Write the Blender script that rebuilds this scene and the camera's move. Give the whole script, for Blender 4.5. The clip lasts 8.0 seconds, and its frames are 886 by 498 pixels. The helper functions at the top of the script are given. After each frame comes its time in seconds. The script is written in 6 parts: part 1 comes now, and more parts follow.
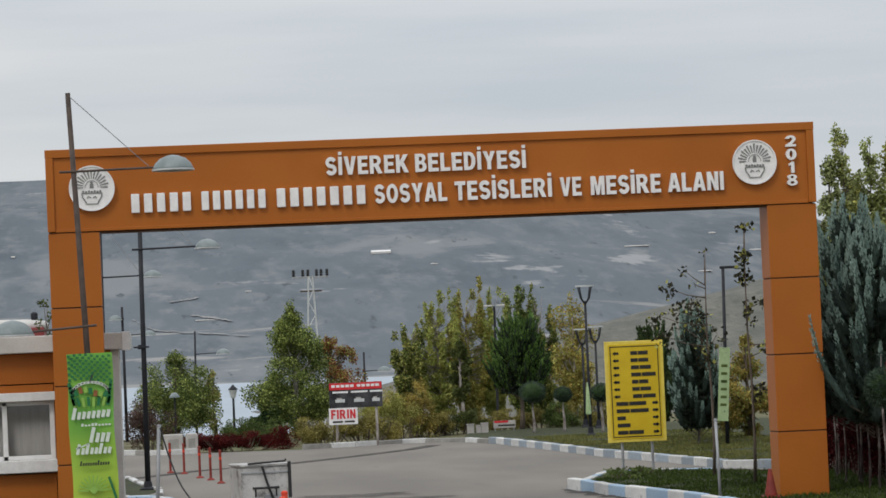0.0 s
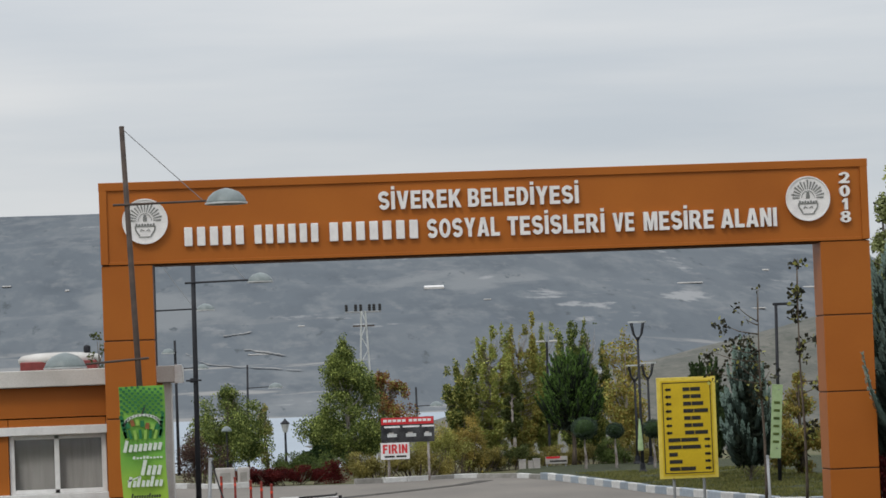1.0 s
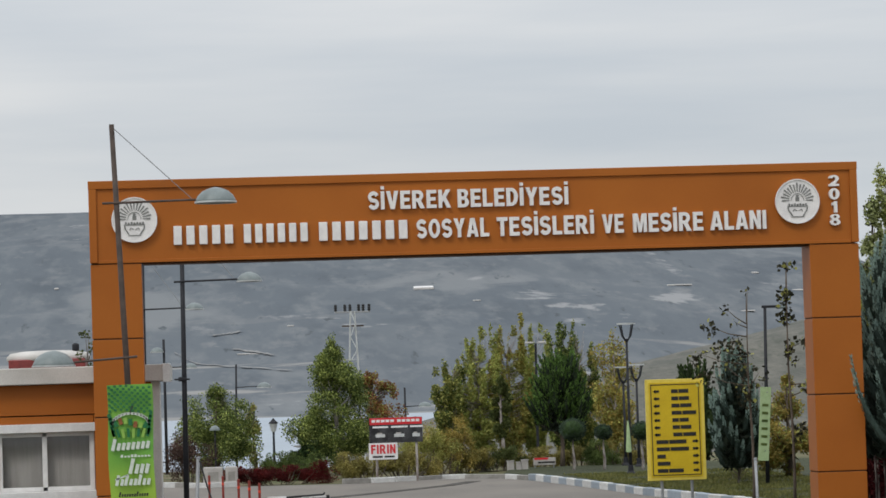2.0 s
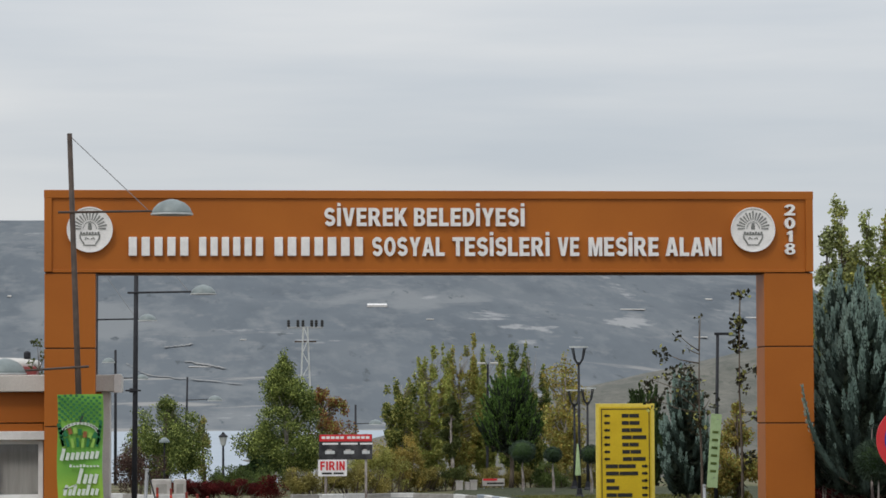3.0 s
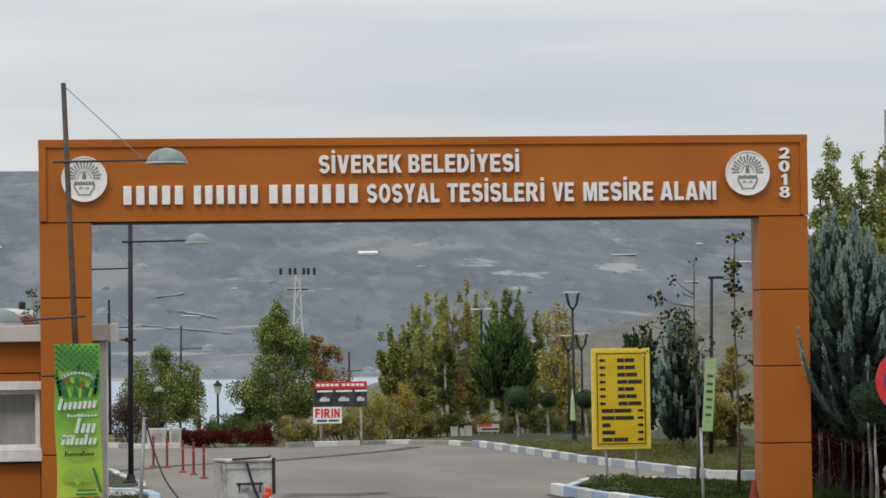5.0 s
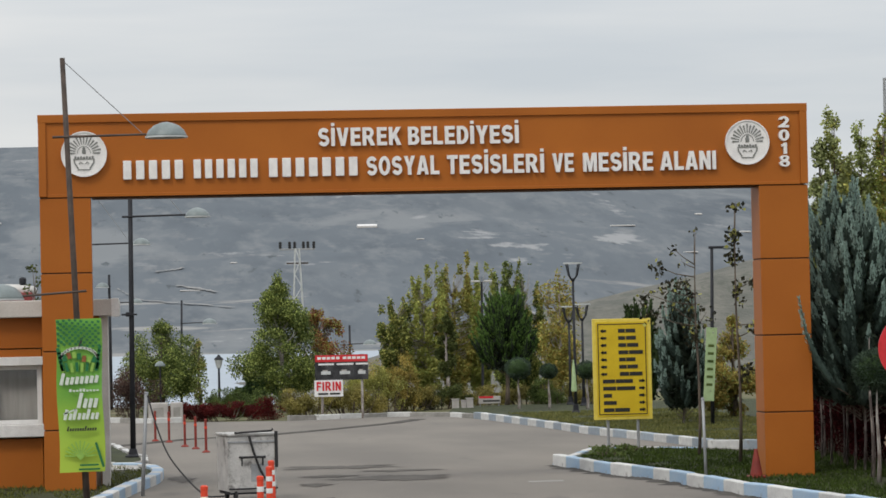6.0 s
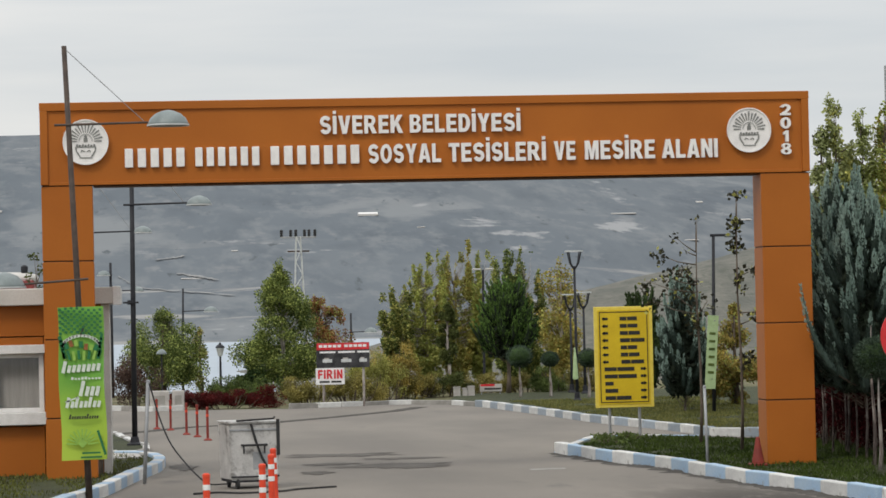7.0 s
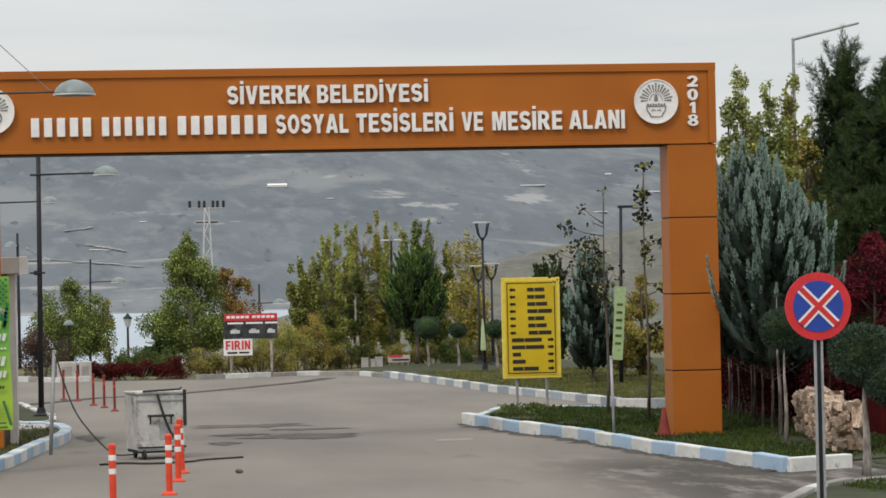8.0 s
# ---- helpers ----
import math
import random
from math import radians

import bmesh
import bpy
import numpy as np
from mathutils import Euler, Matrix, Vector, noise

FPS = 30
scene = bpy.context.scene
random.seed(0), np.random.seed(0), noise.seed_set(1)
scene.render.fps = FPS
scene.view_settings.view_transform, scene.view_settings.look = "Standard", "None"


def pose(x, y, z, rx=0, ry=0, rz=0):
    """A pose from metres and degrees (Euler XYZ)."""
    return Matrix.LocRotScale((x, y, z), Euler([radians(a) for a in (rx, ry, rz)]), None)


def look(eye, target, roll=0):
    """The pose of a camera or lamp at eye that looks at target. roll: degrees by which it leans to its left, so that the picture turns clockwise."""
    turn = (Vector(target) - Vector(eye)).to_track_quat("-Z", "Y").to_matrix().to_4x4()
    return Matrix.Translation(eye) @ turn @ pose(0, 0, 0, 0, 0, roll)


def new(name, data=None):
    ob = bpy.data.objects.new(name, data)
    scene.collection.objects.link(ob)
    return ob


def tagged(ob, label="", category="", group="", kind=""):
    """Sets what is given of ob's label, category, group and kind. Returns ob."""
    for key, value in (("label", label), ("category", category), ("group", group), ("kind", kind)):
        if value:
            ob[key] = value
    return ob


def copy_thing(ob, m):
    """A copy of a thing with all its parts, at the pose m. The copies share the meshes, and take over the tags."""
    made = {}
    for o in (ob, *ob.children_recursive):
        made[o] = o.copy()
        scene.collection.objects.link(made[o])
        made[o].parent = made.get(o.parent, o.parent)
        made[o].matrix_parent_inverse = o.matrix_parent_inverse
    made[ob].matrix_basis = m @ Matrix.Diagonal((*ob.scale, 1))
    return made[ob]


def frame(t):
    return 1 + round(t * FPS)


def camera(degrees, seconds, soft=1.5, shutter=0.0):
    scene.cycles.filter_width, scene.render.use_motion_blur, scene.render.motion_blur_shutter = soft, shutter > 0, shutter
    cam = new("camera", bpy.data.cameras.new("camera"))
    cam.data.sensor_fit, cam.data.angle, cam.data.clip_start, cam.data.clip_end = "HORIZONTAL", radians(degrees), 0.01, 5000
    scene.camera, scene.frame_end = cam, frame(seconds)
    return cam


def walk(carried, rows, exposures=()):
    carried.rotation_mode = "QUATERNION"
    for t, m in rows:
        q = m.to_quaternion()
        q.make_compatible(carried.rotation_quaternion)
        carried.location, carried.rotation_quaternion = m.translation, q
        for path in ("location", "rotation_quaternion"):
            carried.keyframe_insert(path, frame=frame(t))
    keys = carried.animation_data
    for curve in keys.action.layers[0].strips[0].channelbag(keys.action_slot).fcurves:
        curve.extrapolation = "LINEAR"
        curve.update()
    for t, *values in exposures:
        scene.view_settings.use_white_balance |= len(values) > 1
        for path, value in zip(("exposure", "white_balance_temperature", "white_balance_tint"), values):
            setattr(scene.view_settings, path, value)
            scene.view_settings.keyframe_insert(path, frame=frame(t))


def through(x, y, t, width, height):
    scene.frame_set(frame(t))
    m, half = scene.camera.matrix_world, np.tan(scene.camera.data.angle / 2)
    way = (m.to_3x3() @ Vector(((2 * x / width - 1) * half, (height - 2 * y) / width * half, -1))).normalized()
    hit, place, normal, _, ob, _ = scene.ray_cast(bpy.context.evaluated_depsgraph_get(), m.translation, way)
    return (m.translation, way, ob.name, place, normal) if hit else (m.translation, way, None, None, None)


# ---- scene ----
cam = camera(16.23, 8.0, soft=1.6)
# seconds, x, y, z, then the turn in degrees: a hand-held tele shot from one standpoint
ROWS = [
    (0.0, 0.091, -0.010, 2.654, 91.814, 2.511, -5.323),
    (0.1, 0.092, -0.010, 2.654, 92.072, 2.452, -5.130),
    (0.2, 0.093, -0.009, 2.654, 92.263, 2.393, -5.050),
    (0.3, 0.094, -0.009, 2.653, 92.376, 2.334, -4.703),
    (0.4, 0.095, -0.009, 2.653, 92.436, 2.275, -4.500),
    (0.5, 0.096, -0.009, 2.653, 92.458, 2.217, -4.395),
    (1.0, 0.104, -0.009, 2.641, 92.509, 2.171, -4.352),
    (1.2, 0.106, -0.009, 2.639, 92.501, 2.201, -4.304),
    (2.3, 0.110, -0.010, 2.636, 92.536, 1.327, -4.835),
    (2.5, 0.110, -0.010, 2.636, 92.666, 0.847, -5.028),
    (3.0, 0.106, -0.011, 2.640, 92.844, 0.250, -5.462),
    (3.5, 0.087, -0.010, 2.641, 92.848, 0.336, -5.614),
    (4.0, 0.072, -0.008, 2.636, 92.658, 0.778, -5.599),
    (4.5, 0.051, -0.006, 2.634, 92.129, 0.840, -5.626),
    (4.7, 0.043, -0.005, 2.633, 92.009, 0.796, -5.616),
    (5.8, 0.017, -0.002, 2.622, 91.463, 1.111, -5.612),
    (6.0, 0.013, -0.001, 2.621, 91.356, 1.293, -5.617),
    (6.5, 0.003, -0.000, 2.622, 91.264, 1.342, -5.545),
    (7.0, 0.000, 0.000, 2.620, 91.135, 1.310, -5.600),
    (7.2, -0.000, 0.000, 2.618, 90.976, 1.313, -5.644),
    (7.4, -0.000, 0.000, 2.617, 90.827, 1.316, -5.798),
    (7.5, -0.000, 0.000, 2.616, 90.736, 1.317, -5.942),
    (7.6, 0.006, -0.001, 2.614, 90.648, 1.303, -6.134),
    (7.8, 0.018, -0.002, 2.609, 90.564, 1.275, -6.625),
    (8.0, 0.030, -0.004, 2.605, 90.574, 1.246, -7.275),
]
walk(cam, [(t, pose(x, y, z, rx, ry, rz)) for t, x, y, z, rx, ry, rz in ROWS], exposures=[(0.0, -0.14, 6550, 10), (3.5, -0.14, 6550, 10), (4.5, -0.08, 6600, 10), (6.0, -0.02, 6700, 10), (8.0, 0.08, 6900, 10)])

# ---- sky and sun: a bright overcast afternoon ----
SUN_EL, SUN_AZ = radians(48), radians(215)   # azimuth clockwise from +y
world = bpy.data.worlds.new("overcast_sky")
scene.world = world
world.use_nodes = True
wt = world.node_tree
wt.nodes.clear()


def wnode(kind, **values):
    n = wt.nodes.new(kind)
    for k, v in values.items():
        n.inputs[k].default_value = v
    return n


w_out = wnode("ShaderNodeOutputWorld")
w_bg = wnode("ShaderNodeBackground")
w_sky = wnode("ShaderNodeTexSky")
w_sky.sky_type, w_sky.sun_disc = "NISHITA", False
w_sky.sun_elevation, w_sky.sun_rotation = SUN_EL, SUN_AZ
w_dim = wnode("ShaderNodeMix")
w_dim.data_type, w_dim.blend_type = "RGBA", "MULTIPLY"
w_dim.inputs[0].default_value = 1.0
w_dim.inputs[7].default_value = (0.10, 0.10, 0.10, 1)
w_co = wnode("ShaderNodeTexCoord")
w_map = wnode("ShaderNodeMapping")
w_map.inputs["Scale"].default_value = (3, 3, 30)
w_noise = wnode("ShaderNodeTexNoise", Scale=1.0, Detail=5.0, Roughness=0.5)
w_ramp = wnode("ShaderNodeValToRGB")
w_ramp.color_ramp.elements[0].position, w_ramp.color_ramp.elements[0].color = 0.32, (0.625, 0.68, 0.745, 1)
w_ramp.color_ramp.elements[1].position, w_ramp.color_ramp.elements[1].color = 0.66, (0.85, 0.865, 0.88, 1)
w_sep = wnode("ShaderNodeSeparateXYZ")
w_up = wnode("ShaderNodeMapRange")
w_up.inputs["From Min"].default_value, w_up.inputs["From Max"].default_value = 0.08, 0.9
w_up.inputs["To Min"].default_value, w_up.inputs["To Max"].default_value = 1.0, 2.0
w_gain = wnode("ShaderNodeMix")
w_gain.data_type, w_gain.blend_type = "RGBA", "MULTIPLY"
w_gain.inputs[0].default_value = 1.0
w_mix = wnode("ShaderNodeMix")
w_mix.data_type = "RGBA"
w_mix.inputs[0].default_value = 0.9
L = wt.links.new
L(w_co.outputs["Generated"], w_map.inputs[0])
L(w_map.outputs[0], w_noise.inputs["Vector"])
L(w_noise.outputs[0], w_ramp.inputs[0])
L(w_co.outputs["Generated"], w_sep.inputs[0])
L(w_sep.outputs["Z"], w_up.inputs["Value"])
L(w_ramp.outputs[0], w_gain.inputs[6])
L(w_up.outputs[0], w_gain.inputs[7])
L(w_sky.outputs[0], w_dim.inputs[6])
L(w_dim.outputs[2], w_mix.inputs[6])
L(w_gain.outputs[2], w_mix.inputs[7])
L(w_mix.outputs[2], w_bg.inputs["Color"])
L(w_bg.outputs[0], w_out.inputs[0])
w_bg.inputs["Strength"].default_value = 0.95

sun = new("sun", bpy.data.lights.new("sun", "SUN"))
sun.data.energy, sun.data.angle, sun.data.color = 1.1, radians(14), (1.0, 0.96, 0.9)
sun_dir = Vector((math.sin(SUN_AZ) * math.cos(SUN_EL), math.cos(SUN_AZ) * math.cos(SUN_EL), math.sin(SUN_EL)))
sun.matrix_world = look(tuple(sun_dir * 50), (0, 0, 0))

# ---- materials ----


def material(name, color, color2=None, rough=0.6, metal=0.0, scale=8.0, fine=60.0, bump=0.15, stretch=(1, 1, 1), spec=0.4,
             island=0.0, rand=0.0, lo=0.35, hi=0.65, dirt=None, dirt_scale=1.2, dirt_at=0.6, through=0.0, bump_dist=0.01, grain=0.2):
    """Two-scale procedural surface: a broad blend of two colours, fine grain, optional stains, variation by piece."""
    m = bpy.data.materials.new(name)
    m.use_nodes = True
    nt = m.node_tree
    N, LN = nt.nodes, nt.links.new
    b = N["Principled BSDF"]
    b.inputs["Roughness"].default_value, b.inputs["Metallic"].default_value = rough, metal
    b.inputs["Specular IOR Level"].default_value = spec
    co = N.new("ShaderNodeTexCoord")
    mp = N.new("ShaderNodeMapping")
    mp.inputs["Scale"].default_value = stretch
    LN(co.outputs["Object"], mp.inputs[0])
    n1 = N.new("ShaderNodeTexNoise")
    n1.inputs["Scale"].default_value, n1.inputs["Detail"].default_value = scale, 5
    n2 = N.new("ShaderNodeTexNoise")
    n2.inputs["Scale"].default_value, n2.inputs["Detail"].default_value = fine, 3
    LN(mp.outputs[0], n1.inputs["Vector"])
    LN(mp.outputs[0], n2.inputs["Vector"])
    ramp = N.new("ShaderNodeValToRGB")
    c2 = color2 or tuple(c * 0.8 for c in color)
    ramp.color_ramp.elements[0].position, ramp.color_ramp.elements[0].color = lo, (*c2, 1)
    ramp.color_ramp.elements[1].position, ramp.color_ramp.elements[1].color = hi, (*color, 1)
    LN(n1.outputs[0], ramp.inputs[0])
    out = ramp.outputs[0]

    def times(col, val, a, z):
        r = N.new("ShaderNodeMapRange")
        r.inputs["To Min"].default_value, r.inputs["To Max"].default_value = a, z
        LN(val, r.inputs["Value"])
        mix = N.new("ShaderNodeMix")
        mix.data_type, mix.blend_type = "RGBA", "MULTIPLY"
        mix.inputs[0].default_value = 1.0
        LN(col, mix.inputs[6])
        LN(r.outputs[0], mix.inputs[7])
        return mix.outputs[2]
    out = times(out, n2.outputs[0], 1 - grain, 1 + grain)
    if island:
        g = N.new("ShaderNodeNewGeometry")
        out = times(out, g.outputs["Random Per Island"], 1 - island, 1 + island)
    if rand:
        oi = N.new("ShaderNodeObjectInfo")
        out = times(out, oi.outputs["Random"], 1 - rand, 1 + rand)
    if dirt:
        n3 = N.new("ShaderNodeTexNoise")
        n3.inputs["Scale"].default_value, n3.inputs["Detail"].default_value, n3.inputs["Roughness"].default_value = dirt_scale, 8, 0.65
        LN(mp.outputs[0], n3.inputs["Vector"])
        r3 = N.new("ShaderNodeMapRange")
        r3.inputs["From Min"].default_value, r3.inputs["From Max"].default_value = dirt_at, dirt_at + 0.12
        LN(n3.outputs[0], r3.inputs["Value"])
        mix = N.new("ShaderNodeMix")
        mix.data_type = "RGBA"
        LN(r3.outputs[0], mix.inputs[0])
        LN(out, mix.inputs[6])
        mix.inputs[7].default_value = (*dirt, 1)
        out = mix.outputs[2]
    LN(out, b.inputs["Base Color"])
    if bump:
        bp = N.new("ShaderNodeBump")
        bp.inputs["Strength"].default_value, bp.inputs["Distance"].default_value = bump, bump_dist
        LN(n2.outputs[0], bp.inputs["Height"])
        LN(bp.outputs[0], b.inputs["Normal"])
    if through:
        tr = N.new("ShaderNodeBsdfTranslucent")
        LN(out, tr.inputs[0])
        ms = N.new("ShaderNodeMixShader")
        ms.inputs[0].default_value = through
        LN(b.outputs[0], ms.inputs[1])
        LN(tr.outputs[0], ms.inputs[2])
        LN(ms.outputs[0], N["Material Output"].inputs[0])
    return m


def leafy(name, color, color2, rough=0.65, through=0.25, island=0.55):
    return material(name, color, color2, rough=rough, scale=1.6, fine=14, bump=0, island=island, through=through, spec=0.12)


M = {}
M["orange"] = material("orange_composite_panel", (0.375, 0.112, 0.013), (0.335, 0.096, 0.011), grain=0.04, spec=0.25, rough=0.5, scale=0.7, fine=25, bump=0.03, dirt=(0.24, 0.085, 0.02), dirt_scale=0.8, dirt_at=0.66, rand=0.04)
# dark panel joints, and the painted shade on the lintel's underside
M["joint_and_shade"] = material("dark_joint_and_soffit_shade", (0.09, 0.035, 0.012), rough=0.8)
M["white_letter"] = material("white_acrylic", (0.80, 0.78, 0.76), (0.70, 0.68, 0.67), rough=0.35, scale=6, bump=0.02)
M["emblem_grey"] = material("emblem_grey", (0.21, 0.215, 0.20), (0.16, 0.165, 0.16), rough=0.5)
M["asphalt"] = material("worn_asphalt", (0.212, 0.192, 0.168), (0.160, 0.146, 0.130), rough=0.88, scale=0.35, fine=90, bump=0.35, stretch=(1, 0.35, 1), dirt=(0.12, 0.112, 0.105), dirt_scale=0.45, dirt_at=0.60, spec=0.25)
def oil_stains(m):
    """Broad dark streaky oil stains on the asphalt before the kerb corner."""
    N, LN = m.node_tree.nodes, m.node_tree.links.new
    base = N["Principled BSDF"].inputs["Base Color"]
    col = base.links[0].from_socket
    co = N.new("ShaderNodeTexCoord")
    xyz = N.new("ShaderNodeSeparateXYZ")
    LN(co.outputs["Object"], xyz.inputs[0])

    def ramp(sock, lo, hi):
        r = N.new("ShaderNodeMapRange")
        r.interpolation_type = "SMOOTHSTEP"
        r.inputs["From Min"].default_value, r.inputs["From Max"].default_value = lo, hi
        LN(sock, r.inputs["Value"])
        return r.outputs[0]

    def times(p, q):
        t = N.new("ShaderNodeMath")
        t.operation = "MULTIPLY"
        LN(p, t.inputs[0])
        LN(q, t.inputs[1])
        return t.outputs[0]
    mp = N.new("ShaderNodeMapping")
    mp.inputs["Scale"].default_value = (1.0, 0.28, 1)
    LN(co.outputs["Object"], mp.inputs[0])
    n = N.new("ShaderNodeTexNoise")
    n.inputs["Scale"].default_value, n.inputs["Detail"].default_value, n.inputs["Roughness"].default_value = 1.9, 9, 0.66
    LN(mp.outputs[0], n.inputs["Vector"])
    area = times(times(ramp(xyz.outputs["X"], 5.8, 8.2), ramp(xyz.outputs["Y"], 46.5, 41.0)), ramp(n.outputs[0], 0.33, 0.54))
    mix = N.new("ShaderNodeMix")
    mix.data_type = "RGBA"
    LN(area, mix.inputs[0])
    LN(col, mix.inputs[6])
    mix.inputs[7].default_value = (0.060, 0.053, 0.046, 1)
    LN(mix.outputs[2], base)


oil_stains(M["asphalt"])
M["asphalt_dark"] = material("damp_asphalt_patch", (0.062, 0.058, 0.053), (0.100, 0.093, 0.085), spec=0.1, rough=0.95, scale=2.0, fine=90, bump=0.3)
M["asphalt_stain"] = material("stained_asphalt", (0.128, 0.118, 0.107), (0.092, 0.085, 0.078), rough=0.92, scale=1.4, fine=90, bump=0.35, spec=0.15)
M["soil"] = material("dry_grass_soil", (0.15, 0.125, 0.07), (0.075, 0.085, 0.03), rough=0.95, scale=0.5, fine=18, bump=0.5, dirt=(0.20, 0.16, 0.11), dirt_scale=0.25, dirt_at=0.58, bump_dist=0.03)
M["soil_pale"] = material("dry_tan_hillside", (0.140, 0.135, 0.114), (0.088, 0.090, 0.076), rough=0.95, scale=0.16, fine=1.2, bump=0.4, stretch=(1, 0.3, 2), dirt=(0.072, 0.078, 0.062), dirt_scale=0.42, dirt_at=0.53, bump_dist=0.4)
M["earth_pale"] = material("pale_bare_earth", (0.265, 0.265, 0.262), (0.19, 0.195, 0.20), rough=0.95, scale=0.05, fine=0.4, bump=0.2, spec=0.1)
M["lawn"] = material("lawn_soil", (0.042, 0.050, 0.017), (0.024, 0.030, 0.011), rough=0.95, scale=1.2, fine=30, bump=0.5, dirt=(0.11, 0.085, 0.05), dirt_scale=0.9, dirt_at=0.62, bump_dist=0.03)
M["grass"] = leafy("grass_blades", (0.062, 0.095, 0.018), (0.028, 0.045, 0.010), island=0.5)
M["grass_dry"] = leafy("yellowing_grass", (0.185, 0.180, 0.060), (0.105, 0.115, 0.036), island=0.4)
M["kerb_white"] = material("white_painted_kerb", (0.62, 0.62, 0.60), (0.50, 0.50, 0.49), rough=0.75, scale=4, fine=40, bump=0.25, dirt=(0.26, 0.25, 0.23), dirt_scale=5, dirt_at=0.60, rand=0.12)
M["kerb_blue"] = material("blue_painted_kerb", (0.28, 0.40, 0.54), (0.33, 0.43, 0.53), rough=0.75, scale=4, fine=40, bump=0.25, dirt=(0.27, 0.29, 0.30), dirt_scale=5, dirt_at=0.60, rand=0.12)
M["kerb_grey"] = material("grey_blue_painted_kerb", (0.30, 0.345, 0.39), (0.25, 0.29, 0.33), rough=0.75, scale=4, fine=40, bump=0.25, dirt=(0.27, 0.26, 0.24), dirt_scale=5, dirt_at=0.58, rand=0.15)
M["kerb_bare"] = material("bare_concrete_kerb", (0.30, 0.29, 0.27), (0.22, 0.21, 0.19), rough=0.85, scale=4, fine=40, bump=0.3, rand=0.15)
M["steel_grey"] = material("galvanised_steel", (0.36, 0.37, 0.38), (0.27, 0.28, 0.29), rough=0.55, metal=0.35, scale=5, fine=50, bump=0.05, dirt=(0.16, 0.13, 0.11), dirt_scale=4, dirt_at=0.66)
M["bin_zinc"] = material("stained_zinc_sheet", (0.56, 0.55, 0.53), (0.40, 0.39, 0.38), rough=0.6, metal=0.2, scale=3, fine=40, bump=0.08, dirt=(0.17, 0.16, 0.15), dirt_scale=3.6, dirt_at=0.53)
M["dull_red"] = material("faded_dark_red_plastic", (0.25, 0.034, 0.022), (0.18, 0.025, 0.018), rough=0.6, scale=6, bump=0.05)
M["concrete"] = material("pale_precast_concrete", (0.46, 0.44, 0.41), (0.34, 0.32, 0.30), rough=0.85, scale=4, fine=40, bump=0.3, dirt=(0.2, 0.19, 0.17), dirt_scale=3, dirt_at=0.6)
M["pole_dark"] = material("dark_painted_pole", (0.030, 0.031, 0.036), (0.020, 0.021, 0.025), spec=0.2, rough=0.6, scale=6, bump=0.04)
M["pole_brown"] = material("weathered_brown_pole", (0.085, 0.062, 0.05), (0.05, 0.038, 0.032), spec=0.25, rough=0.6, scale=6, bump=0.05)
M["shade"] = material("grey_lamp_shade", (0.20, 0.235, 0.235), (0.15, 0.18, 0.18), rough=0.45, scale=5, bump=0.03)
M["shade_rim"] = material("pale_lamp_rim", (0.55, 0.57, 0.57), rough=0.4)
M["wire"] = material("steel_wire", (0.24, 0.24, 0.25), rough=0.5)
M["black"] = material("black_rubber", (0.022, 0.022, 0.023), rough=0.65, scale=10, bump=0.05)
M["plaster"] = material("off_white_plaster", (0.60, 0.58, 0.55), (0.48, 0.46, 0.43), rough=0.8, scale=1.5, fine=40, bump=0.15, dirt=(0.34, 0.32, 0.29), dirt_scale=1.6, dirt_at=0.62)
M["pvc"] = material("white_window_frame", (0.74, 0.74, 0.73), (0.66, 0.66, 0.65), rough=0.35, bump=0.02)
M["curtain"] = material("grey_roller_blind", (0.42, 0.41, 0.39), (0.34, 0.33, 0.32), rough=0.9, scale=3, stretch=(6, 1, 0.4), bump=0.1)
M["yellow"] = material("yellow_sign_paint", (0.66, 0.47, 0.02), (0.58, 0.40, 0.015), rough=0.45, scale=2, bump=0.03, dirt=(0.45, 0.33, 0.05), dirt_scale=2.5, dirt_at=0.66)
M["yellow_edge"] = material("pale_yellow_frame", (0.75, 0.60, 0.10), (0.68, 0.52, 0.08), rough=0.45, bump=0.03)
M["ink"] = material("black_sign_ink", (0.025, 0.025, 0.022), rough=0.55)
M["red_sign"] = material("red_sign_face", (0.62, 0.03, 0.04), (0.55, 0.025, 0.03), rough=0.35, bump=0.02)
M["blue_sign"] = material("blue_sign_face", (0.02, 0.06, 0.36), (0.016, 0.05, 0.30), rough=0.35, bump=0.02)
M["white_sign"] = material("white_sign_face", (0.78, 0.78, 0.78), (0.70, 0.70, 0.70), rough=0.4, bump=0.02)
M["orange_red"] = material("orange_red_plastic", (0.70, 0.065, 0.022), (0.60, 0.048, 0.02), rough=0.45, scale=6, bump=0.03, dirt=(0.38, 0.07, 0.03), dirt_scale=5, dirt_at=0.64)
M["reflective"] = material("white_reflective_band", (0.76, 0.75, 0.74), (0.6, 0.6, 0.6), rough=0.4)
M["bark"] = material("grey_brown_bark", (0.16, 0.125, 0.095), (0.075, 0.058, 0.045), rough=0.9, scale=7, fine=30, stretch=(3, 3, 0.6), bump=0.5)
M["bark_pale"] = material("whitewashed_bark", (0.43, 0.40, 0.37), (0.15, 0.12, 0.105), rough=0.9, scale=6, fine=30, stretch=(2, 2, 0.6), bump=0.5)
M["bark_streaked"] = material("streaked_pale_bark", (0.36, 0.31, 0.28), (0.07, 0.055, 0.05), rough=0.9, scale=5, fine=30, stretch=(2, 2, 0.5), bump=0.5, lo=0.45, hi=0.62)
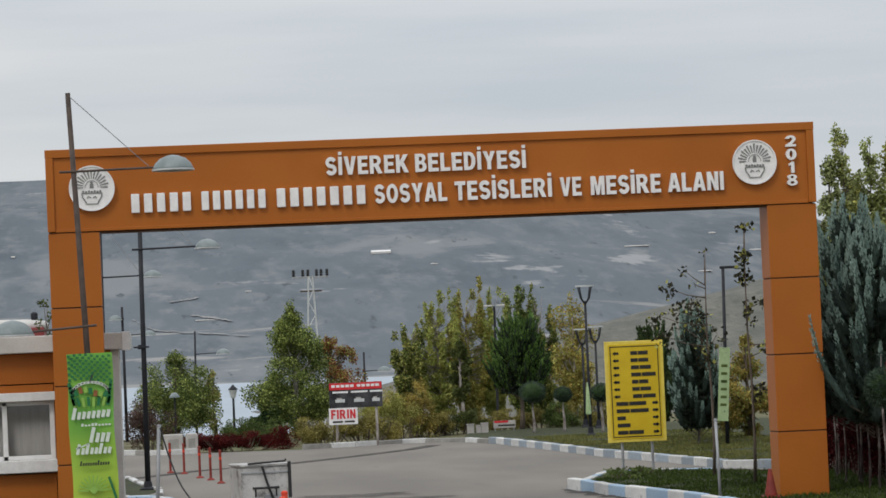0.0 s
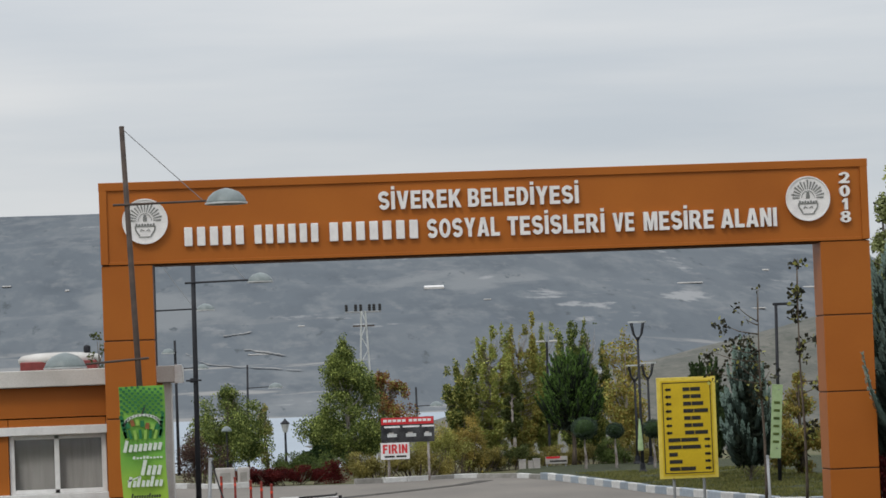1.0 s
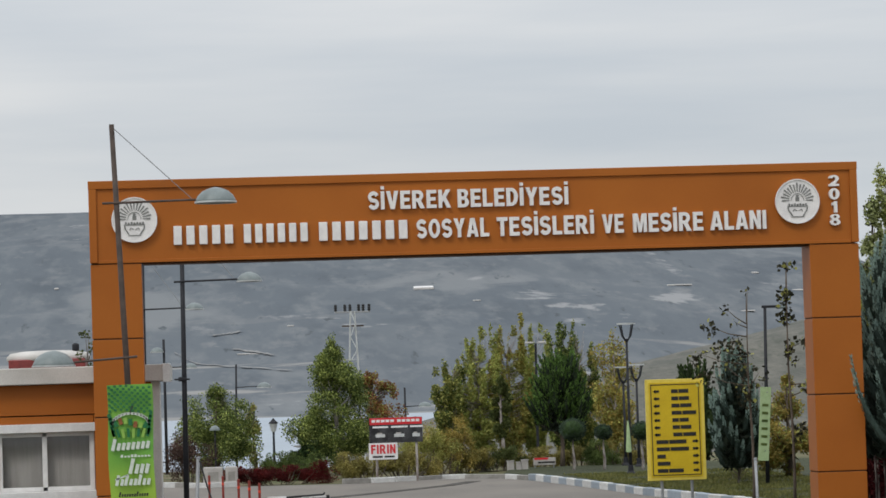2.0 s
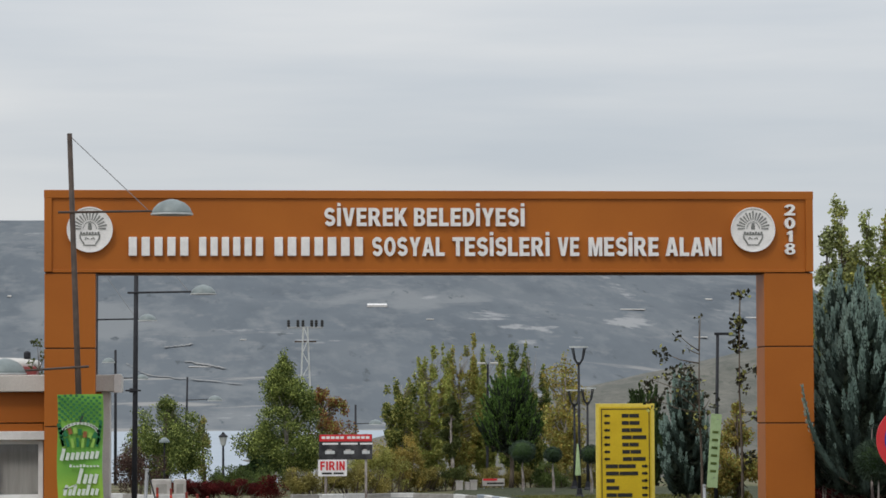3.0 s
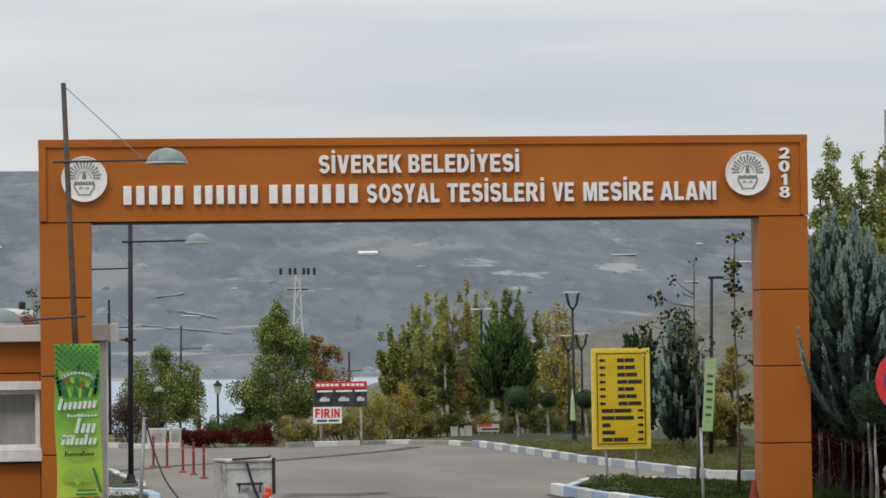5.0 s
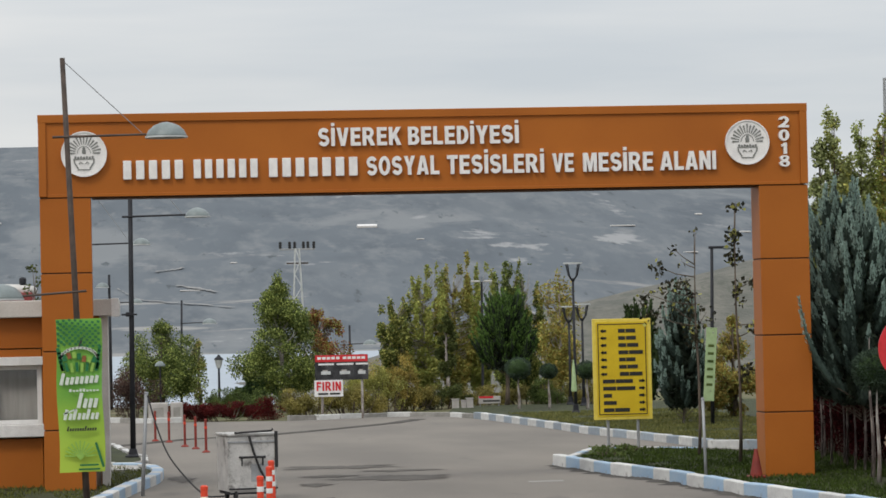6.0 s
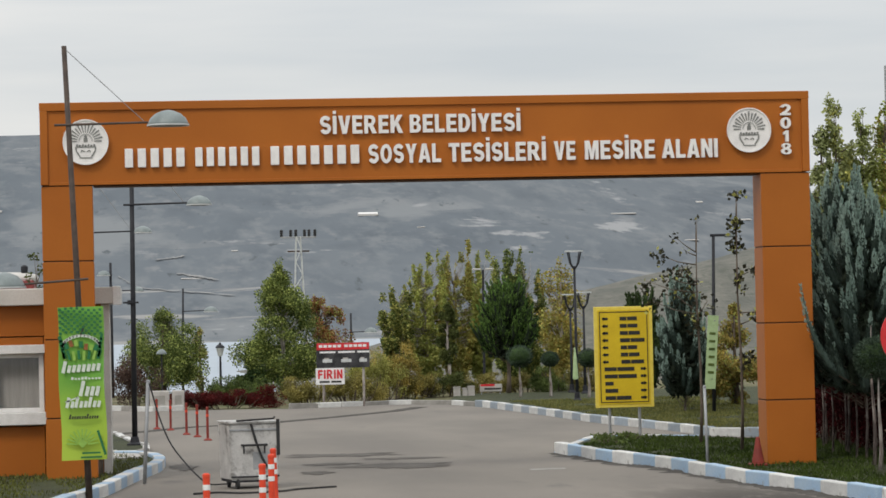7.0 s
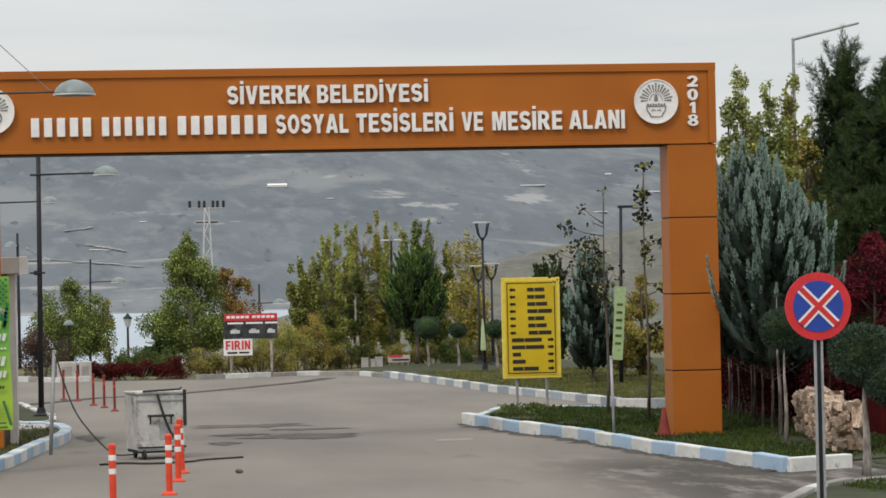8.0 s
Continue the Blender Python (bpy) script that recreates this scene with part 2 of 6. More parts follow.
M["leaf_green"] = leafy("mid_green_leaf", (0.135, 0.178, 0.052), (0.055, 0.082, 0.024), island=0.35)
M["leaf_yellow"] = leafy("yellowing_leaf", (0.42, 0.32, 0.085), (0.22, 0.175, 0.05), island=0.35)
M["leaf_olive"] = leafy("olive_autumn_leaf", (0.45, 0.44, 0.125), (0.225, 0.23, 0.066), island=0.35)
M["leaf_poplar"] = leafy("poplar_leaf", (0.42, 0.48, 0.135), (0.20, 0.24, 0.066), island=0.35)
M["leaf_sage"] = leafy("sage_green_leaf", (0.42, 0.46, 0.20), (0.235, 0.265, 0.115), island=0.35)
M["leaf_orange"] = leafy("rust_orange_leaf", (0.31, 0.130, 0.055), (0.18, 0.080, 0.038), island=0.35)
M["leaf_dark"] = leafy("dark_dry_leaf", (0.055, 0.05, 0.028), (0.028, 0.03, 0.02))
M["leaf_red"] = leafy("dark_red_leaf", (0.17, 0.022, 0.034), (0.075, 0.012, 0.018), island=0.35)
M["leaf_maroon"] = leafy("maroon_shrub_leaf", (0.125, 0.016, 0.015), (0.055, 0.010, 0.010))
M["leaf_wine"] = material("deep_wine_leaf", (0.062, 0.009, 0.011), (0.022, 0.006, 0.006), rough=0.95, scale=1.6, fine=14, bump=0, island=0.5, through=0.0, spec=0.02)
M["leaf_shrub"] = leafy("pale_olive_shrub", (0.34, 0.29, 0.09), (0.17, 0.155, 0.05), island=0.4)
M["needle_pine"] = leafy("pine_needle", (0.052, 0.080, 0.026), (0.026, 0.045, 0.016), through=0.1)
M["needle_deep"] = leafy("deep_green_needle", (0.048, 0.085, 0.026), (0.018, 0.036, 0.012), through=0.1)
# one cypress foliage in bright, inner and dimmed copies; the dark ones paint shade
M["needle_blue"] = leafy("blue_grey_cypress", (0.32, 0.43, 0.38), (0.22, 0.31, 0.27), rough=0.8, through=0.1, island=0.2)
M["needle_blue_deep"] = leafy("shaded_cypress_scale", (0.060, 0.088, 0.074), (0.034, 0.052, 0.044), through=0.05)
M["needle_blue_dim"] = leafy("dimmed_cypress_scale", (0.052, 0.078, 0.062), (0.028, 0.043, 0.035), rough=0.8, through=0.05, island=0.3)
M["needle_green"] = leafy("fresh_green_needle", (0.140, 0.240, 0.058), (0.030, 0.064, 0.016), through=0.1, island=0.6)
M["leaf_dusky"] = leafy("dusky_green_leaf", (0.105, 0.125, 0.040), (0.055, 0.070, 0.022))
M["leaf_brown"] = leafy("dry_brown_leaf", (0.115, 0.070, 0.055), (0.055, 0.036, 0.030))
M["grass_mid"] = leafy("olive_grass", (0.135, 0.145, 0.036), (0.08, 0.09, 0.024), island=0.5)
# near-black inner foliage: crown shade put into the colour
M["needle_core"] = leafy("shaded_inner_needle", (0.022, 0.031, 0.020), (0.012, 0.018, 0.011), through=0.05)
M["needle_ball"] = leafy("clipped_pine_needle", (0.070, 0.105, 0.070), (0.032, 0.050, 0.033), through=0.1)
M["hill"] = None
# rough and pale: the sky's reflection on ripples is put into the base colour
M["water"] = material("sky_tinted_lake_water", (0.33, 0.385, 0.44), (0.30, 0.35, 0.405), rough=0.55, scale=0.02, fine=0.5, bump=0.3, bump_dist=0.3, grain=0.08)
M["banner"] = material("green_printed_banner", (0.20, 0.44, 0.055), (0.10, 0.33, 0.05), rough=0.5, scale=1.3, bump=0.06)
M["banner_dark"] = material("deep_green_print", (0.012, 0.15, 0.05), rough=0.5)
M["banner_light"] = material("lime_print", (0.26, 0.46, 0.08), rough=0.5)
M["banner_white"] = material("pale_print", (0.62, 0.68, 0.60), rough=0.5)
M["banner_far"] = material("faded_lime_banner", (0.40, 0.52, 0.28), (0.32, 0.44, 0.22), rough=0.55, bump=0.05)
M["stone"] = material("rubble_stone", (0.48, 0.37, 0.285), (0.20, 0.135, 0.095), rough=0.9, scale=9, fine=30, bump=0.6, rand=0.5)
M["mortar"] = material("wall_mortar", (0.09, 0.06, 0.045), rough=0.95, bump=0.4)
M["fence_red"] = material("dark_red_fence_board", (0.115, 0.012, 0.012), (0.060, 0.008, 0.008), rough=0.9, spec=0.1, scale=3, bump=0.1, rand=0.2)
M["tin_red"] = material("red_sheet_roof", (0.26, 0.05, 0.045), (0.20, 0.04, 0.038), rough=0.5, bump=0.03)
M["photo_dark"] = material("dark_printed_picture", (0.008, 0.009, 0.011), (0.07, 0.07, 0.075), rough=0.45, scale=2.6)


def hill_material():
    m = bpy.data.materials.new("hazed_bare_hillside")
    m.use_nodes = True
    nt = m.node_tree
    N, LN = nt.nodes, nt.links.new
    b = N["Principled BSDF"]
    b.inputs["Roughness"].default_value, b.inputs["Specular IOR Level"].default_value = 0.95, 0.1
    co = N.new("ShaderNodeTexCoord")

    def layer(scale, stretch, lo, hi, detail=6):
        mp = N.new("ShaderNodeMapping")
        mp.inputs["Scale"].default_value = stretch
        LN(co.outputs["Object"], mp.inputs[0])
        n = N.new("ShaderNodeTexNoise")
        n.inputs["Scale"].default_value, n.inputs["Detail"].default_value, n.inputs["Roughness"].default_value = scale, detail, 0.6
        LN(mp.outputs[0], n.inputs["Vector"])
        r = N.new("ShaderNodeMapRange")
        r.inputs["From Min"].default_value, r.inputs["From Max"].default_value = lo, hi
        LN(n.outputs[0], r.inputs["Value"])
        return r.outputs[0]

    def blend(fac, col, other):
        mix = N.new("ShaderNodeMix")
        mix.data_type = "RGBA"
        LN(fac, mix.inputs[0])
        if isinstance(col, tuple):
            mix.inputs[6].default_value = (*col, 1)
        else:
            LN(col, mix.inputs[6])
        mix.inputs[7].default_value = (*other, 1)
        return mix.outputs[2]
    # blue-grey tones: the haze of distance is mixed into these base colours
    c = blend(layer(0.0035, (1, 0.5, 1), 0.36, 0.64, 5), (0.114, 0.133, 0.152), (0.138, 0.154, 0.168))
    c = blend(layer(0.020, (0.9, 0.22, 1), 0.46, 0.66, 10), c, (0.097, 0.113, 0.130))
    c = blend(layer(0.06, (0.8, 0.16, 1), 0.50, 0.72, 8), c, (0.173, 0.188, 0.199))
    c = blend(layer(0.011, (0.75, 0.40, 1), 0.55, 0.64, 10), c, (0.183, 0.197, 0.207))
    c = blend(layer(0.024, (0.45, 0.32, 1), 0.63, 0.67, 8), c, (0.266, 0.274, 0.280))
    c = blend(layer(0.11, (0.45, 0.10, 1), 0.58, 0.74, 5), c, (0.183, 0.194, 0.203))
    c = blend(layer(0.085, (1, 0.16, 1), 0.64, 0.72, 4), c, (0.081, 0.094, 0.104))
    low = N.new("ShaderNodeSeparateXYZ")
    LN(co.outputs["Object"], low.inputs[0])
    near = N.new("ShaderNodeMapRange")
    near.inputs["From Min"].default_value, near.inputs["From Max"].default_value = 58, 14
    LN(low.outputs["Z"], near.inputs["Value"])
    band = layer(0.016, (0.20, 0.9, 1), 0.572, 0.605, 7)
    both = N.new("ShaderNodeMath")
    both.operation = "MULTIPLY"
    LN(near.outputs[0], both.inputs[0])
    LN(band, both.inputs[1])
    c = blend(both.outputs[0], c, (0.266, 0.265, 0.259))
    LN(c, b.inputs["Base Color"])
    return m


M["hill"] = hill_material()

# ---- building helpers ----


def finish(name, bm, mat, parent=None, label="", smooth=False):
    me = bpy.data.meshes.new(name)
    bm.to_mesh(me)
    bm.free()
    me.materials.append(M[mat])
    if smooth:
        for p in me.polygons:
            p.use_smooth = True
    ob = new(name, me)
    if parent is not None:
        ob.parent = parent
    if label:
        ob["label"] = label
    return ob


def part(name, bm, mat, parent, label="", smooth=False):
    return finish(name, bm, mat, parent, label, smooth)


def thing(name, loc, label, category, group="", kind="", rz=0.0):
    e = new(name)
    e.empty_display_size = 0.2
    e.matrix_world = pose(*loc, 0, 0, rz)
    return tagged(e, label, category, group, kind)


def box(bm, c, s, m=None, bevel=0.0):
    mat = Matrix.Translation(c) @ Matrix.Diagonal((*s, 1))
    if m is not None:
        mat = m @ mat
    r = bmesh.ops.create_cube(bm, size=1.0, matrix=mat)
    if bevel:
        edges = list({e for v in r["verts"] for e in v.link_edges})
        bmesh.ops.bevel(bm, geom=edges, offset=bevel, segments=2, affect="EDGES", profile=0.5)
    return bm


def boxed(c, s, m=None, bevel=0.0):
    return box(bmesh.new(), c, s, m, bevel)


def tube(bm, pts, radii, n=8, caps=True):
    """A round tube along points with a radius at each."""
    pts = [Vector(p) for p in pts]
    if not hasattr(radii, "__len__"):
        radii = [radii] * len(pts)
    rings = []
    side = None
    for i, p in enumerate(pts):
        d = (pts[min(i + 1, len(pts) - 1)] - pts[max(i - 1, 0)]).normalized()
        if side is None:
            side = d.orthogonal().normalized()
        side = (side - d * side.dot(d)).normalized()
        up = d.cross(side)
        rings.append([bm.verts.new(p + (side * math.cos(a) + up * math.sin(a)) * radii[i]) for a in [2 * math.pi * k / n for k in range(n)]])
    for a, b in zip(rings, rings[1:]):
        for k in range(n):
            bm.faces.new((a[k], a[(k + 1) % n], b[(k + 1) % n], b[k]))
    if caps:
        bm.faces.new(rings[0][::-1])
        bm.faces.new(rings[-1])
    return bm


def curved(pts, steps=6):
    """A smooth line through points."""
    p = [Vector(q) for q in pts]
    p = [2 * p[0] - p[1]] + p + [2 * p[-1] - p[-2]]
    out = []
    for a, b, c, d in zip(p, p[1:], p[2:], p[3:]):
        for k in range(steps):
            t = k / steps
            out.append(0.5 * ((2 * b) + (c - a) * t + (2 * a - 5 * b + 4 * c - d) * t * t + (3 * b - a - 3 * c + d) * t ** 3))
    return out + [p[-2]]


def tubed(pts, radii, n=8):
    return tube(bmesh.new(), pts, radii, n)


def lathe(bm, profile, n=20, m=None, ring=False):
    """A turned form: profile of (radius, height); ring: closed on itself, open in the middle."""
    m = m or Matrix()
    rings = []
    for r, z in profile:
        rings.append([bm.verts.new(m @ Vector((r * math.cos(a), r * math.sin(a), z))) for a in [2 * math.pi * k / n for k in range(n)]])
    for a, b in zip(rings, rings[1:] + rings[:1] if ring else rings[1:]):
        for k in range(n):
            bm.faces.new((a[k], a[(k + 1) % n], b[(k + 1) % n], b[k]))
    if not ring:
        bm.faces.new(rings[0][::-1])
        bm.faces.new(rings[-1])
    return bm


def slab(outline, z0, z1):
    """A flat-topped solid over an outline in plan."""
    bm = bmesh.new()
    lo = [bm.verts.new((x, y, z0)) for x, y in outline]
    hi = [bm.verts.new((x, y, z1)) for x, y in outline]
    n = len(outline)
    bm.faces.new(hi)
    bm.faces.new(lo[::-1])
    for i in range(n):
        bm.faces.new((lo[i], lo[(i + 1) % n], hi[(i + 1) % n], hi[i]))
    bmesh.ops.recalc_face_normals(bm, faces=bm.faces)
    return bm


def disc(bm, c, r, depth, n=32, squash=1.0):
    """A round plate that faces -y."""
    m = Matrix.Translation(c) @ Matrix.Rotation(radians(90), 4, "X") @ Matrix.Diagonal((1, squash, 1, 1))
    bmesh.ops.create_cone(bm, cap_ends=True, segments=n, radius1=r, radius2=r, depth=depth, matrix=m)
    return bm


def bow(cx, cy, rx, ry, a0, a1, n=10):
    """Points of an elliptic arc between two angles in degrees."""
    return [(cx + rx * math.cos(radians(a0 + (a1 - a0) * k / n)), cy + ry * math.sin(radians(a0 + (a1 - a0) * k / n))) for k in range(n + 1)]


def stroked(line, half):
    """The outline of a stroke of even width along a line."""
    left, right = [], []
    for i, p in enumerate(line):
        d = Vector(line[min(i + 1, len(line) - 1)]) - Vector(line[max(i - 1, 0)])
        d.normalize()
        left.append((p[0] - d.y * half, p[1] + d.x * half))
        right.append((p[0] + d.y * half, p[1] - d.x * half))
    return left + right[::-1]


# bold block capitals, 1 high: outlines, then their counters
SHAPES = {
    "I": [[(0, 0), (.24, 0), (.24, 1), (0, 1)]],
    "L": [[(0, 0), (.62, 0), (.62, .19), (.24, .19), (.24, 1), (0, 1)]],
    "E": [[(0, 0), (.66, 0), (.66, .19), (.24, .19), (.24, .41), (.60, .41), (.60, .60), (.24, .60), (.24, .81), (.65, .81), (.65, 1), (0, 1)]],
    "F": [[(0, 0), (.24, 0), (.24, .40), (.57, .40), (.57, .59), (.24, .59), (.24, .80), (.63, .80), (.63, 1), (0, 1)]],
    "T": [[(.23, 0), (.47, 0), (.47, .80), (.70, .80), (.70, 1), (0, 1), (0, .80), (.23, .80)]],
    "V": [[(.26, 0), (.53, 0), (.79, 1), (.53, 1), (.395, .34), (.26, 1), (0, 1)]],
    "Y": [[(.27, 0), (.51, 0), (.51, .40), (.78, 1), (.52, 1), (.39, .64), (.26, 1), (0, 1), (.27, .40)]],
    "A": [[(0, 0), (.25, 0), (.295, .18), (.535, .18), (.58, 0), (.83, 0), (.56, 1), (.27, 1)], [(.335, .36), (.415, .70), (.495, .36)]],
    "N": [[(0, 0), (.23, 0), (.23, .58), (.50, 0), (.74, 0), (.74, 1), (.51, 1), (.51, .42), (.24, 1), (0, 1)]],
    "M": [[(0, 0), (.22, 0), (.22, .62), (.36, 0), (.54, 0), (.68, .62), (.68, 0), (.90, 0), (.90, 1), (.60, 1), (.45, .42), (.30, 1), (0, 1)]],
    "K": [[(0, 0), (.24, 0), (.24, .27), (.34, .40), (.53, 0), (.82, 0), (.50, .58), (.80, 1), (.50, 1), (.24, .62), (.24, 1), (0, 1)]],
    "D": [[(0, 0)] + bow(.34, .5, .40, .5, -90, 90) + [(0, 1)], [(.24, .19)] + bow(.33, .5, .17, .31, -90, 90) + [(.24, .81)]],
    "O": [bow(.40, .5, .40, .51, 0, 348, 29), bow(.40, .5, .17, .31, 0, 342, 19)],
    "B": [[(0, 0)] + bow(.42, .28, .30, .28, -90, 62) + bow(.40, .765, .28, .235, -45, 90) + [(0, 1)],
          [(.24, .17)] + bow(.38, .295, .10, .125, -90, 90, 6) + [(.24, .42)], [(.24, .60)] + bow(.37, .715, .09, .115, -90, 90, 6) + [(.24, .83)]],
    "R": [[(0, 0), (.24, 0), (.24, .38), (.31, .38), (.53, 0), (.82, 0), (.58, .42)] + bow(.42, .71, .31, .29, -48, 90) + [(0, 1)],
          [(.24, .56)] + bow(.39, .69, .11, .13, -90, 90, 6) + [(.24, .82)]],
    "S": [stroked(bow(.36, .70, .25, .20, 18, 268, 14) + bow(.36, .30, .25, .20, 92, -162, 14), .108)],
    "2": [bow(.35, .68, .34, .32, 172, -28) + [(.42, .20), (.69, .20), (.69, 0), (0, 0), (0, .14), (.36, .44)] + bow(.35, .68, .115, .13, -40, 172, 8)],
    "0": [bow(.33, .5, .33, .51, 0, 348, 29), bow(.33, .5, .11, .32, 0, 342, 19)],
    "1": [[(.16, 0), (.42, 0), (.42, 1), (.20, 1), (0, .82), (0, .62), (.16, .70)]],
    "8": [bow(.35, .28, .35, .29, 128, 412, 20) + bow(.35, .76, .31, .25, -48, 228, 20), bow(.35, .275, .13, .13, 0, 330, 11), bow(.35, .76, .11, .11, 0, 330, 11)],
}
GLYPHS = {}


def glyph(ch):
    """Vertices and faces of one bold capital, 1 high, from x = 0."""
    if ch not in GLYPHS:
        cu = bpy.data.curves.new("glyph", "CURVE")
        cu.dimensions, cu.fill_mode, cu.extrude = "2D", "BOTH", 0.03
        for line in SHAPES[ch]:
            sp = cu.splines.new("POLY")
            sp.points.add(len(line) - 1)
            for p, (x, y) in zip(sp.points, line):
                p.co = (x, y, 0, 1)
            sp.use_cyclic_u = True
        ob = bpy.data.objects.new("glyph", cu)
        scene.collection.objects.link(ob)
        bpy.context.view_layer.update()
        me = bpy.data.meshes.new_from_object(ob.evaluated_get(bpy.context.evaluated_depsgraph_get()))
        vs = np.array([v.co[:] for v in me.vertices])
        fs = [tuple(p.vertices) for p in me.polygons]
        bpy.data.objects.remove(ob)
        bpy.data.curves.remove(cu)
        bpy.data.meshes.remove(me)
        GLYPHS[ch] = (vs, fs)
    return GLYPHS[ch]


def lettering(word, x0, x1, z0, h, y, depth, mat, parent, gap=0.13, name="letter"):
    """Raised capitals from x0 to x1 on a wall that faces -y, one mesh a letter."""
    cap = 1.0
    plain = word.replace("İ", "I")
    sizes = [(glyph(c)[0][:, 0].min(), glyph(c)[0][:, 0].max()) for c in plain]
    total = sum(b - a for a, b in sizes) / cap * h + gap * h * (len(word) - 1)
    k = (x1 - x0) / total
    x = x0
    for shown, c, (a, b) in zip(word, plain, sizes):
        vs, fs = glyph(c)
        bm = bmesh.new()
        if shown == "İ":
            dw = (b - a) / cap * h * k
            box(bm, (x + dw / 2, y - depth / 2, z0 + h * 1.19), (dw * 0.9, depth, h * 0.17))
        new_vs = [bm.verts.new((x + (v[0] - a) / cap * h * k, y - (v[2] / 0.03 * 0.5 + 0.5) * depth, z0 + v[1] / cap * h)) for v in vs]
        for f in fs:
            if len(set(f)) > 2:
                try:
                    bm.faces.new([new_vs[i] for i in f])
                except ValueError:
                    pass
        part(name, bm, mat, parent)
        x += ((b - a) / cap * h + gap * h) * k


def kerb_line(name, pts, mats, length, parent, h=0.15, w=0.16, z=0.0, start=0):
    """Kerb stones laid end to end along a plan line; each stone is an object of its own."""
    segs = []
    for a, b in zip(pts, pts[1:]):
        segs.append((Vector(a), Vector(b)))
    total = sum((b - a).length for a, b in segs)
    count = max(1, round(total / length))
    step = total / count

    def at(s):
        for a, b in segs:
            d = (b - a).length
            if s <= d or (a, b) == segs[-1]:
                return a + (b - a) * (s / d)
            s -= d
    cache = {}
    for i in range(count):
        a, b = at(i * step), at((i + 1) * step)
        d = b - a
        key = round(d.length, 2)
        if key not in cache:
            bm = boxed((0, 0, h / 2 - 0.03), (d.length - 0.012, w, h + 0.06), bevel=0.018)
            me = bpy.data.meshes.new(name)
            bm.to_mesh(me)
            bm.free()
            cache[key] = me
        mat = mats[(i + start) % len(mats)]
        me_key = (key, mat)
        if me_key not in cache:
            me = cache[key].copy()
            me.materials.clear()
            me.materials.append(M[mat])
            cache[me_key] = me
        ob = new(name, cache[me_key])
        ob.parent = parent
        mid = (a + b) / 2
        ob.matrix_local = pose(mid.x, mid.y, z + random.uniform(-0.008, 0.008), random.uniform(-1, 1), random.uniform(-1, 1), math.degrees(math.atan2(d.y, d.x)) + random.uniform(-0.6, 0.6))

# ---- ground, road, water, hills ----


def grid_sheet(name, xs, ys, height, mat, label, category="", smooth=True):
    bm = bmesh.new()
    rows_v = [[bm.verts.new((x, y, height(x, y))) for x in xs] for y in ys]
    for a, b in zip(rows_v, rows_v[1:]):
        for i in range(len(xs) - 1):
            bm.faces.new((a[i], a[i + 1], b[i + 1], b[i]))
    ob = finish(name, bm, mat, smooth=smooth)
    return tagged(ob, label, category or name, kind="structure")


def smoothstep(a, b, v):
    v = min(1.0, max(0.0, (v - a) / (b - a)))
    return v * v * (3 - 2 * v)


def ground_z(x, y):
    fall = -14.5 * smoothstep(100, 330, y)
    bumps = 0.25 * noise.noise(Vector((x * 0.04, y * 0.04, 3))) * smoothstep(92, 130, y)
    return -0.03 + fall + bumps


xs = [-300, -150, -80, -40, -20, -10, -5, 0, 5, 10, 15, 20, 30, 45, 70, 110, 180, 320, 520]
ys = [-80, -30, 0, 20, 40, 60, 75, 90, 96, 102, 110, 120, 135, 150, 170, 200, 240, 280, 330, 420, 600, 900, 1300, 1900, 2600]
grid_sheet("ground", xs, ys, ground_z, "soil", "dry grassy earth falling gently towards the lake", "ground")

bm = bmesh.new()
vs = [bm.verts.new(p) for p in ((-900, 260, -12), (2200, 260, -12), (2200, 2300, -12), (-900, 2300, -12))]
bm.faces.new(vs)
tagged(finish("water", bm, "water"), "calm lake with the overcast sky's reflection painted in as pale grey", "lake", kind="structure")


def crest(x):
    """Height of the far ridge along x."""
    return 183 - 44 * smoothstep(250, 600, x) - 32 * smoothstep(590, 680, x) - 20 * smoothstep(680, 1100, x)


def hill_z(x, y):
    u = smoothstep(1700, 3050, y)
    n1 = noise.fractal(Vector((x * 0.004, y * 0.0035, 1.7)), 1.0, 2.1, 5)
    n2 = noise.fractal(Vector((x * 0.0016, y * 0.0012, 6.1)), 1.0, 2.0, 3)
    lin = min(1.0, max(0.0, (y - 1700) / 1350))
    top = crest(x * 3000 / max(y, 1))
    body = -13 + (top + 13) * (0.55 * lin + 0.45 * u)
    swing = math.sin(math.pi * lin)
    back = -60 * smoothstep(3050, 3700, y)
    return body + (n1 * 9 + n2 * 12) * swing + n1 * 0.6 + back


grid_sheet("far_hills", [-500 + 16 * i for i in range(120)], [1640 + 18 * j for j in range(108)], hill_z, "hill", "bare hillside with pale tracks across the lake, distance haze painted into its blue-grey", "hills")


def spur_z(x, y):
    rise = max(0.0, 0.235 * (x - 15)) if x < 230 else 50.5
    n = noise.fractal(Vector((x * 0.02, y * 0.02, 9)), 1.0, 2.0, 4)
    return -14 + rise * math.exp(-((y - 700) / 140) ** 2) + 1.1 * n


grid_sheet("near_spur", [10 + 7 * i for i in range(60)], [480 + 10 * j for j in range(50)], spur_z, "soil_pale", "dry tan hill spur above the shore", "hills")

road_outline = [(-7, -60), (6.2, -60), (6.2, 21), (12.4, 22), (12.4, 59.6), (11.9, 60.4), (11.3, 61.4), (10.9, 65.5), (10.25, 70), (9.85, 75.7), (9.3, 82), (8.6, 86.2), (7.2, 87.7), (5.1, 86.4), (4.1, 86.1), (1.2, 87.1), (0.2, 87.0), (-0.8, 88.8), (-7, 89.5)]
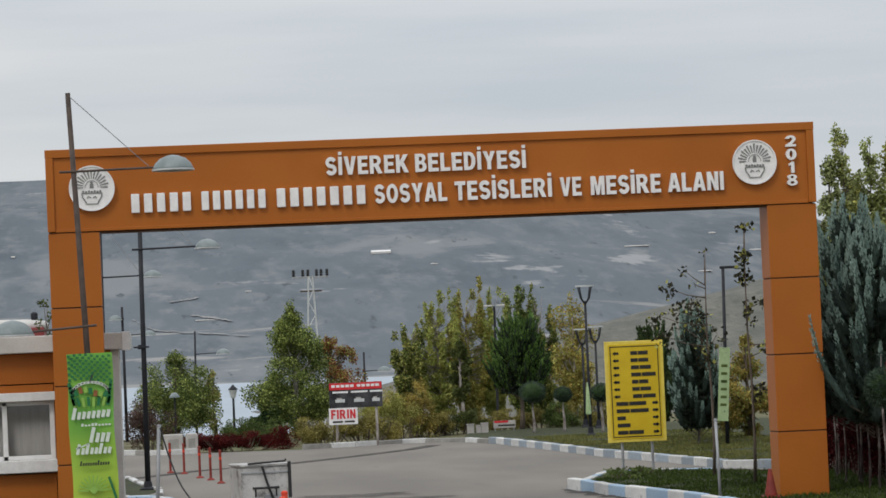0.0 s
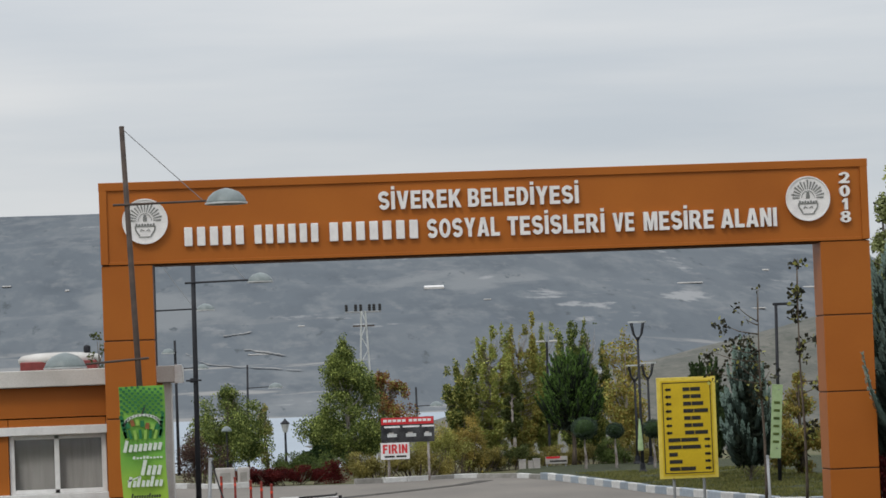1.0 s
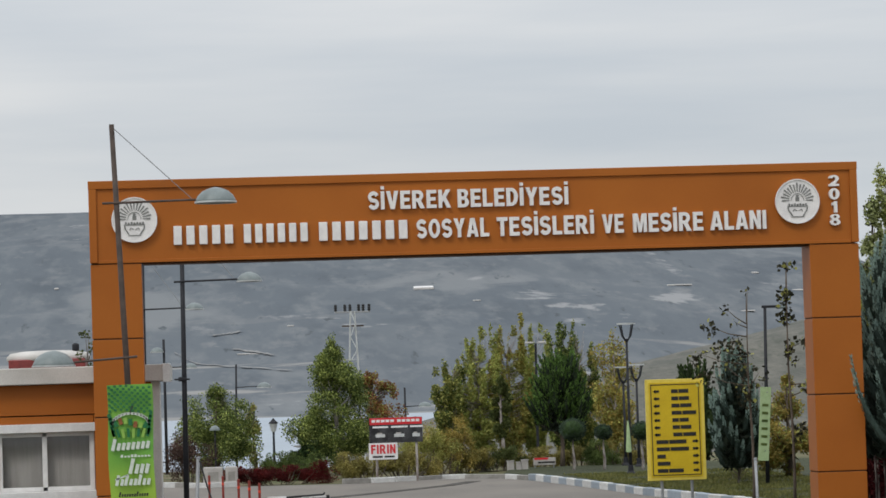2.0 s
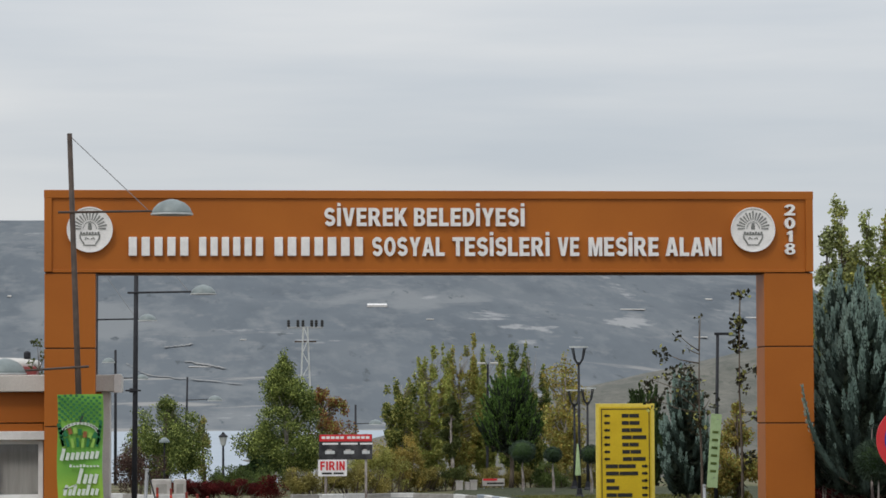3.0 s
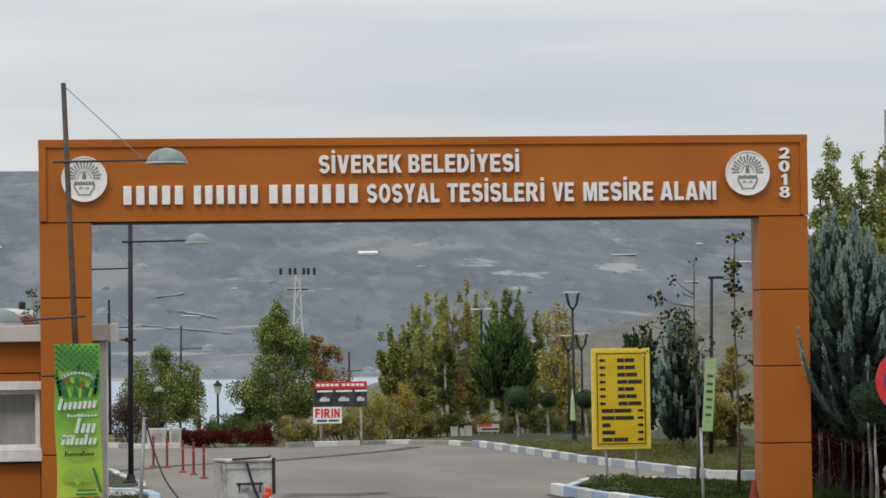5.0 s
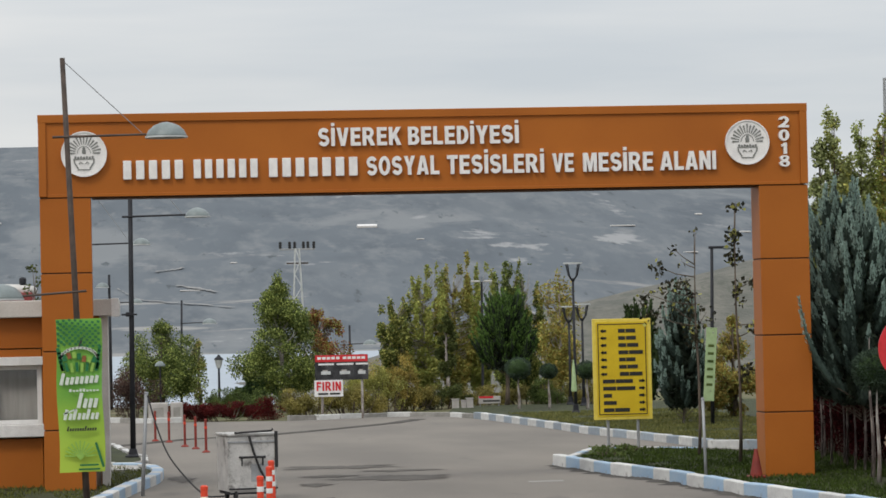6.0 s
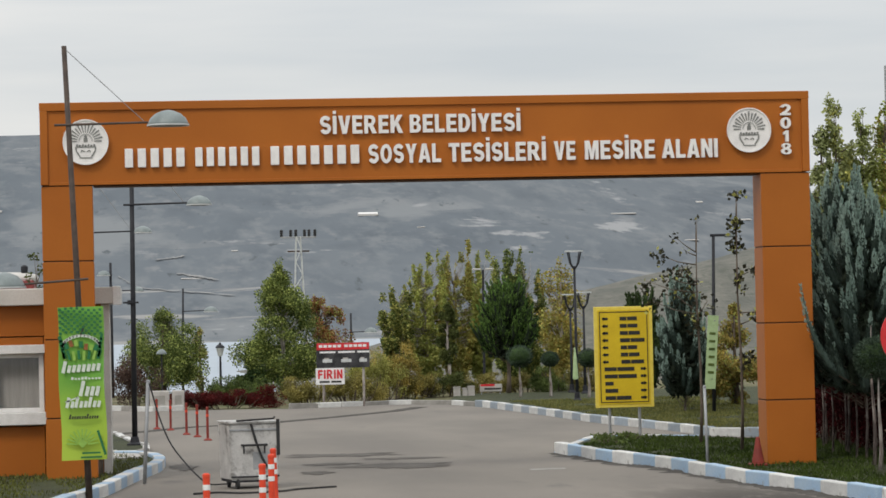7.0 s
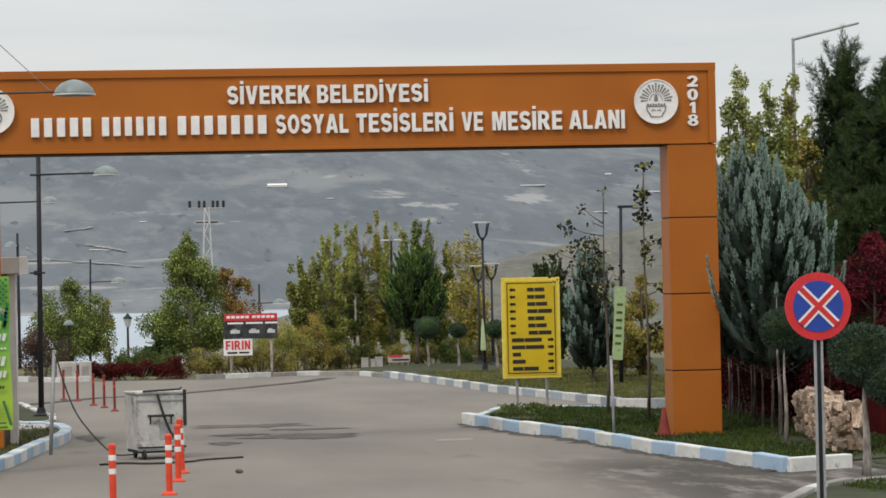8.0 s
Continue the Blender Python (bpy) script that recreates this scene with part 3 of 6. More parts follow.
tagged(finish("road", slab(road_outline, -0.2, 0.0), "asphalt"), "worn grey asphalt road with dark damp patches", "road", kind="structure")


def blotch(name, cx, cy, rx, ry, seed, mat="asphalt_stain", z=0.004, n=420, label="dark damp patch of mended asphalt on the road"):
    """A thin ragged stain lying on the asphalt."""
    bm = bmesh.new()
    pts = []
    for k in range(n):
        a = 2 * math.pi * k / n
        f = 0.70 + 0.55 * noise.noise(Vector((math.cos(a) * 1.8, math.sin(a) * 1.8, seed * 7.3))) + 0.22 * noise.noise(Vector((math.cos(a) * 5, math.sin(a) * 5, seed * 3.1))) + 0.20 * noise.noise(Vector((math.cos(a) * 15, math.sin(a) * 15, seed * 2.1))) + 0.13 * noise.noise(Vector((math.cos(a) * 45, math.sin(a) * 45, seed)))
        pts.append((cx + rx * f * math.cos(a), cy + ry * f * math.sin(a)))
    hi = [bm.verts.new((x, y, z)) for x, y in pts]
    bm.faces.new(hi)
    return tagged(finish(name, bm, mat), label, "asphalt patch", kind="structure")


ISLAND = [(7.5, 55.7), (7.86, 52.1), (8.36, 49.6), (8.6, 46.8), (8.87, 44.4), (9.2, 42.3), (9.44, 40.6), (9.58, 39.75), (10.56, 40.3), (10.95, 41.6), (14, 43), (14, 58.6), (12.2, 58.6), (10.9, 60.5), (9.8, 61.9), (9.0, 61.6), (8.2, 58.6)]
tagged(finish("verge", slab(ISLAND, -0.1, 0.03), "lawn"), "grassy traffic island beside the gate pillar", "verge", kind="structure")
kerb_right = thing("kerb_island", (0, 0, 0), "kerb of alternating white and pale blue stones round the island", "kerb", kind="structure")
kerb_line("kerb_stone", ISLAND[:8], ["kerb_white", "kerb_blue"], 0.98, kerb_right, h=0.20)
kerb_line("kerb_stone", ISLAND[7:9], ["kerb_white"], 0.9, kerb_right, h=0.185)
kerb_line("kerb_stone", [ISLAND[0]] + ISLAND[:12:-1], ["kerb_white", "kerb_blue"], 0.98, kerb_right, h=0.05, start=1)

FAR = [(13.6, 59.7), (12.1, 60.3), (11.35, 61.5), (10.95, 65.6), (10.3, 70), (9.9, 75.7), (9.35, 82), (9.15, 84.2)]
kerb_far = thing("kerb_park", (0, 0, 0), "kerb of white and grey-blue stones along the park lawn", "kerb", kind="structure")
kerb_line("kerb_stone", FAR, ["kerb_white", "kerb_grey"], 0.98, kerb_far, h=0.17)
kerb_line("kerb_stone", [(9.15, 84.2), (8.55, 86.3), (7.2, 87.7), (6.2, 87.2)], ["kerb_bare", "kerb_white", "kerb_bare"], 0.9, kerb_far, h=0.12)
kerb_line("kerb_stone", [(6.2, 87.1), (5.1, 86.3), (4.1, 86.0)], ["kerb_white", "kerb_white", "kerb_bare"], 0.7, kerb_far, h=0.14)
kerb_line("kerb_stone", [(1.2, 87.0), (0.2, 86.9), (-0.8, 88.7), (-2.5, 89)], ["kerb_white", "kerb_white", "kerb_bare"], 0.8, kerb_far, h=0.14)
PARK = [(9.25, 84.2), (9.45, 82), (10.0, 75.7), (10.4, 70), (11.05, 65.6), (11.45, 61.6), (12.2, 60.4), (13.6, 59.8), (40, 59), (40, 93), (9.5, 93), (8.6, 86.6)]
tagged(finish("park_lawn", slab(PARK, -0.1, 0.10), "lawn"), "autumn lawn of the park behind the kerb", "lawn", kind="structure")

LEFT = [(-0.62, 46.0), (-0.12, 50.4), (0.22, 52.8), (0.33, 54.6), (0.28, 56.2), (0.02, 57.4), (-0.5, 57.9), (-9, 58.0), (-9, 40), (-1.3, 42.4)]
tagged(finish("verge_booth", slab(LEFT, -0.1, 0.11), "lawn"), "grass verge round the gate booth", "verge", kind="structure")
kerb_left = thing("kerb_booth", (0, 0, 0), "worn white and blue kerb round the booth verge", "kerb", kind="structure")
kerb_line("kerb_stone", [(-1.3, 42.4)] + LEFT[:7] + [(-2.0, 58.0)], ["kerb_white", "kerb_blue"], 0.8, kerb_left, h=0.17, w=0.2)
tagged(finish("paving_strip", slab([(-1.6, 55.6), (0.02, 55.6), (-0.05, 57.2), (-0.55, 57.7), (-1.6, 57.7)], 0.05, 0.135), "concrete"), "strip of worn concrete paving on the booth verge", "paving", kind="structure")
PATCH = [(-3, 59.0), (0.02, 58.9), (0.1, 59.2), (0.1, 62.0), (-0.05, 62.4), (-0.6, 69), (-3, 69.5)]
tagged(finish("verge_lamp", slab(PATCH, -0.1, 0.09), "lawn"), "narrow strip of grass round the lamp foot", "verge", kind="structure")
kerb_line("kerb_stone", PATCH[:6], ["kerb_white", "kerb_bare", "kerb_white"], 0.75, kerb_left, h=0.13, w=0.14)

# near verge at the roadside under the traffic sign
NEAR = [(6.3, -60), (6.3, 22), (6.6, 28), (7.9, 33), (8.8, 35.2), (9.2, 35.95), (9.75, 36.4), (11, 36.7), (14, 37.2), (14, -60)]
tagged(finish("verge_near", slab(NEAR, -0.1, 0.09), "lawn"), "grassy roadside verge under the traffic sign", "verge", kind="structure")
kerb_near = thing("kerb_roadside", (0, 0, 0), "bare concrete kerb along the roadside verge", "kerb", kind="structure")
kerb_line("kerb_stone", NEAR[1:8], ["kerb_bare", "kerb_white", "kerb_bare"], 0.8, kerb_near, h=0.14)

# ---- the gate ----
GX0, GX1, GY, GTOP, GIN, GD, PW = -1.48, 10.82, 49.27, 6.02, 4.72, 0.66, 0.80
gate = thing("entrance_gate", (0, 0, 0), "wide orange panel-clad entrance gate with white raised letters", "gate")


def clad(x0, x1, z0, z1, y0, y1):
    """A core set back a little behind the panels, for the dark joints."""
    return boxed(((x0 + x1) / 2, (y0 + y1) / 2, (z0 + z1) / 2), (x1 - x0 - 0.03, y1 - y0 - 0.03, z1 - z0))


for px0 in (GX0, GX1 - PW):
    part("pillar_core", clad(px0, px0 + PW, -0.1, GIN, GY, GY + GD), "joint_and_shade", gate)
    zs = [0.0, 1.06, 2.30, 3.53, GIN]
    for za, zb in zip(zs, zs[1:]):
        part("panel", boxed((px0 + PW / 2, GY + GD / 2, (za + zb) / 2), (PW, GD, zb - za - 0.022), bevel=0.006), "orange", gate)
part("lintel_core", clad(GX0, GX1, GIN + 0.01, GTOP - 0.02, GY, GY + GD), "joint_and_shade", gate)
part("panel", boxed(((GX0 + GX1) / 2, GY + GD / 2, (GIN + GTOP) / 2), (GX1 - GX0 - 0.02, GD, GTOP - GIN - 0.02), bevel=0.006), "orange", gate)
# raised rim round the lintel
part("rim", boxed(((GX0 + GX1) / 2, GY + GD / 2 - 0.01, GTOP - 0.055), (GX1 - GX0 + 0.02, GD + 0.06, 0.13), bevel=0.008), "orange", gate)
for xx in (GX0 + 0.055, GX1 - 0.055):
    part("rim", boxed((xx, GY + GD / 2 - 0.012, (GIN + GTOP) / 2 - 0.05), (0.12, GD + 0.05, GTOP - GIN - 0.13), bevel=0.008), "orange", gate)
part("rim", boxed(((GX0 + GX1) / 2, GY + 0.0, GIN + 0.03), (GX1 - GX0 - 0.25, 0.035, 0.05), bevel=0.006), "orange", gate)
# added dark strip: shade on the lintel's underside put into colour
part("soffit_strip", boxed((4.67, GY + 0.30, GIN - 0.012), (10.66, 0.5, 0.02)), "joint_and_shade", gate, "dark strip painting the shade under the lintel")

FACE = GY - 0.002

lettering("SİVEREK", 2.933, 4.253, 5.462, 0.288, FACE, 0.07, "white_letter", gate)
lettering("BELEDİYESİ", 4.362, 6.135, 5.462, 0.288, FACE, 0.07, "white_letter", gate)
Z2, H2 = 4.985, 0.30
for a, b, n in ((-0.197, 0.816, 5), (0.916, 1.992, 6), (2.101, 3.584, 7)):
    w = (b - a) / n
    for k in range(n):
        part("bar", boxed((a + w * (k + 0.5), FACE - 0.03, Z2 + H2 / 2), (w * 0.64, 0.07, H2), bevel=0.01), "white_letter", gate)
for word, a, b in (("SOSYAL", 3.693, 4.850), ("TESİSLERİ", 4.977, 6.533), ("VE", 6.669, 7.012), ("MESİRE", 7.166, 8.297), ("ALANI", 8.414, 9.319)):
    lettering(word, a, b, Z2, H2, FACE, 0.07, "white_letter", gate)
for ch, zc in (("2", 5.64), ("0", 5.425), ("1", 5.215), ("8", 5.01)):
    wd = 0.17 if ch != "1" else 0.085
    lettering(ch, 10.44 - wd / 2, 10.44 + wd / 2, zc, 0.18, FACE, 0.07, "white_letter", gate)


def medallion(cx, cz):
    r = 0.352
    plate = part("medallion", disc(bmesh.new(), (cx, FACE - 0.035, cz), r, 0.07, 44), "white_letter", gate, "round white emblem plate with grey sun rays and a bowl")
    part("emblem_rim", lathe(bmesh.new(), [(r - 0.012, 0), (r + 0.008, 0), (r + 0.008, 0.02), (r - 0.012, 0.02)], 44, ring=True, m=Matrix.Translation((cx, FACE - 0.066, cz)) @ Matrix.Rotation(radians(90), 4, "X")), "white_letter", plate)
    y = FACE - 0.075

    def flat(name, line, half):
        """A thin raised line on the plate."""
        bm = bmesh.new()
        ring = stroked(line, half)
        lo = [bm.verts.new((cx + u, y + 0.006, cz + v)) for u, v in ring]
        hi = [bm.verts.new((cx + u, y - 0.006, cz + v)) for u, v in ring]
        n, k = len(ring), len(line)
        for i in range(n):
            bm.faces.new((lo[i], lo[(i + 1) % n], hi[(i + 1) % n], hi[i]))
        for i in range(k - 1):
            bm.faces.new((hi[i], hi[i + 1], hi[n - 2 - i], hi[n - 1 - i]))
        part(name, bm, "emblem_grey", plate)
    for k in range(15):
        a = radians(180 * k / 14)
        r0, r1 = 0.135, (0.285 if k % 2 else 0.265) - 0.015 * abs(math.cos(a))
        c, q = math.cos(a), math.sin(a)
        bm = bmesh.new()
        vs_ = [bm.verts.new((cx + c * rr - q * w, yy, cz + 0.015 + q * rr + c * w)) for yy in (y - 0.006, y + 0.006) for rr, w in ((r0, -0.005), (r1, -0.013), (r1, 0.013), (r0, 0.005))]
        for f in ((0, 1, 2, 3), (7, 6, 5, 4), (0, 4, 5, 1), (1, 5, 6, 2), (2, 6, 7, 3), (3, 7, 4, 0)):
            bm.faces.new([vs_[i] for i in f])
        part("ray", bm, "emblem_grey", plate)
    flat("arch", bow(0, 0.0, 0.105, 0.125, 5, 175, 12), 0.004)
    part("figure", disc(bmesh.new(), (cx, y, cz + 0.085), 0.024, 0.012, 12), "emblem_grey", plate)
    part("figure_base", boxed((cx, y, cz + 0.035), (0.062, 0.012, 0.065), bevel=0.004), "emblem_grey", plate)
    for k in range(7):
        part("emblem_band", boxed((cx - 0.135 + 0.045 * k, y, cz - 0.05 - 0.008 * (k % 2)), (0.030, 0.012, 0.034)), "emblem_grey", plate)
    flat("emblem_line", [(-0.165, -0.078), (0.165, -0.078)], 0.006)
    for sx in (-1, 1):
        flat("bowl_side", [(sx * 0.155, -0.09), (sx * 0.148, -0.14), (sx * 0.115, -0.19), (sx * 0.09, -0.23)], 0.010)
        flat("emblem_mark", [(sx * 0.015, -0.15), (sx * 0.06, -0.125), (sx * 0.075, -0.16)], 0.006)
    flat("foot_line", [(-0.10, -0.245), (0.10, -0.245)], 0.006)


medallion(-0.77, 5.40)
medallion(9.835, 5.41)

# ---- booth behind the pillar ----
booth = thing("gate_booth", (-3.2, 52.2, 0), "low orange gate booth with white flat roof and white window", "booth")
BX0, BX1, BY0, BY1 = -3.4, 2.74, -1.6, 1.6     # about the booth's own middle
WX0, WX1, WZ0, WZ1 = 0.1, 1.66, 1.13, 2.08


def bwall(x0, x1, z0, z1, name="wall_panel"):
    part(name, boxed(((x0 + x1) / 2, BY0 + 0.1, (z0 + z1) / 2), (x1 - x0, 0.2, z1 - z0), bevel=0.005), "orange", booth)


bwall(BX0, WX0 - 0.01, 0, 2.34)
bwall(WX1 + 0.01, BX1 - 0.14, 0, 2.34)
bwall(WX0, WX1, 0, 0.90)
bwall(BX0, BX1 - 0.14, 2.36, 2.85)
bwall(WX0, WX1, 2.10, 2.34)
part("roof_end", boxed((2.86, -1.74, 2.985), (0.13, 0.16, 0.30), bevel=0.01), "pvc", booth, "white end cap of the roof edge")
part("side_door", boxed((2.44, BY0 - 0.012, 1.35), (0.30, 0.03, 2.5), bevel=0.005), "bark", booth, "narrow brown side panel")
part("corner_post", boxed((BX1 - 0.07, BY0 + 0.07, 1.42), (0.13, 0.2, 2.86), bevel=0.01), "plaster", booth, "off-white corner post")
part("side_wall", boxed((BX1 - 0.12, 0.1, 1.42), (0.2, 2.9, 2.84)), "plaster", booth)
part("back_wall", boxed((-0.4, BY1 - 0.1, 1.42), (6.0, 0.2, 2.84)), "plaster", booth)
part("side_wall", boxed((BX0 + 0.1, 0.1, 1.42), (0.2, 2.8, 2.84)), "plaster", booth)
part("roof_slab", boxed((-0.25, 0, 2.99), (6.35, 3.6, 0.27), bevel=0.015), "plaster", booth, "white flat roof slab with streaked fascia")
part("window_head", boxed((0.75, BY0 - 0.02, 2.15), (2.0, 0.12, 0.14), bevel=0.008), "pvc", booth)
part("window_sill", boxed((0.75, BY0 - 0.05, 1.03), (2.0, 0.24, 0.20), bevel=0.012), "pvc", booth)
win = part("window", boxed((0.88, BY0 + 0.14, 1.6), (1.54, 0.012, 0.95)), "pvc", booth)
win.data.materials[0] = bpy.data.materials.new("window_glass")
win.data.materials[0].use_nodes = True
_g = win.data.materials[0].node_tree.nodes["Principled BSDF"]
_g.inputs["Transmission Weight"].default_value, _g.inputs["Roughness"].default_value, _g.inputs["IOR"].default_value = 1.0, 0.02, 1.45
win.visible_shadow = False
for xx in (WX0 + 0.04, 0.86, WX1 - 0.04):
    part("window_frame", boxed((xx, BY0 + 0.1, 1.6), (0.08, 0.07, 0.95), bevel=0.006), "pvc", win)
for zz in (WZ0 + 0.035, WZ1 - 0.035):
    part("window_frame", boxed((0.88, BY0 + 0.098, zz), (1.40, 0.066, 0.07), bevel=0.006), "pvc", win)
part("blind", boxed((0.88, BY0 + 0.24, 1.62), (1.5, 0.02, 0.9)), "curtain", booth, "drawn pale grey blind")

# ---- street lamps ----


def dome_lamp(name, loc, lean, height, arms, label, pole_mat="pole_dark", stay=True, foot=True, r=0.05, group="street lamps along the drive"):
    """A pole with side arms; each arm carries a half-dome shade. arms: (height, reach from the pole, overhang behind, shade width, sag of the arm)."""
    lamp = thing(name, loc, label, "street lamp", group)
    top = Vector((lean * height, 0, height))
    part("pole", tubed([(0, 0, -0.05), (lean * height * 0.5, 0, height * 0.5), top], [r * 1.15, r, r * 0.85], 10), pole_mat, lamp, smooth=True)
    if foot:
        part("base_plate", lathe(bmesh.new(), [(r * 3.2, 0), (r * 3.2, 0.03), (r * 1.9, 0.06), (r * 1.5, 0.16), (r * 1.2, 0.17)], 12), pole_mat, lamp)
    for z, reach, behind, wide, *sag in arms:
        s = 1 if reach > 0 else -1
        low = z - (sag[0] if sag else 0.0)
        x0 = lean * z
        arm = part("arm", tubed([(x0 - s * behind, -r * 0.8, z), (x0 + reach - s * wide * 0.1, -r * 0.8, low + 0.02)], [r * 0.42, r * 0.36], 8), pole_mat, lamp)
        cx = x0 + reach + s * wide * 0.38
        prof = [(wide / 2, 0.0), (wide / 2 * 0.97, 0.05 * wide), (wide / 2 * 0.86, 0.16 * wide), (wide / 2 * 0.62, 0.27 * wide), (wide / 2 * 0.3, 0.335 * wide), (0.02, 0.36 * wide)]
        shade = part("shade", lathe(bmesh.new(), prof, 22, Matrix.Translation((cx, -r * 0.8, low - 0.02))), "shade", arm, "grey half-dome lamp shade", smooth=True)
        part("shade_rim", lathe(bmesh.new(), [(wide / 2 * 0.94, -0.016), (wide / 2 * 1.03, -0.016), (wide / 2 * 1.03, 0.008), (wide / 2 * 0.94, 0.008)], 22, ring=True, m=Matrix.Translation((cx, -r * 0.8, low - 0.02))), "shade_rim", lamp)
        if stay and z > height * 0.6:
            part("stay_wire", tubed([top + Vector((0.02 * s, 0, -0.05)), (x0 + reach * 0.9, -r * 0.8, z + 0.04)], 0.0065, 5), "wire", lamp)
    return lamp


dome_lamp("street_lamp", (-0.745, 44.5, 0.11), -0.036, 6.40, [(5.27, 1.19, 0.20, 0.59, 0.0), (3.075, -0.80, 0.16, 0.60, 0.075)], "leaning brown street lamp with two half-dome shades and a green banner", "pole_brown", foot=False, r=0.043)
dome_lamp("street_lamp", (-0.12, 62.0, 0.09), 0.008, 6.1, [(4.77, 1.14, 0.17, 0.50)], "dark street lamp with a half-dome shade on a grass strip")
dome_lamp("street_lamp", (-1.15, 78.0, 0.0), 0.006, 6.2, [(4.76, 1.10, 0.17, 0.46)], "dark street lamp with a half-dome shade behind the gate pillar")
dome_lamp("street_lamp", (1.37, 100.0, -0.1), 0.02, 3.62, [(2.88, 0.72, 0.04, 0.46)], "dark street lamp with a half-dome shade rising above bushes", stay=False, r=0.036)
dome_lamp("street_lamp", (-0.9, 105.0, -0.2), 0.0, 4.68, [(3.72, 0.72, 0.2, 0.44), (4.28, -0.06, 0.05, 0.44)], "far dark street lamp with two half-dome shades", stay=False)
lampb_clip = thing("pole_bracket", (-0.14, 61.93, 2.92), "small dark cross bracket clamped on the lamp pole", "bracket")
part("bar", boxed((0, 0, 0), (0.31, 0.03, 0.035), bevel=0.006), "pole_dark", lampb_clip)
part("clamp", lathe(bmesh.new(), [(0.075, -0.04), (0.075, 0.04), (0.055, 0.05), (0.055, 0.05)], 12, Matrix.Translation((0, 0.07, 0))), "pole_dark", lampb_clip)


def on_hill(bearing, rise):
    """The place on the far slope along a bearing (x per y) and an elevation (z per y)."""
    y = 1700.0
    while y < 3040 and hill_z(bearing * y, y) < 2.6 + rise * y:
        y += 4
    return bearing * y, y, hill_z(bearing * y, y)


def shed(bearing, rise, w, h, mat="plaster"):
    w, h = w * 0.72, h * 0.30
    x, y, z = on_hill(bearing, rise)
    s = thing("farm_shed", (x, y, z - 0.5), "long white farm shed far up the bare hillside", "shed", "sheds on the far hills")
    part("wall", boxed((0, 0, h * 0.4), (w, 10, h * 0.8)), "plaster", s)
    bm = bmesh.new()
    vs_ = [bm.verts.new(q) for q in ((-w / 2, -5.1, h * 0.8), (w / 2, -5.1, h * 0.8), (w / 2, 0, h * 1.5), (-w / 2, 0, h * 1.5), (w / 2, 5.1, h * 0.8), (-w / 2, 5.1, h * 0.8))]
    for f in ((0, 1, 2, 3), (3, 2, 4, 5), (0, 5, 4, 1), (0, 3, 5), (1, 4, 2)):
        bm.faces.new([vs_[i] for i in f])
    part("roof", bm, mat, s)


for args in ((0.0744, 0.0313, 20, 6.0, "white_letter"), (0.1577, 0.0301, 26, 2.2), (0.1827, 0.0333, 7, 3), (0.1972, 0.0274, 16, 2.6), (0.1792, 0.0212, 18, 1.8), (0.0915, 0.0270, 7, 1.8), (0.0174, 0.0121, 20, 1.6), (0.0312, 0.0207, 6, 1.8), (-0.0624, 0.0364, 9, 2.4), (-0.0432, 0.0345, 4, 3.0)):
    shed(*args)

def hill_track(knots, thick):
    """A pale earth track draped on the far slope, through knots of bearing and elevation."""
    rows_ = []
    rnd = random.Random(int(knots[0][0] * 1e5))
    bm = bmesh.new()
    for (b0, r0), (b1, r1) in zip(knots, knots[1:]):
        for k in range(9):
            u = k / 8
            half = thick * rnd.uniform(0.55, 1.0) * (0.4 if k in (0, 8) else 1)
            b_, r_ = b0 + (b1 - b0) * u, r0 + (r1 - r0) * u + thick * 0.4 * rnd.uniform(-1, 1)
            rows_.append([bm.verts.new(Vector(on_hill(b_, r_ + d)) + Vector((0, 0, 0.9))) for d in (-half, half)])
    for p, q in zip(rows_, rows_[1:]):
        if (p[0].co - q[0].co).length > 0.01:
            bm.faces.new((p[0], q[0], q[1], p[1]))
    tagged(finish("hill_track", bm, "earth_pale"), "pale bare earth track on the far hillside", "hill track", kind="structure")


for knots, thick in (
        (((0.0059, 0.018), (0.0103, 0.0183), (0.0155, 0.0189)), 0.00023),
        (((0.0121, 0.0133), (0.0192, 0.0123), (0.0262, 0.011)), 0.00032),
        (((0.0016, 0.0088), (0.0145, 0.0076), (0.0317, 0.006)), 0.00017),
        (((-0.0061, 0.0128), (-0.0016, 0.01), (0.0023, 0.0086)), 0.00019)):
    hill_track(knots, thick)

# ---- red kiosk whose top shows over the booth ----
kiosk = thing("red_kiosk", (-2.78, 62.4, 0.0), "red kiosk with a white roof edge behind the booth", "kiosk")
part("body", boxed((0, 0, 1.7), (1.5, 1.6, 3.4), bevel=0.02), "tin_red", kiosk)
part("roof_edge", lathe(bmesh.new(), [(0.80, 3.36), (0.83, 3.40), (0.83, 3.46), (0.76, 3.53), (0.5, 3.57), (0.05, 3.58)], 28, Matrix.Diagonal((1.0, 1.05, 1, 1))), "plaster", kiosk, "white rounded roof rim", smooth=True)
part("vent", lathe(bmesh.new(), [(0.06, 3.55), (0.07, 3.60), (0.07, 3.68), (0.03, 3.71)], 12, Matrix.Translation((0.55, -0.3, 0))), "pole_dark", kiosk)

mark = slab([(6.28, 50.0), (6.86, 50.1), (6.9, 50.55), (6.3, 50.45)], -0.01, 0.004)
tagged(finish("road_mark", mark, "kerb_bare"), "short worn white paint mark on the asphalt", "road mark", kind="structure")

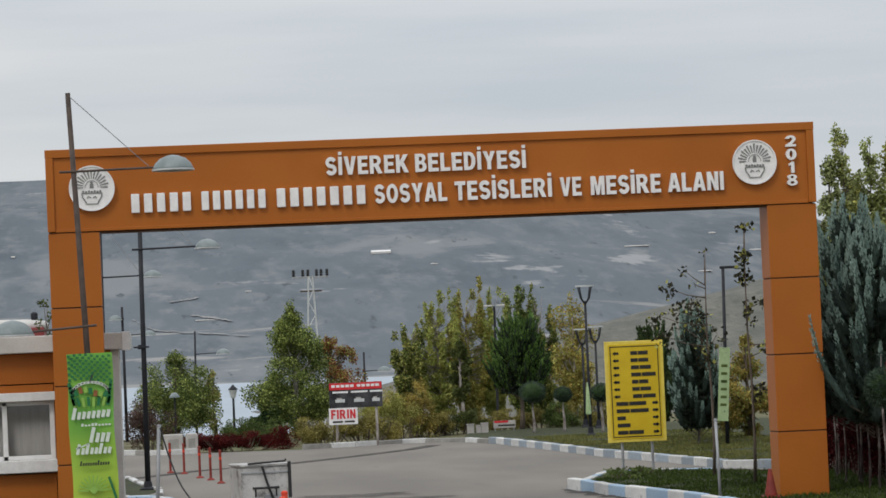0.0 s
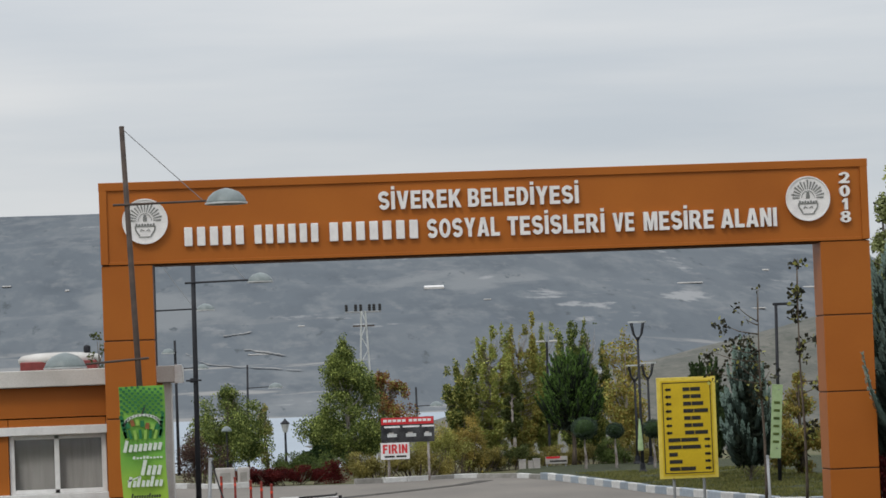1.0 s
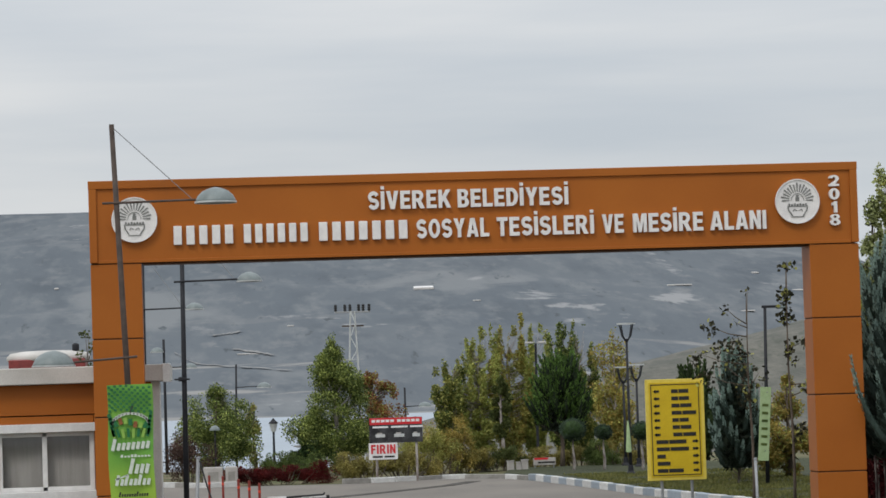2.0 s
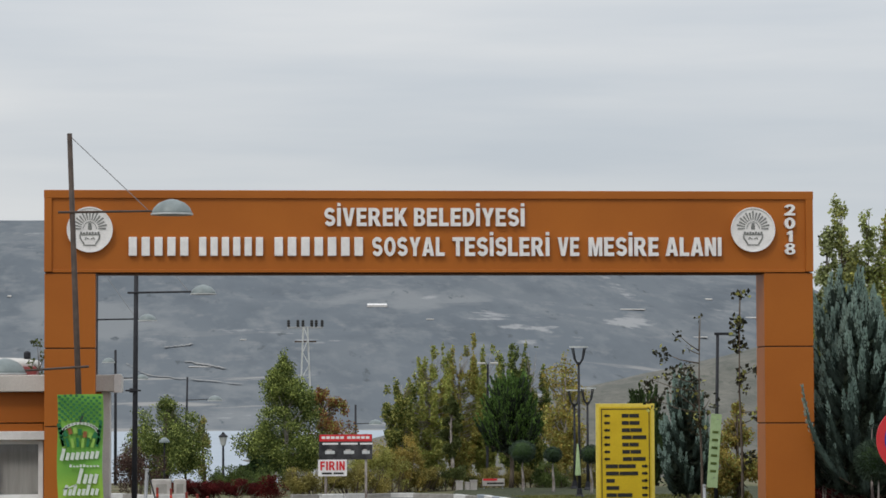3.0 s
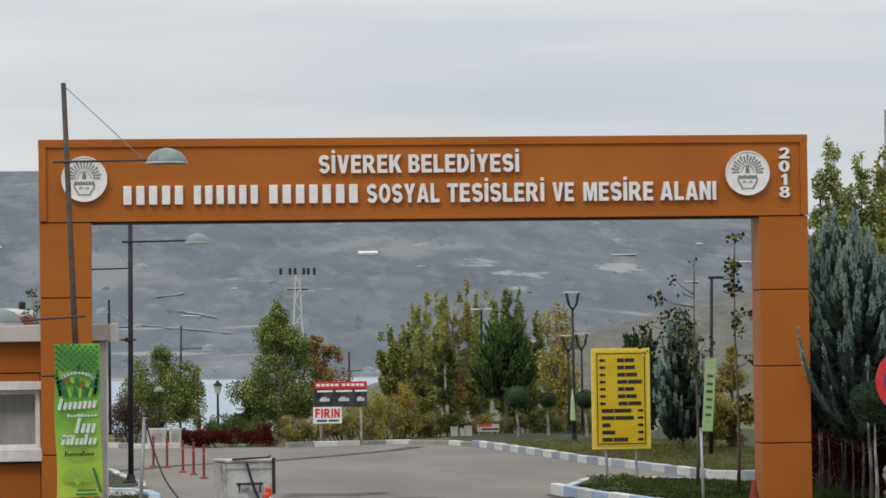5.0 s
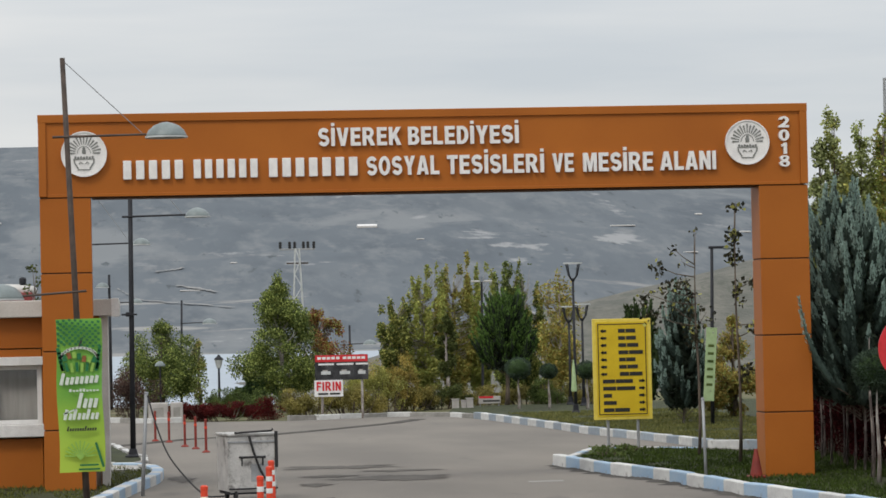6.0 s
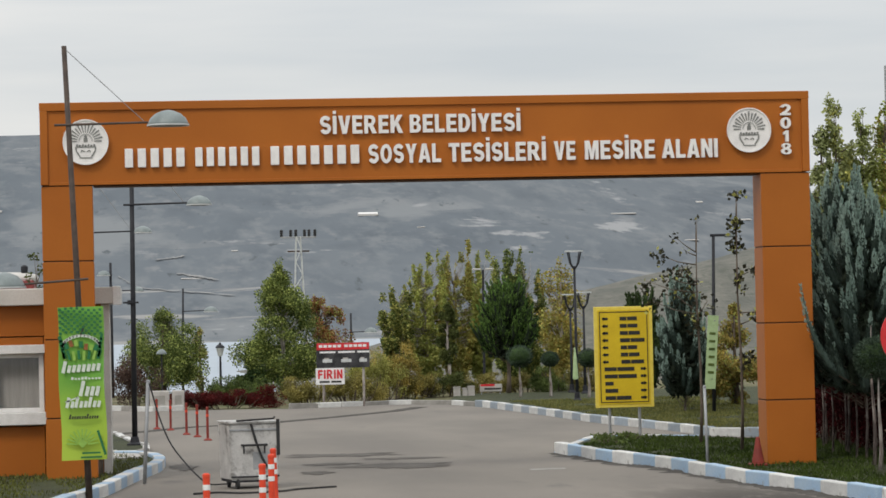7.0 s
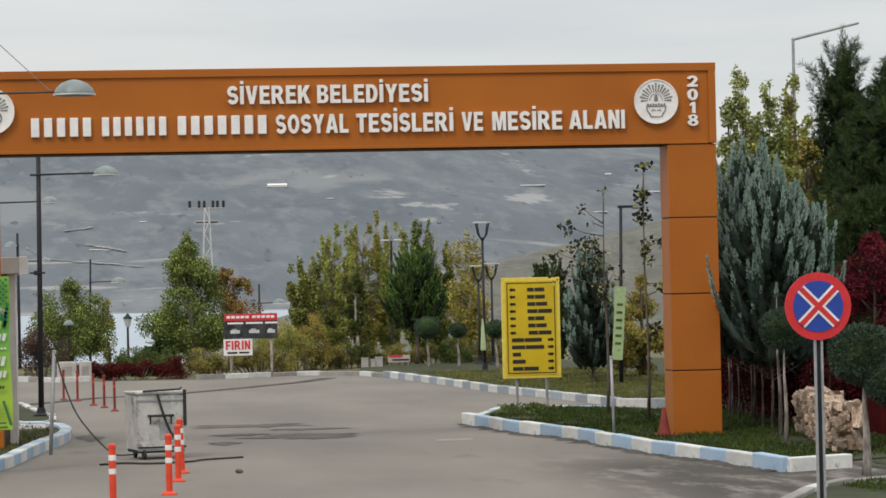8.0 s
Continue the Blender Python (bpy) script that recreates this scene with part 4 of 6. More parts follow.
# ---- signs and banners ----
board = thing("direction_board", (9.56, 61.0, 0.09), "yellow direction board with rows of black lettering on two posts", "sign board")
part("panel", boxed((0, 0, 1.53), (1.17, 0.06, 2.0), bevel=0.008), "yellow_edge", board, "yellow panel with a paler edge")
part("face", boxed((0, -0.034, 1.53), (1.03, 0.012, 1.87)), "yellow", board)
for sx in (-1, 1):
    part("border_line", boxed((sx * 0.475, -0.042, 1.53), (0.016, 0.008, 1.80)), "ink", board)
    part("border_line", boxed((0, -0.042, 1.53 + sx * 0.892), (0.934, 0.008, 0.016)), "ink", board)
    part("post", tubed([(sx * 0.30, 0.05, -0.1), (sx * 0.30, 0.05, 2.4)], 0.03, 8), "steel_grey", board)
# rows: arrow side, text start and length, as shares of the inner width
ROWS_TXT = [(0, 0.42, 0.40), (0, 0.42, 0.41), (0, 0.42, 0.46), (0, 0.42, 0.56), (0, 0.43, 0.38), (0, 0.43, 0.43), (0, 0.44, 0.52), (1, 0.06, 0.68), (1, 0.06, 0.73), (1, 0.07, 0.20), (1, 0.07, 0.30), (1, 0.07, 0.59)]
for i, (side, a, ln) in enumerate(ROWS_TXT):
    z = 2.29 - i * 0.1425
    x0 = -0.45 + a * 0.9
    # words as short bars of the lettering's height
    cuts = [0.42, 0.58] if ln > 0.35 else [1.0]
    s = 0.0
    for k, c in enumerate(cuts):
        w = ln * 0.9 * c - 0.014
        part("bar", boxed((x0 + s + w / 2, -0.043, z), (w, 0.008, 0.074), bevel=0.0), "ink", board)
        s += ln * 0.9 * c
    ax = -0.36 if side == 0 else 0.375
    part("arrow", boxed((ax, -0.043, z), (0.10, 0.008, 0.046)), "ink", board)
    bm = bmesh.new()
    d = -1 if side == 0 else 1
    tip = [bm.verts.new((ax + d * 0.075, y, z)) for y in (-0.047, -0.039)]
    up = [bm.verts.new((ax + d * 0.02, y, z + 0.040)) for y in (-0.047, -0.039)]
    dn = [bm.verts.new((ax + d * 0.02, y, z - 0.040)) for y in (-0.047, -0.039)]
    bm.faces.new((tip[0], up[0], dn[0]))
    bm.faces.new((tip[1], dn[1], up[1]))
    for p, q in ((tip, up), (up, dn), (dn, tip)):
        bm.faces.new((p[0], p[1], q[1], q[0]))
    part("arrow_head", bm, "ink", board)

ad = thing("advert_board", (5.65, 86.5, 0.0), "small roadside advertising board with a red title and photographs", "sign board")
for px in (-0.55, 0.57):
    part("post", tubed([(px, 0.05, -0.1), (px, 0.05, 1.8)], 0.035, 8), "bark_pale", ad, "pale timber post")
part("panel", boxed((0.0, 0, 1.44), (1.48, 0.05, 0.70), bevel=0.006), "photo_dark", ad)
part("title_strip", boxed((-0.36, -0.03, 1.69), (0.74, 0.012, 0.19)), "red_sign", ad)
part("title_strip", boxed((0.37, -0.03, 1.69), (0.72, 0.012, 0.19)), "red_sign", ad)
for k in range(5):
    part("bar", boxed((-0.62 + k * 0.13, -0.038, 1.70), (0.10, 0.008, 0.07)), "white_sign", ad)
for k in range(5):
    part("bar", boxed((0.09 + k * 0.13, -0.038, 1.70), (0.10, 0.008, 0.07)), "white_sign", ad)
for cx, w in ((-0.48, 0.48), (0.05, 0.52), (0.52, 0.38)):
    part("picture", boxed((cx, -0.03, 1.33), (w, 0.012, 0.34)), "photo_dark", ad, "dark printed photograph")
    part("picture_shape", boxed((cx + 0.04, -0.038, 1.29), (w * 0.55, 0.008, 0.09), bevel=0.003), "shade_rim", ad)
    part("picture_shape", boxed((cx + 0.02, -0.036, 1.35), (w * 0.28, 0.006, 0.05)), "concrete", ad)
    part("picture_strip", boxed((cx + 0.05, -0.038, 1.53), (w * 0.9, 0.008, 0.05)), "white_sign", ad)
fir = part("lower_sign", boxed((-0.37, -0.045, 0.86), (0.80, 0.03, 0.46), bevel=0.004), "white_sign", ad, "white panel with red letters")
lettering("FIRIN", -0.71, -0.03, 0.795, 0.25, -0.061, 0.012, "red_sign", fir, gap=0.16)
for k in range(2):
    part("bar", boxed((-0.53 + k * 0.33, -0.064, 0.71), (0.28, 0.008, 0.05)), "ink", fir)

stop = thing("no_stopping_sign", (6.835, 27.0, 0.09), "round red and blue no-stopping sign on a grey steel post", "traffic sign")
part("plate", disc(bmesh.new(), (0, 0, 2.21), 0.302, 0.012, 48), "red_sign", stop)
part("blue_field", disc(bmesh.new(), (0, -0.009, 2.21), 0.228, 0.008, 48), "blue_sign", stop)
for k in (-1, 1):
    m = Matrix.Translation((0, -0.016, 2.21)) @ Matrix.Rotation(radians(45 * k), 4, "Y")
    for nm, w, d, mt in (("white_bar", 0.085, 0.006 + 0.001 * (k + 1), "white_sign"), ("red_bar", 0.045, 0.014 + 0.001 * (k + 1), "red_sign")):
        part(nm, boxed((0, -0.002, 0), (0.448, d, w)), mt, stop).matrix_local = m
for sx in (-1, 1):
    part("post_flange", boxed((sx * 0.030, 0.02, 1.2), (0.022, 0.03, 2.6), bevel=0.004), "steel_grey", stop)
part("post_web", boxed((0, 0.035, 1.2), (0.045, 0.012, 2.6)), "pole_dark", stop)
for z in (2.08, 2.36):
    part("clamp", boxed((0, 0.025, z), (0.12, 0.05, 0.03), bevel=0.004), "steel_grey", stop)


def faded_down(m, colour, hi, lo):
    """A printed blend towards another colour down the cloth."""
    N, LN = m.node_tree.nodes, m.node_tree.links.new
    base = N["Principled BSDF"].inputs["Base Color"]
    col = base.links[0].from_socket
    co, xyz, r, mix = (N.new("ShaderNode" + k) for k in ("TexCoord", "SeparateXYZ", "MapRange", "Mix"))
    LN(co.outputs["Object"], xyz.inputs[0])
    r.inputs["From Min"].default_value, r.inputs["From Max"].default_value = hi, lo
    LN(xyz.outputs["Z"], r.inputs["Value"])
    mix.data_type = "RGBA"
    LN(r.outputs[0], mix.inputs[0])
    LN(col, mix.inputs[6])
    mix.inputs[7].default_value = (*colour, 1)
    LN(mix.outputs[2], base)


faded_down(M["banner"], (0.36, 0.50, 0.05), 1.3, 0.25)


def hung_banner(loc, w, h, tilt, label):
    """A long printed banner stretched on the lamp pole."""
    b = thing("banner", loc, label, "banner")
    b.matrix_world = pose(*loc, 0, tilt, 0)
    bm = bmesh.new()
    n, k = 20, 6

    def at(i, j, d):
        u, v = j / k - 0.5, i / n
        return (u * w + 0.012 * math.sin(v * 9), d + 0.022 * math.sin(v * 7 + u * 3) + 0.012 * math.cos(u * 6), v * h)
    front = [[bm.verts.new(at(i, j, -0.004)) for j in range(k + 1)] for i in range(n + 1)]
    back = [[bm.verts.new(at(i, j, 0.004)) for j in range(k + 1)] for i in range(n + 1)]
    for i in range(n):
        for j in range(k):
            bm.faces.new((front[i][j], front[i][j + 1], front[i + 1][j + 1], front[i + 1][j]))
            bm.faces.new((back[i][j], back[i + 1][j], back[i + 1][j + 1], back[i][j + 1]))
    part("cloth", bm, "banner", b, smooth=True)
    return b


ban = hung_banner((-0.80, 44.36, 0.62), 0.64, 2.17, -0.6, "tall green printed festival banner on the leaning lamp pole")


def patch(c, s, mat, name="print", turn=0.0, parent=None):
    ob = part(name, boxed((0, 0, 0), (s[0], 0.006, s[1])), mat, parent)
    ob.matrix_local = pose(c[0], -0.052, c[1], 0, turn, 0)
    return ob


bm = bmesh.new()
for i in range(15):
    for j in range(9):
        if (i + j) % 2 == 0:
            box(bm, (0, 0, 0), (0.040, 0.006, 0.034), Matrix.Translation((-0.285 + i * 0.0405, -0.052, 1.80 + j * 0.042 + 0.02 * math.sin(i * 0.4))) @ Matrix.Rotation(radians(14), 4, "Y"))
tagged(part("printed_lattice", bm, "banner_dark", ban), kind="stuff")
for k in range(5):
    patch((-0.29 + 0.012 * k, 1.72 - 0.06 * k), (0.05, 0.09), "banner_dark", turn=-18, parent=ban)
    patch((0.29 - 0.01 * k, 1.74 - 0.06 * k), (0.04, 0.09), "banner_dark", turn=16, parent=ban)
for i in range(14):
    a = radians(12 + 156 * i / 13)
    patch((0.26 * math.cos(a), 1.60 + 0.16 * math.sin(a)), (0.07, 0.035), "banner_white", turn=-(math.degrees(a) - 90), parent=ban)
for i in range(7):
    patch((-0.21 + i * 0.07, 1.62 + 0.04 * math.sin(i * 0.9)), (0.055, 0.09), ("banner_dark", "leaf_orange", "banner_light")[i % 3], turn=8 * (i - 3), parent=ban)
for i in range(8):
    patch((-0.25 + i * 0.072, 1.48 + 0.01 * (i % 2)), (0.04, 0.13), "banner_dark" if i % 2 else "banner_light", turn=6 * (i - 3.5), parent=ban)
patch((0.03, 1.84), (0.03, 0.14), "ink", "print", 20, ban)


def script_bars(x0, x1, z, h, mat, n, seed, rise=0.0):
    """Unreadable brush lettering as plain slanting bars."""
    rnd = random.Random(seed)
    w = (x1 - x0) / n
    for i in range(n):
        tall = h * (1.0 if i == 0 or rnd.random() < 0.12 else 0.62)
        patch((x0 + w * (i + 0.5), z + rise * i + tall / 2 - h / 4), (w * 0.70, tall), mat, "bar", 14, ban)


script_bars(-0.28, 0.27, 1.28, 0.17, "banner_white", 8, 1, 0.003)
script_bars(-0.16, 0.27, 1.15, 0.04, "banner_white", 9, 2)
script_bars(-0.04, 0.25, 0.96, 0.22, "banner_white", 4, 3)
script_bars(-0.24, 0.26, 0.78, 0.15, "banner_white", 8, 4)
patch((-0.15, 0.86), (0.20, 0.02), "banner_white", "bar", -20, ban)
script_bars(-0.2, 0.22, 0.60, 0.07, "ink", 12, 5)
for i in range(11):
    a = radians(5 + 170 * i / 10)
    patch((-0.02 + 0.15 * math.cos(a), 0.22 + 0.15 * math.sin(a)), (0.15, 0.022), "banner_light", "print", -math.degrees(a), ban)
patch((-0.02, 0.24), (0.10, 0.10), "banner_light", turn=45, parent=ban)
patch((0.25, 0.24), (0.035, 0.36), "banner_dark", turn=-16, parent=ban)
patch((0.10, 0.10), (0.26, 0.025), "banner_dark", parent=ban)
patch((0.10, 0.04), (0.30, 0.025), "banner_dark", parent=ban)

# ---- park lamps with a cup-shaped head ----


def cup_lamp(loc, height, label):
    lamp = thing("park_lamp", loc, label, "park lamp", "park lamps")
    part("pole", tubed([(0, 0, 0), (0, 0, height * 0.35), (0, 0, height - 0.5)], [0.05, 0.04, 0.032], 10), "pole_dark", lamp, smooth=True)
    part("foot", lathe(bmesh.new(), [(0.13, 0), (0.13, 0.04), (0.08, 0.1), (0.07, 0.25), (0.06, 0.26)], 12), "pole_dark", lamp)
    head = part("head", lathe(bmesh.new(), [(0.045, height - 0.5), (0.06, height - 0.46), (0.05, height - 0.42), (0.03, height - 0.42)], 12), "pole_dark", lamp)
    for k in range(4):
        a = radians(45 + 90 * k)
        c, s = math.cos(a), math.sin(a)
        part("rib", tubed([(0.05 * c, 0.05 * s, height - 0.46), (0.15 * c, 0.15 * s, height - 0.34), (0.23 * c, 0.23 * s, height - 0.03)], 0.018, 6), "pole_dark", head)
    part("cap", lathe(bmesh.new(), [(0.205, height - 0.04), (0.25, height - 0.04), (0.25, height), (0.205, height)], 20, ring=True), "shade_rim", head, "pale top ring")
    return lamp


cup_lamp((11.65, 82.5, 0.10), 4.05, "dark park lamp with an open cup head")
cup_lamp((12.95, 90.0, 0.08), 3.0, "small dark park lamp among yellowing trees")
cup_lamp((12.77, 91.5, 0.08), 2.95, "small dark park lamp among yellowing trees")

wrap = thing("furled_banner", (11.60, 82.42, 0.70), "pale furled banner hung on the park lamp pole", "banner")
part("cloth", lathe(bmesh.new(), [(0.070, 0.0), (0.078, 0.04), (0.058, 0.35), (0.040, 0.62), (0.012, 0.85)], 9), "banner_far", wrap)

glamp = thing("park_lamp", (13.21, 71.0, 0.10), "dark park lamp with a short cross arm and banner", "park lamp", "park lamps")
part("pole", tubed([(0, 0, 0), (0.08, 0, 4.1)], [0.048, 0.036], 10), "pole_dark", glamp, smooth=True)
part("arm", boxed((0.28, 0, 4.12), (0.55, 0.08, 0.06), bevel=0.01), "pole_dark", glamp)
part("lamp_head", boxed((0.46, 0, 4.10), (0.22, 0.16, 0.07), bevel=0.02), "shade", glamp)
bn = thing("banner", (13.1, 70.92, 0.68), "faded lime banner hung on the park lamp", "banner")
bn.matrix_world = pose(13.12, 70.945, 0.7, 0, 4, 0)
part("tie", tubed([(0.02, -0.01, 1.55), (0.16, 0.05, 1.55)], 0.012, 6), "wire", bn)
part("tie", tubed([(0.02, -0.01, 0.2), (0.14, 0.05, 0.2)], 0.012, 6), "wire", bn)
part("cloth", boxed((0, 0, 0.82), (0.25, 0.012, 1.70), bevel=0.003), "banner_far", bn)
for k in range(6):
    part("bar", boxed((0.0, -0.01, 0.35 + 0.18 * k), (0.14, 0.006, 0.06)), "leaf_green", bn)

arm_lamp = thing("mast_lamp", (27.05, 110, -0.4), "tall slim grey mast with one slanting arm", "street lamp")
part("mast", tubed([(0, 0, 0), (0, 0, 11.5)], [0.07, 0.055], 8), "steel_grey", arm_lamp)
part("arm", tubed([(0, 0, 11.45), (2.45, 0, 12.02)], [0.055, 0.045], 8), "steel_grey", arm_lamp)

arm_far = thing("mast_lamp", (46.5, 200, -5.6), "far slim grey mast with one slanting arm", "street lamp")
part("mast", tubed([(0, 0, 0), (0, 0, 18)], [0.16, 0.10], 8), "steel_grey", arm_far)
part("arm", tubed([(0, 0, 17.95), (2.3, 0, 18.5)], [0.10, 0.07], 8), "steel_grey", arm_far)

# ---- transmission pole ----
pyl = thing("lattice_pylon", (10.35, 200, -5.6), "grey lattice power pole with black insulators on a crossarm", "pylon")
HP = 13.2
for sx in (-1, 1):
    for sy in (-1, 1):
        part("leg", tubed([(sx * 0.70, sy * 0.5, 0), (sx * 0.13, sy * 0.13, HP)], 0.045, 5), "shade_rim", pyl)
for k in range(16):
    z0, z1 = HP * k / 16, HP * (k + 1) / 16
    f0, f1 = 0.70 - 0.57 * k / 16, 0.70 - 0.57 * (k + 1) / 16
    s = 1 if k % 2 else -1
    part("brace", tubed([(s * f0, -0.35, z0), (-s * f1, -0.3, z1)], 0.035, 4), "shade_rim", pyl)
for z, half in ((HP - 0.05, 1.15), (HP - 0.95, 0.70)):
    part("crossarm", boxed((0, 0, z), (2 * half, 0.14, 0.10), bevel=0.01), "steel_grey" if half > 1 else "pole_brown", pyl)
for x in (-1.08, -0.48, -0.15, 0.41, 0.70, 1.08):
    part("insulator", lathe(bmesh.new(), [(0.07, HP), (0.11, HP + 0.1), (0.07, HP + 0.16), (0.12, HP + 0.24), (0.07, HP + 0.30), (0.11, HP + 0.38), (0.05, HP + 0.45)], 10, Matrix.Translation((x, 0, 0))), "black", pyl)

# ---- bollards, cone, bin, hoses, posts ----


def bollard(loc, tilt=0.0):
    b = thing("bollard", loc, "orange-red flexible bollard with white reflective bands on the road", "bollard", "traffic bollards")
    b.matrix_world = pose(*loc, tilt, 0, 0)
    part("base", lathe(bmesh.new(), [(0.10, 0), (0.10, 0.015), (0.075, 0.04), (0.05, 0.05)], 14), "orange_red", b)
    part("post", lathe(bmesh.new(), [(0.042, 0.03), (0.042, 0.70), (0.046, 0.71), (0.046, 0.745), (0.03, 0.76), (0.01, 0.762)], 14), "orange_red", b, smooth=False)
    for z in (0.40, 0.56):
        part("band", lathe(bmesh.new(), [(0.044, z), (0.0455, z + 0.005), (0.0455, z + 0.06), (0.044, z + 0.065)], 14), "reflective", b)
    return b


first = bollard((0.76, 36.9, 0))
for x, y, tl in ((1.50, 38.9, 0), (1.72, 41.5, 0), (1.85, 43.3, -2)):
    copy_thing(first, pose(x, y, 0, tl, 0, random.uniform(0, 90)))


def red_marker(loc):
    b = thing("marker_post", loc, "faded dark red flexible marker post on the road", "bollard", "red marker posts")
    part("base", lathe(bmesh.new(), [(0.09, 0), (0.09, 0.015), (0.06, 0.04), (0.04, 0.05)], 12), "dull_red", b)
    part("post", lathe(bmesh.new(), [(0.028, 0.03), (0.028, 0.66), (0.032, 0.67), (0.032, 0.70), (0.015, 0.71)], 12), "dull_red", b)
    part("band", lathe(bmesh.new(), [(0.0285, 0.50), (0.0305, 0.505), (0.0305, 0.55), (0.0285, 0.555)], 12), "orange_red", b)
    return b


first = red_marker((0.38, 73.0, 0))
for x, y, tl in ((0.69, 72.0, 0), (1.01, 69.1, 2), (1.22, 67.6, 0), (1.40, 65.6, -1)):
    copy_thing(first, pose(x, y, 0, tl, 0, random.uniform(0, 90)))

cone = thing("traffic_cone", (9.80, 48.95, 0.03), "weathered orange traffic cone beside the gate pillar", "traffic cone")
part("base", boxed((0, 0, 0.02), (0.27, 0.27, 0.04), bevel=0.012), "dull_red", cone)
part("body", lathe(bmesh.new(), [(0.105, 0.03), (0.10, 0.06), (0.03, 0.44), (0.028, 0.46), (0.015, 0.46)], 16), "dull_red", cone, smooth=True)

bin_ = thing("waste_container", (1.63, 47.35, 0), "battered galvanised waste container on castors", "container", rz=11)
BW, BD, BZ0, BZ1 = 0.77, 0.80, 0.13, 0.98
bm = bmesh.new()
lo = [(-BW / 2 + 0.015, -BD / 2 + 0.01), (BW / 2 - 0.015, -BD / 2 + 0.01), (BW / 2 - 0.015, BD / 2 - 0.01), (-BW / 2 + 0.015, BD / 2 - 0.01)]
hi = [(-BW / 2, -BD / 2), (BW / 2, -BD / 2), (BW / 2, BD / 2), (-BW / 2, BD / 2)]
v0 = [bm.verts.new((x, y, BZ0)) for x, y in lo]
v1 = [bm.verts.new((x, y, BZ1)) for x, y in hi]
bm.faces.new(v0[::-1])
bm.faces.new(v1)
for i in range(4):
    bm.faces.new((v0[i], v0[(i + 1) % 4], v1[(i + 1) % 4], v1[i]))
bmesh.ops.bevel(bm, geom=list(bm.edges), offset=0.02, segments=2, affect="EDGES")
part("body", bm, "bin_zinc", bin_)
part("lid", boxed((0, 0, BZ1 + 0.02), (BW + 0.03, BD + 0.03, 0.04), bevel=0.015), "bin_zinc", bin_)
part("lid_rail", tubed([(-BW / 2 + 0.1, -BD / 2 - 0.04, BZ1 + 0.05), (BW / 2 - 0.1, -BD / 2 - 0.04, BZ1 + 0.07), (BW / 2 - 0.08, -BD / 2 - 0.04, BZ1 + 0.10)], 0.016, 6), "black", bin_)
part("lower_rail", boxed((0, -BD / 2 - 0.004, 0.185), (BW - 0.02, 0.025, 0.022), bevel=0.004), "pole_dark", bin_)
part("stain", boxed((0.12, -BD / 2 + 0.0045, 0.42), (0.30, 0.006, 0.26), bevel=0.002), "steel_grey", bin_, "scuffed grey patch")
part("rim", boxed((0, -BD / 2 - 0.005, BZ1 - 0.09), (BW + 0.01, 0.02, 0.03), bevel=0.005), "steel_grey", bin_)
part("handle", tubed([(-0.2, -BD / 2 + 0.0, 0.66), (-0.2, -BD / 2 - 0.06, 0.66), (0.18, -BD / 2 - 0.06, 0.66), (0.18, -BD / 2 + 0.0, 0.66)], 0.018, 6), "black", bin_)
for sx in (-0.17, 0.15):
    part("handle_leg", boxed((sx, -BD / 2 + 0.0, 0.60), (0.02, 0.03, 0.14)), "black", bin_)
part("corner_pipe", tubed([(BW / 2 - 0.025, -BD / 2 - 0.02, 0.5), (BW / 2 - 0.025, -BD / 2 - 0.02, BZ1 + 0.06)], 0.026, 8), "black", bin_)
part("drain_hose", tubed(curved([(-0.06, -BD / 2 - 0.03, BZ1), (0.00, -BD / 2 - 0.04, 0.75), (0.08, -BD / 2 - 0.04, 0.52), (0.16, -BD / 2 - 0.04, 0.36), (0.26, -BD / 2 - 0.06, 0.24)]), 0.018, 6), "black", bin_)
part("chassis", boxed((0, 0, 0.12), (BW - 0.06, BD - 0.06, 0.04)), "pole_dark", bin_)
for sx in (-1, 1):
    for sy in (-1, 1):
        wh = part("castor", boxed((sx * 0.26, sy * 0.30, 0.11), (0.05, 0.06, 0.05)), "pole_dark", bin_)
        part("wheel", lathe(bmesh.new(), [(0.06, -0.025), (0.082, -0.016), (0.082, 0.016), (0.06, 0.025)], 16, Matrix.Translation((sx * 0.26, sy * 0.30 - 0.03, 0.082)) @ Matrix.Rotation(radians(90), 4, "Y")), "black", wh)

hose = thing("hose", (0, 0, 0), "black hose lying on the asphalt beside the container", "hose")
part("run", tubed(curved([(0.75, 45.7, 0.02), (1.1, 45.9, 0.02), (1.5, 45.6, 0.02), (2.05, 45.8, 0.02), (2.3, 46.2, 0.02), (2.9, 46.6, 0.02)]), 0.016, 6), "black", hose)
cable = thing("cable", (0, 0, 0), "black cable hanging from a leaning post to the road", "cable")
part("run", tubed(curved([(0.15, 49.1, 1.58), (0.28, 49.0, 1.1), (0.45, 48.8, 0.66), (0.70, 48.5, 0.32), (0.92, 48.2, 0.10), (1.05, 48.0, 0.03), (1.3, 47.95, 0.03)]), 0.013, 6), "black", cable)
strip = thing("road_seam", (0, 0, 0), "thin dark sealed seam across the asphalt", "road seam", kind="structure")
SEAM = [(-1.5, 69.6), (-0.62, 70.2), (1.08, 73.6), (3.14, 75.2), (4.99, 78.4), (6.69, 81.7), (7.6, 84.5)]
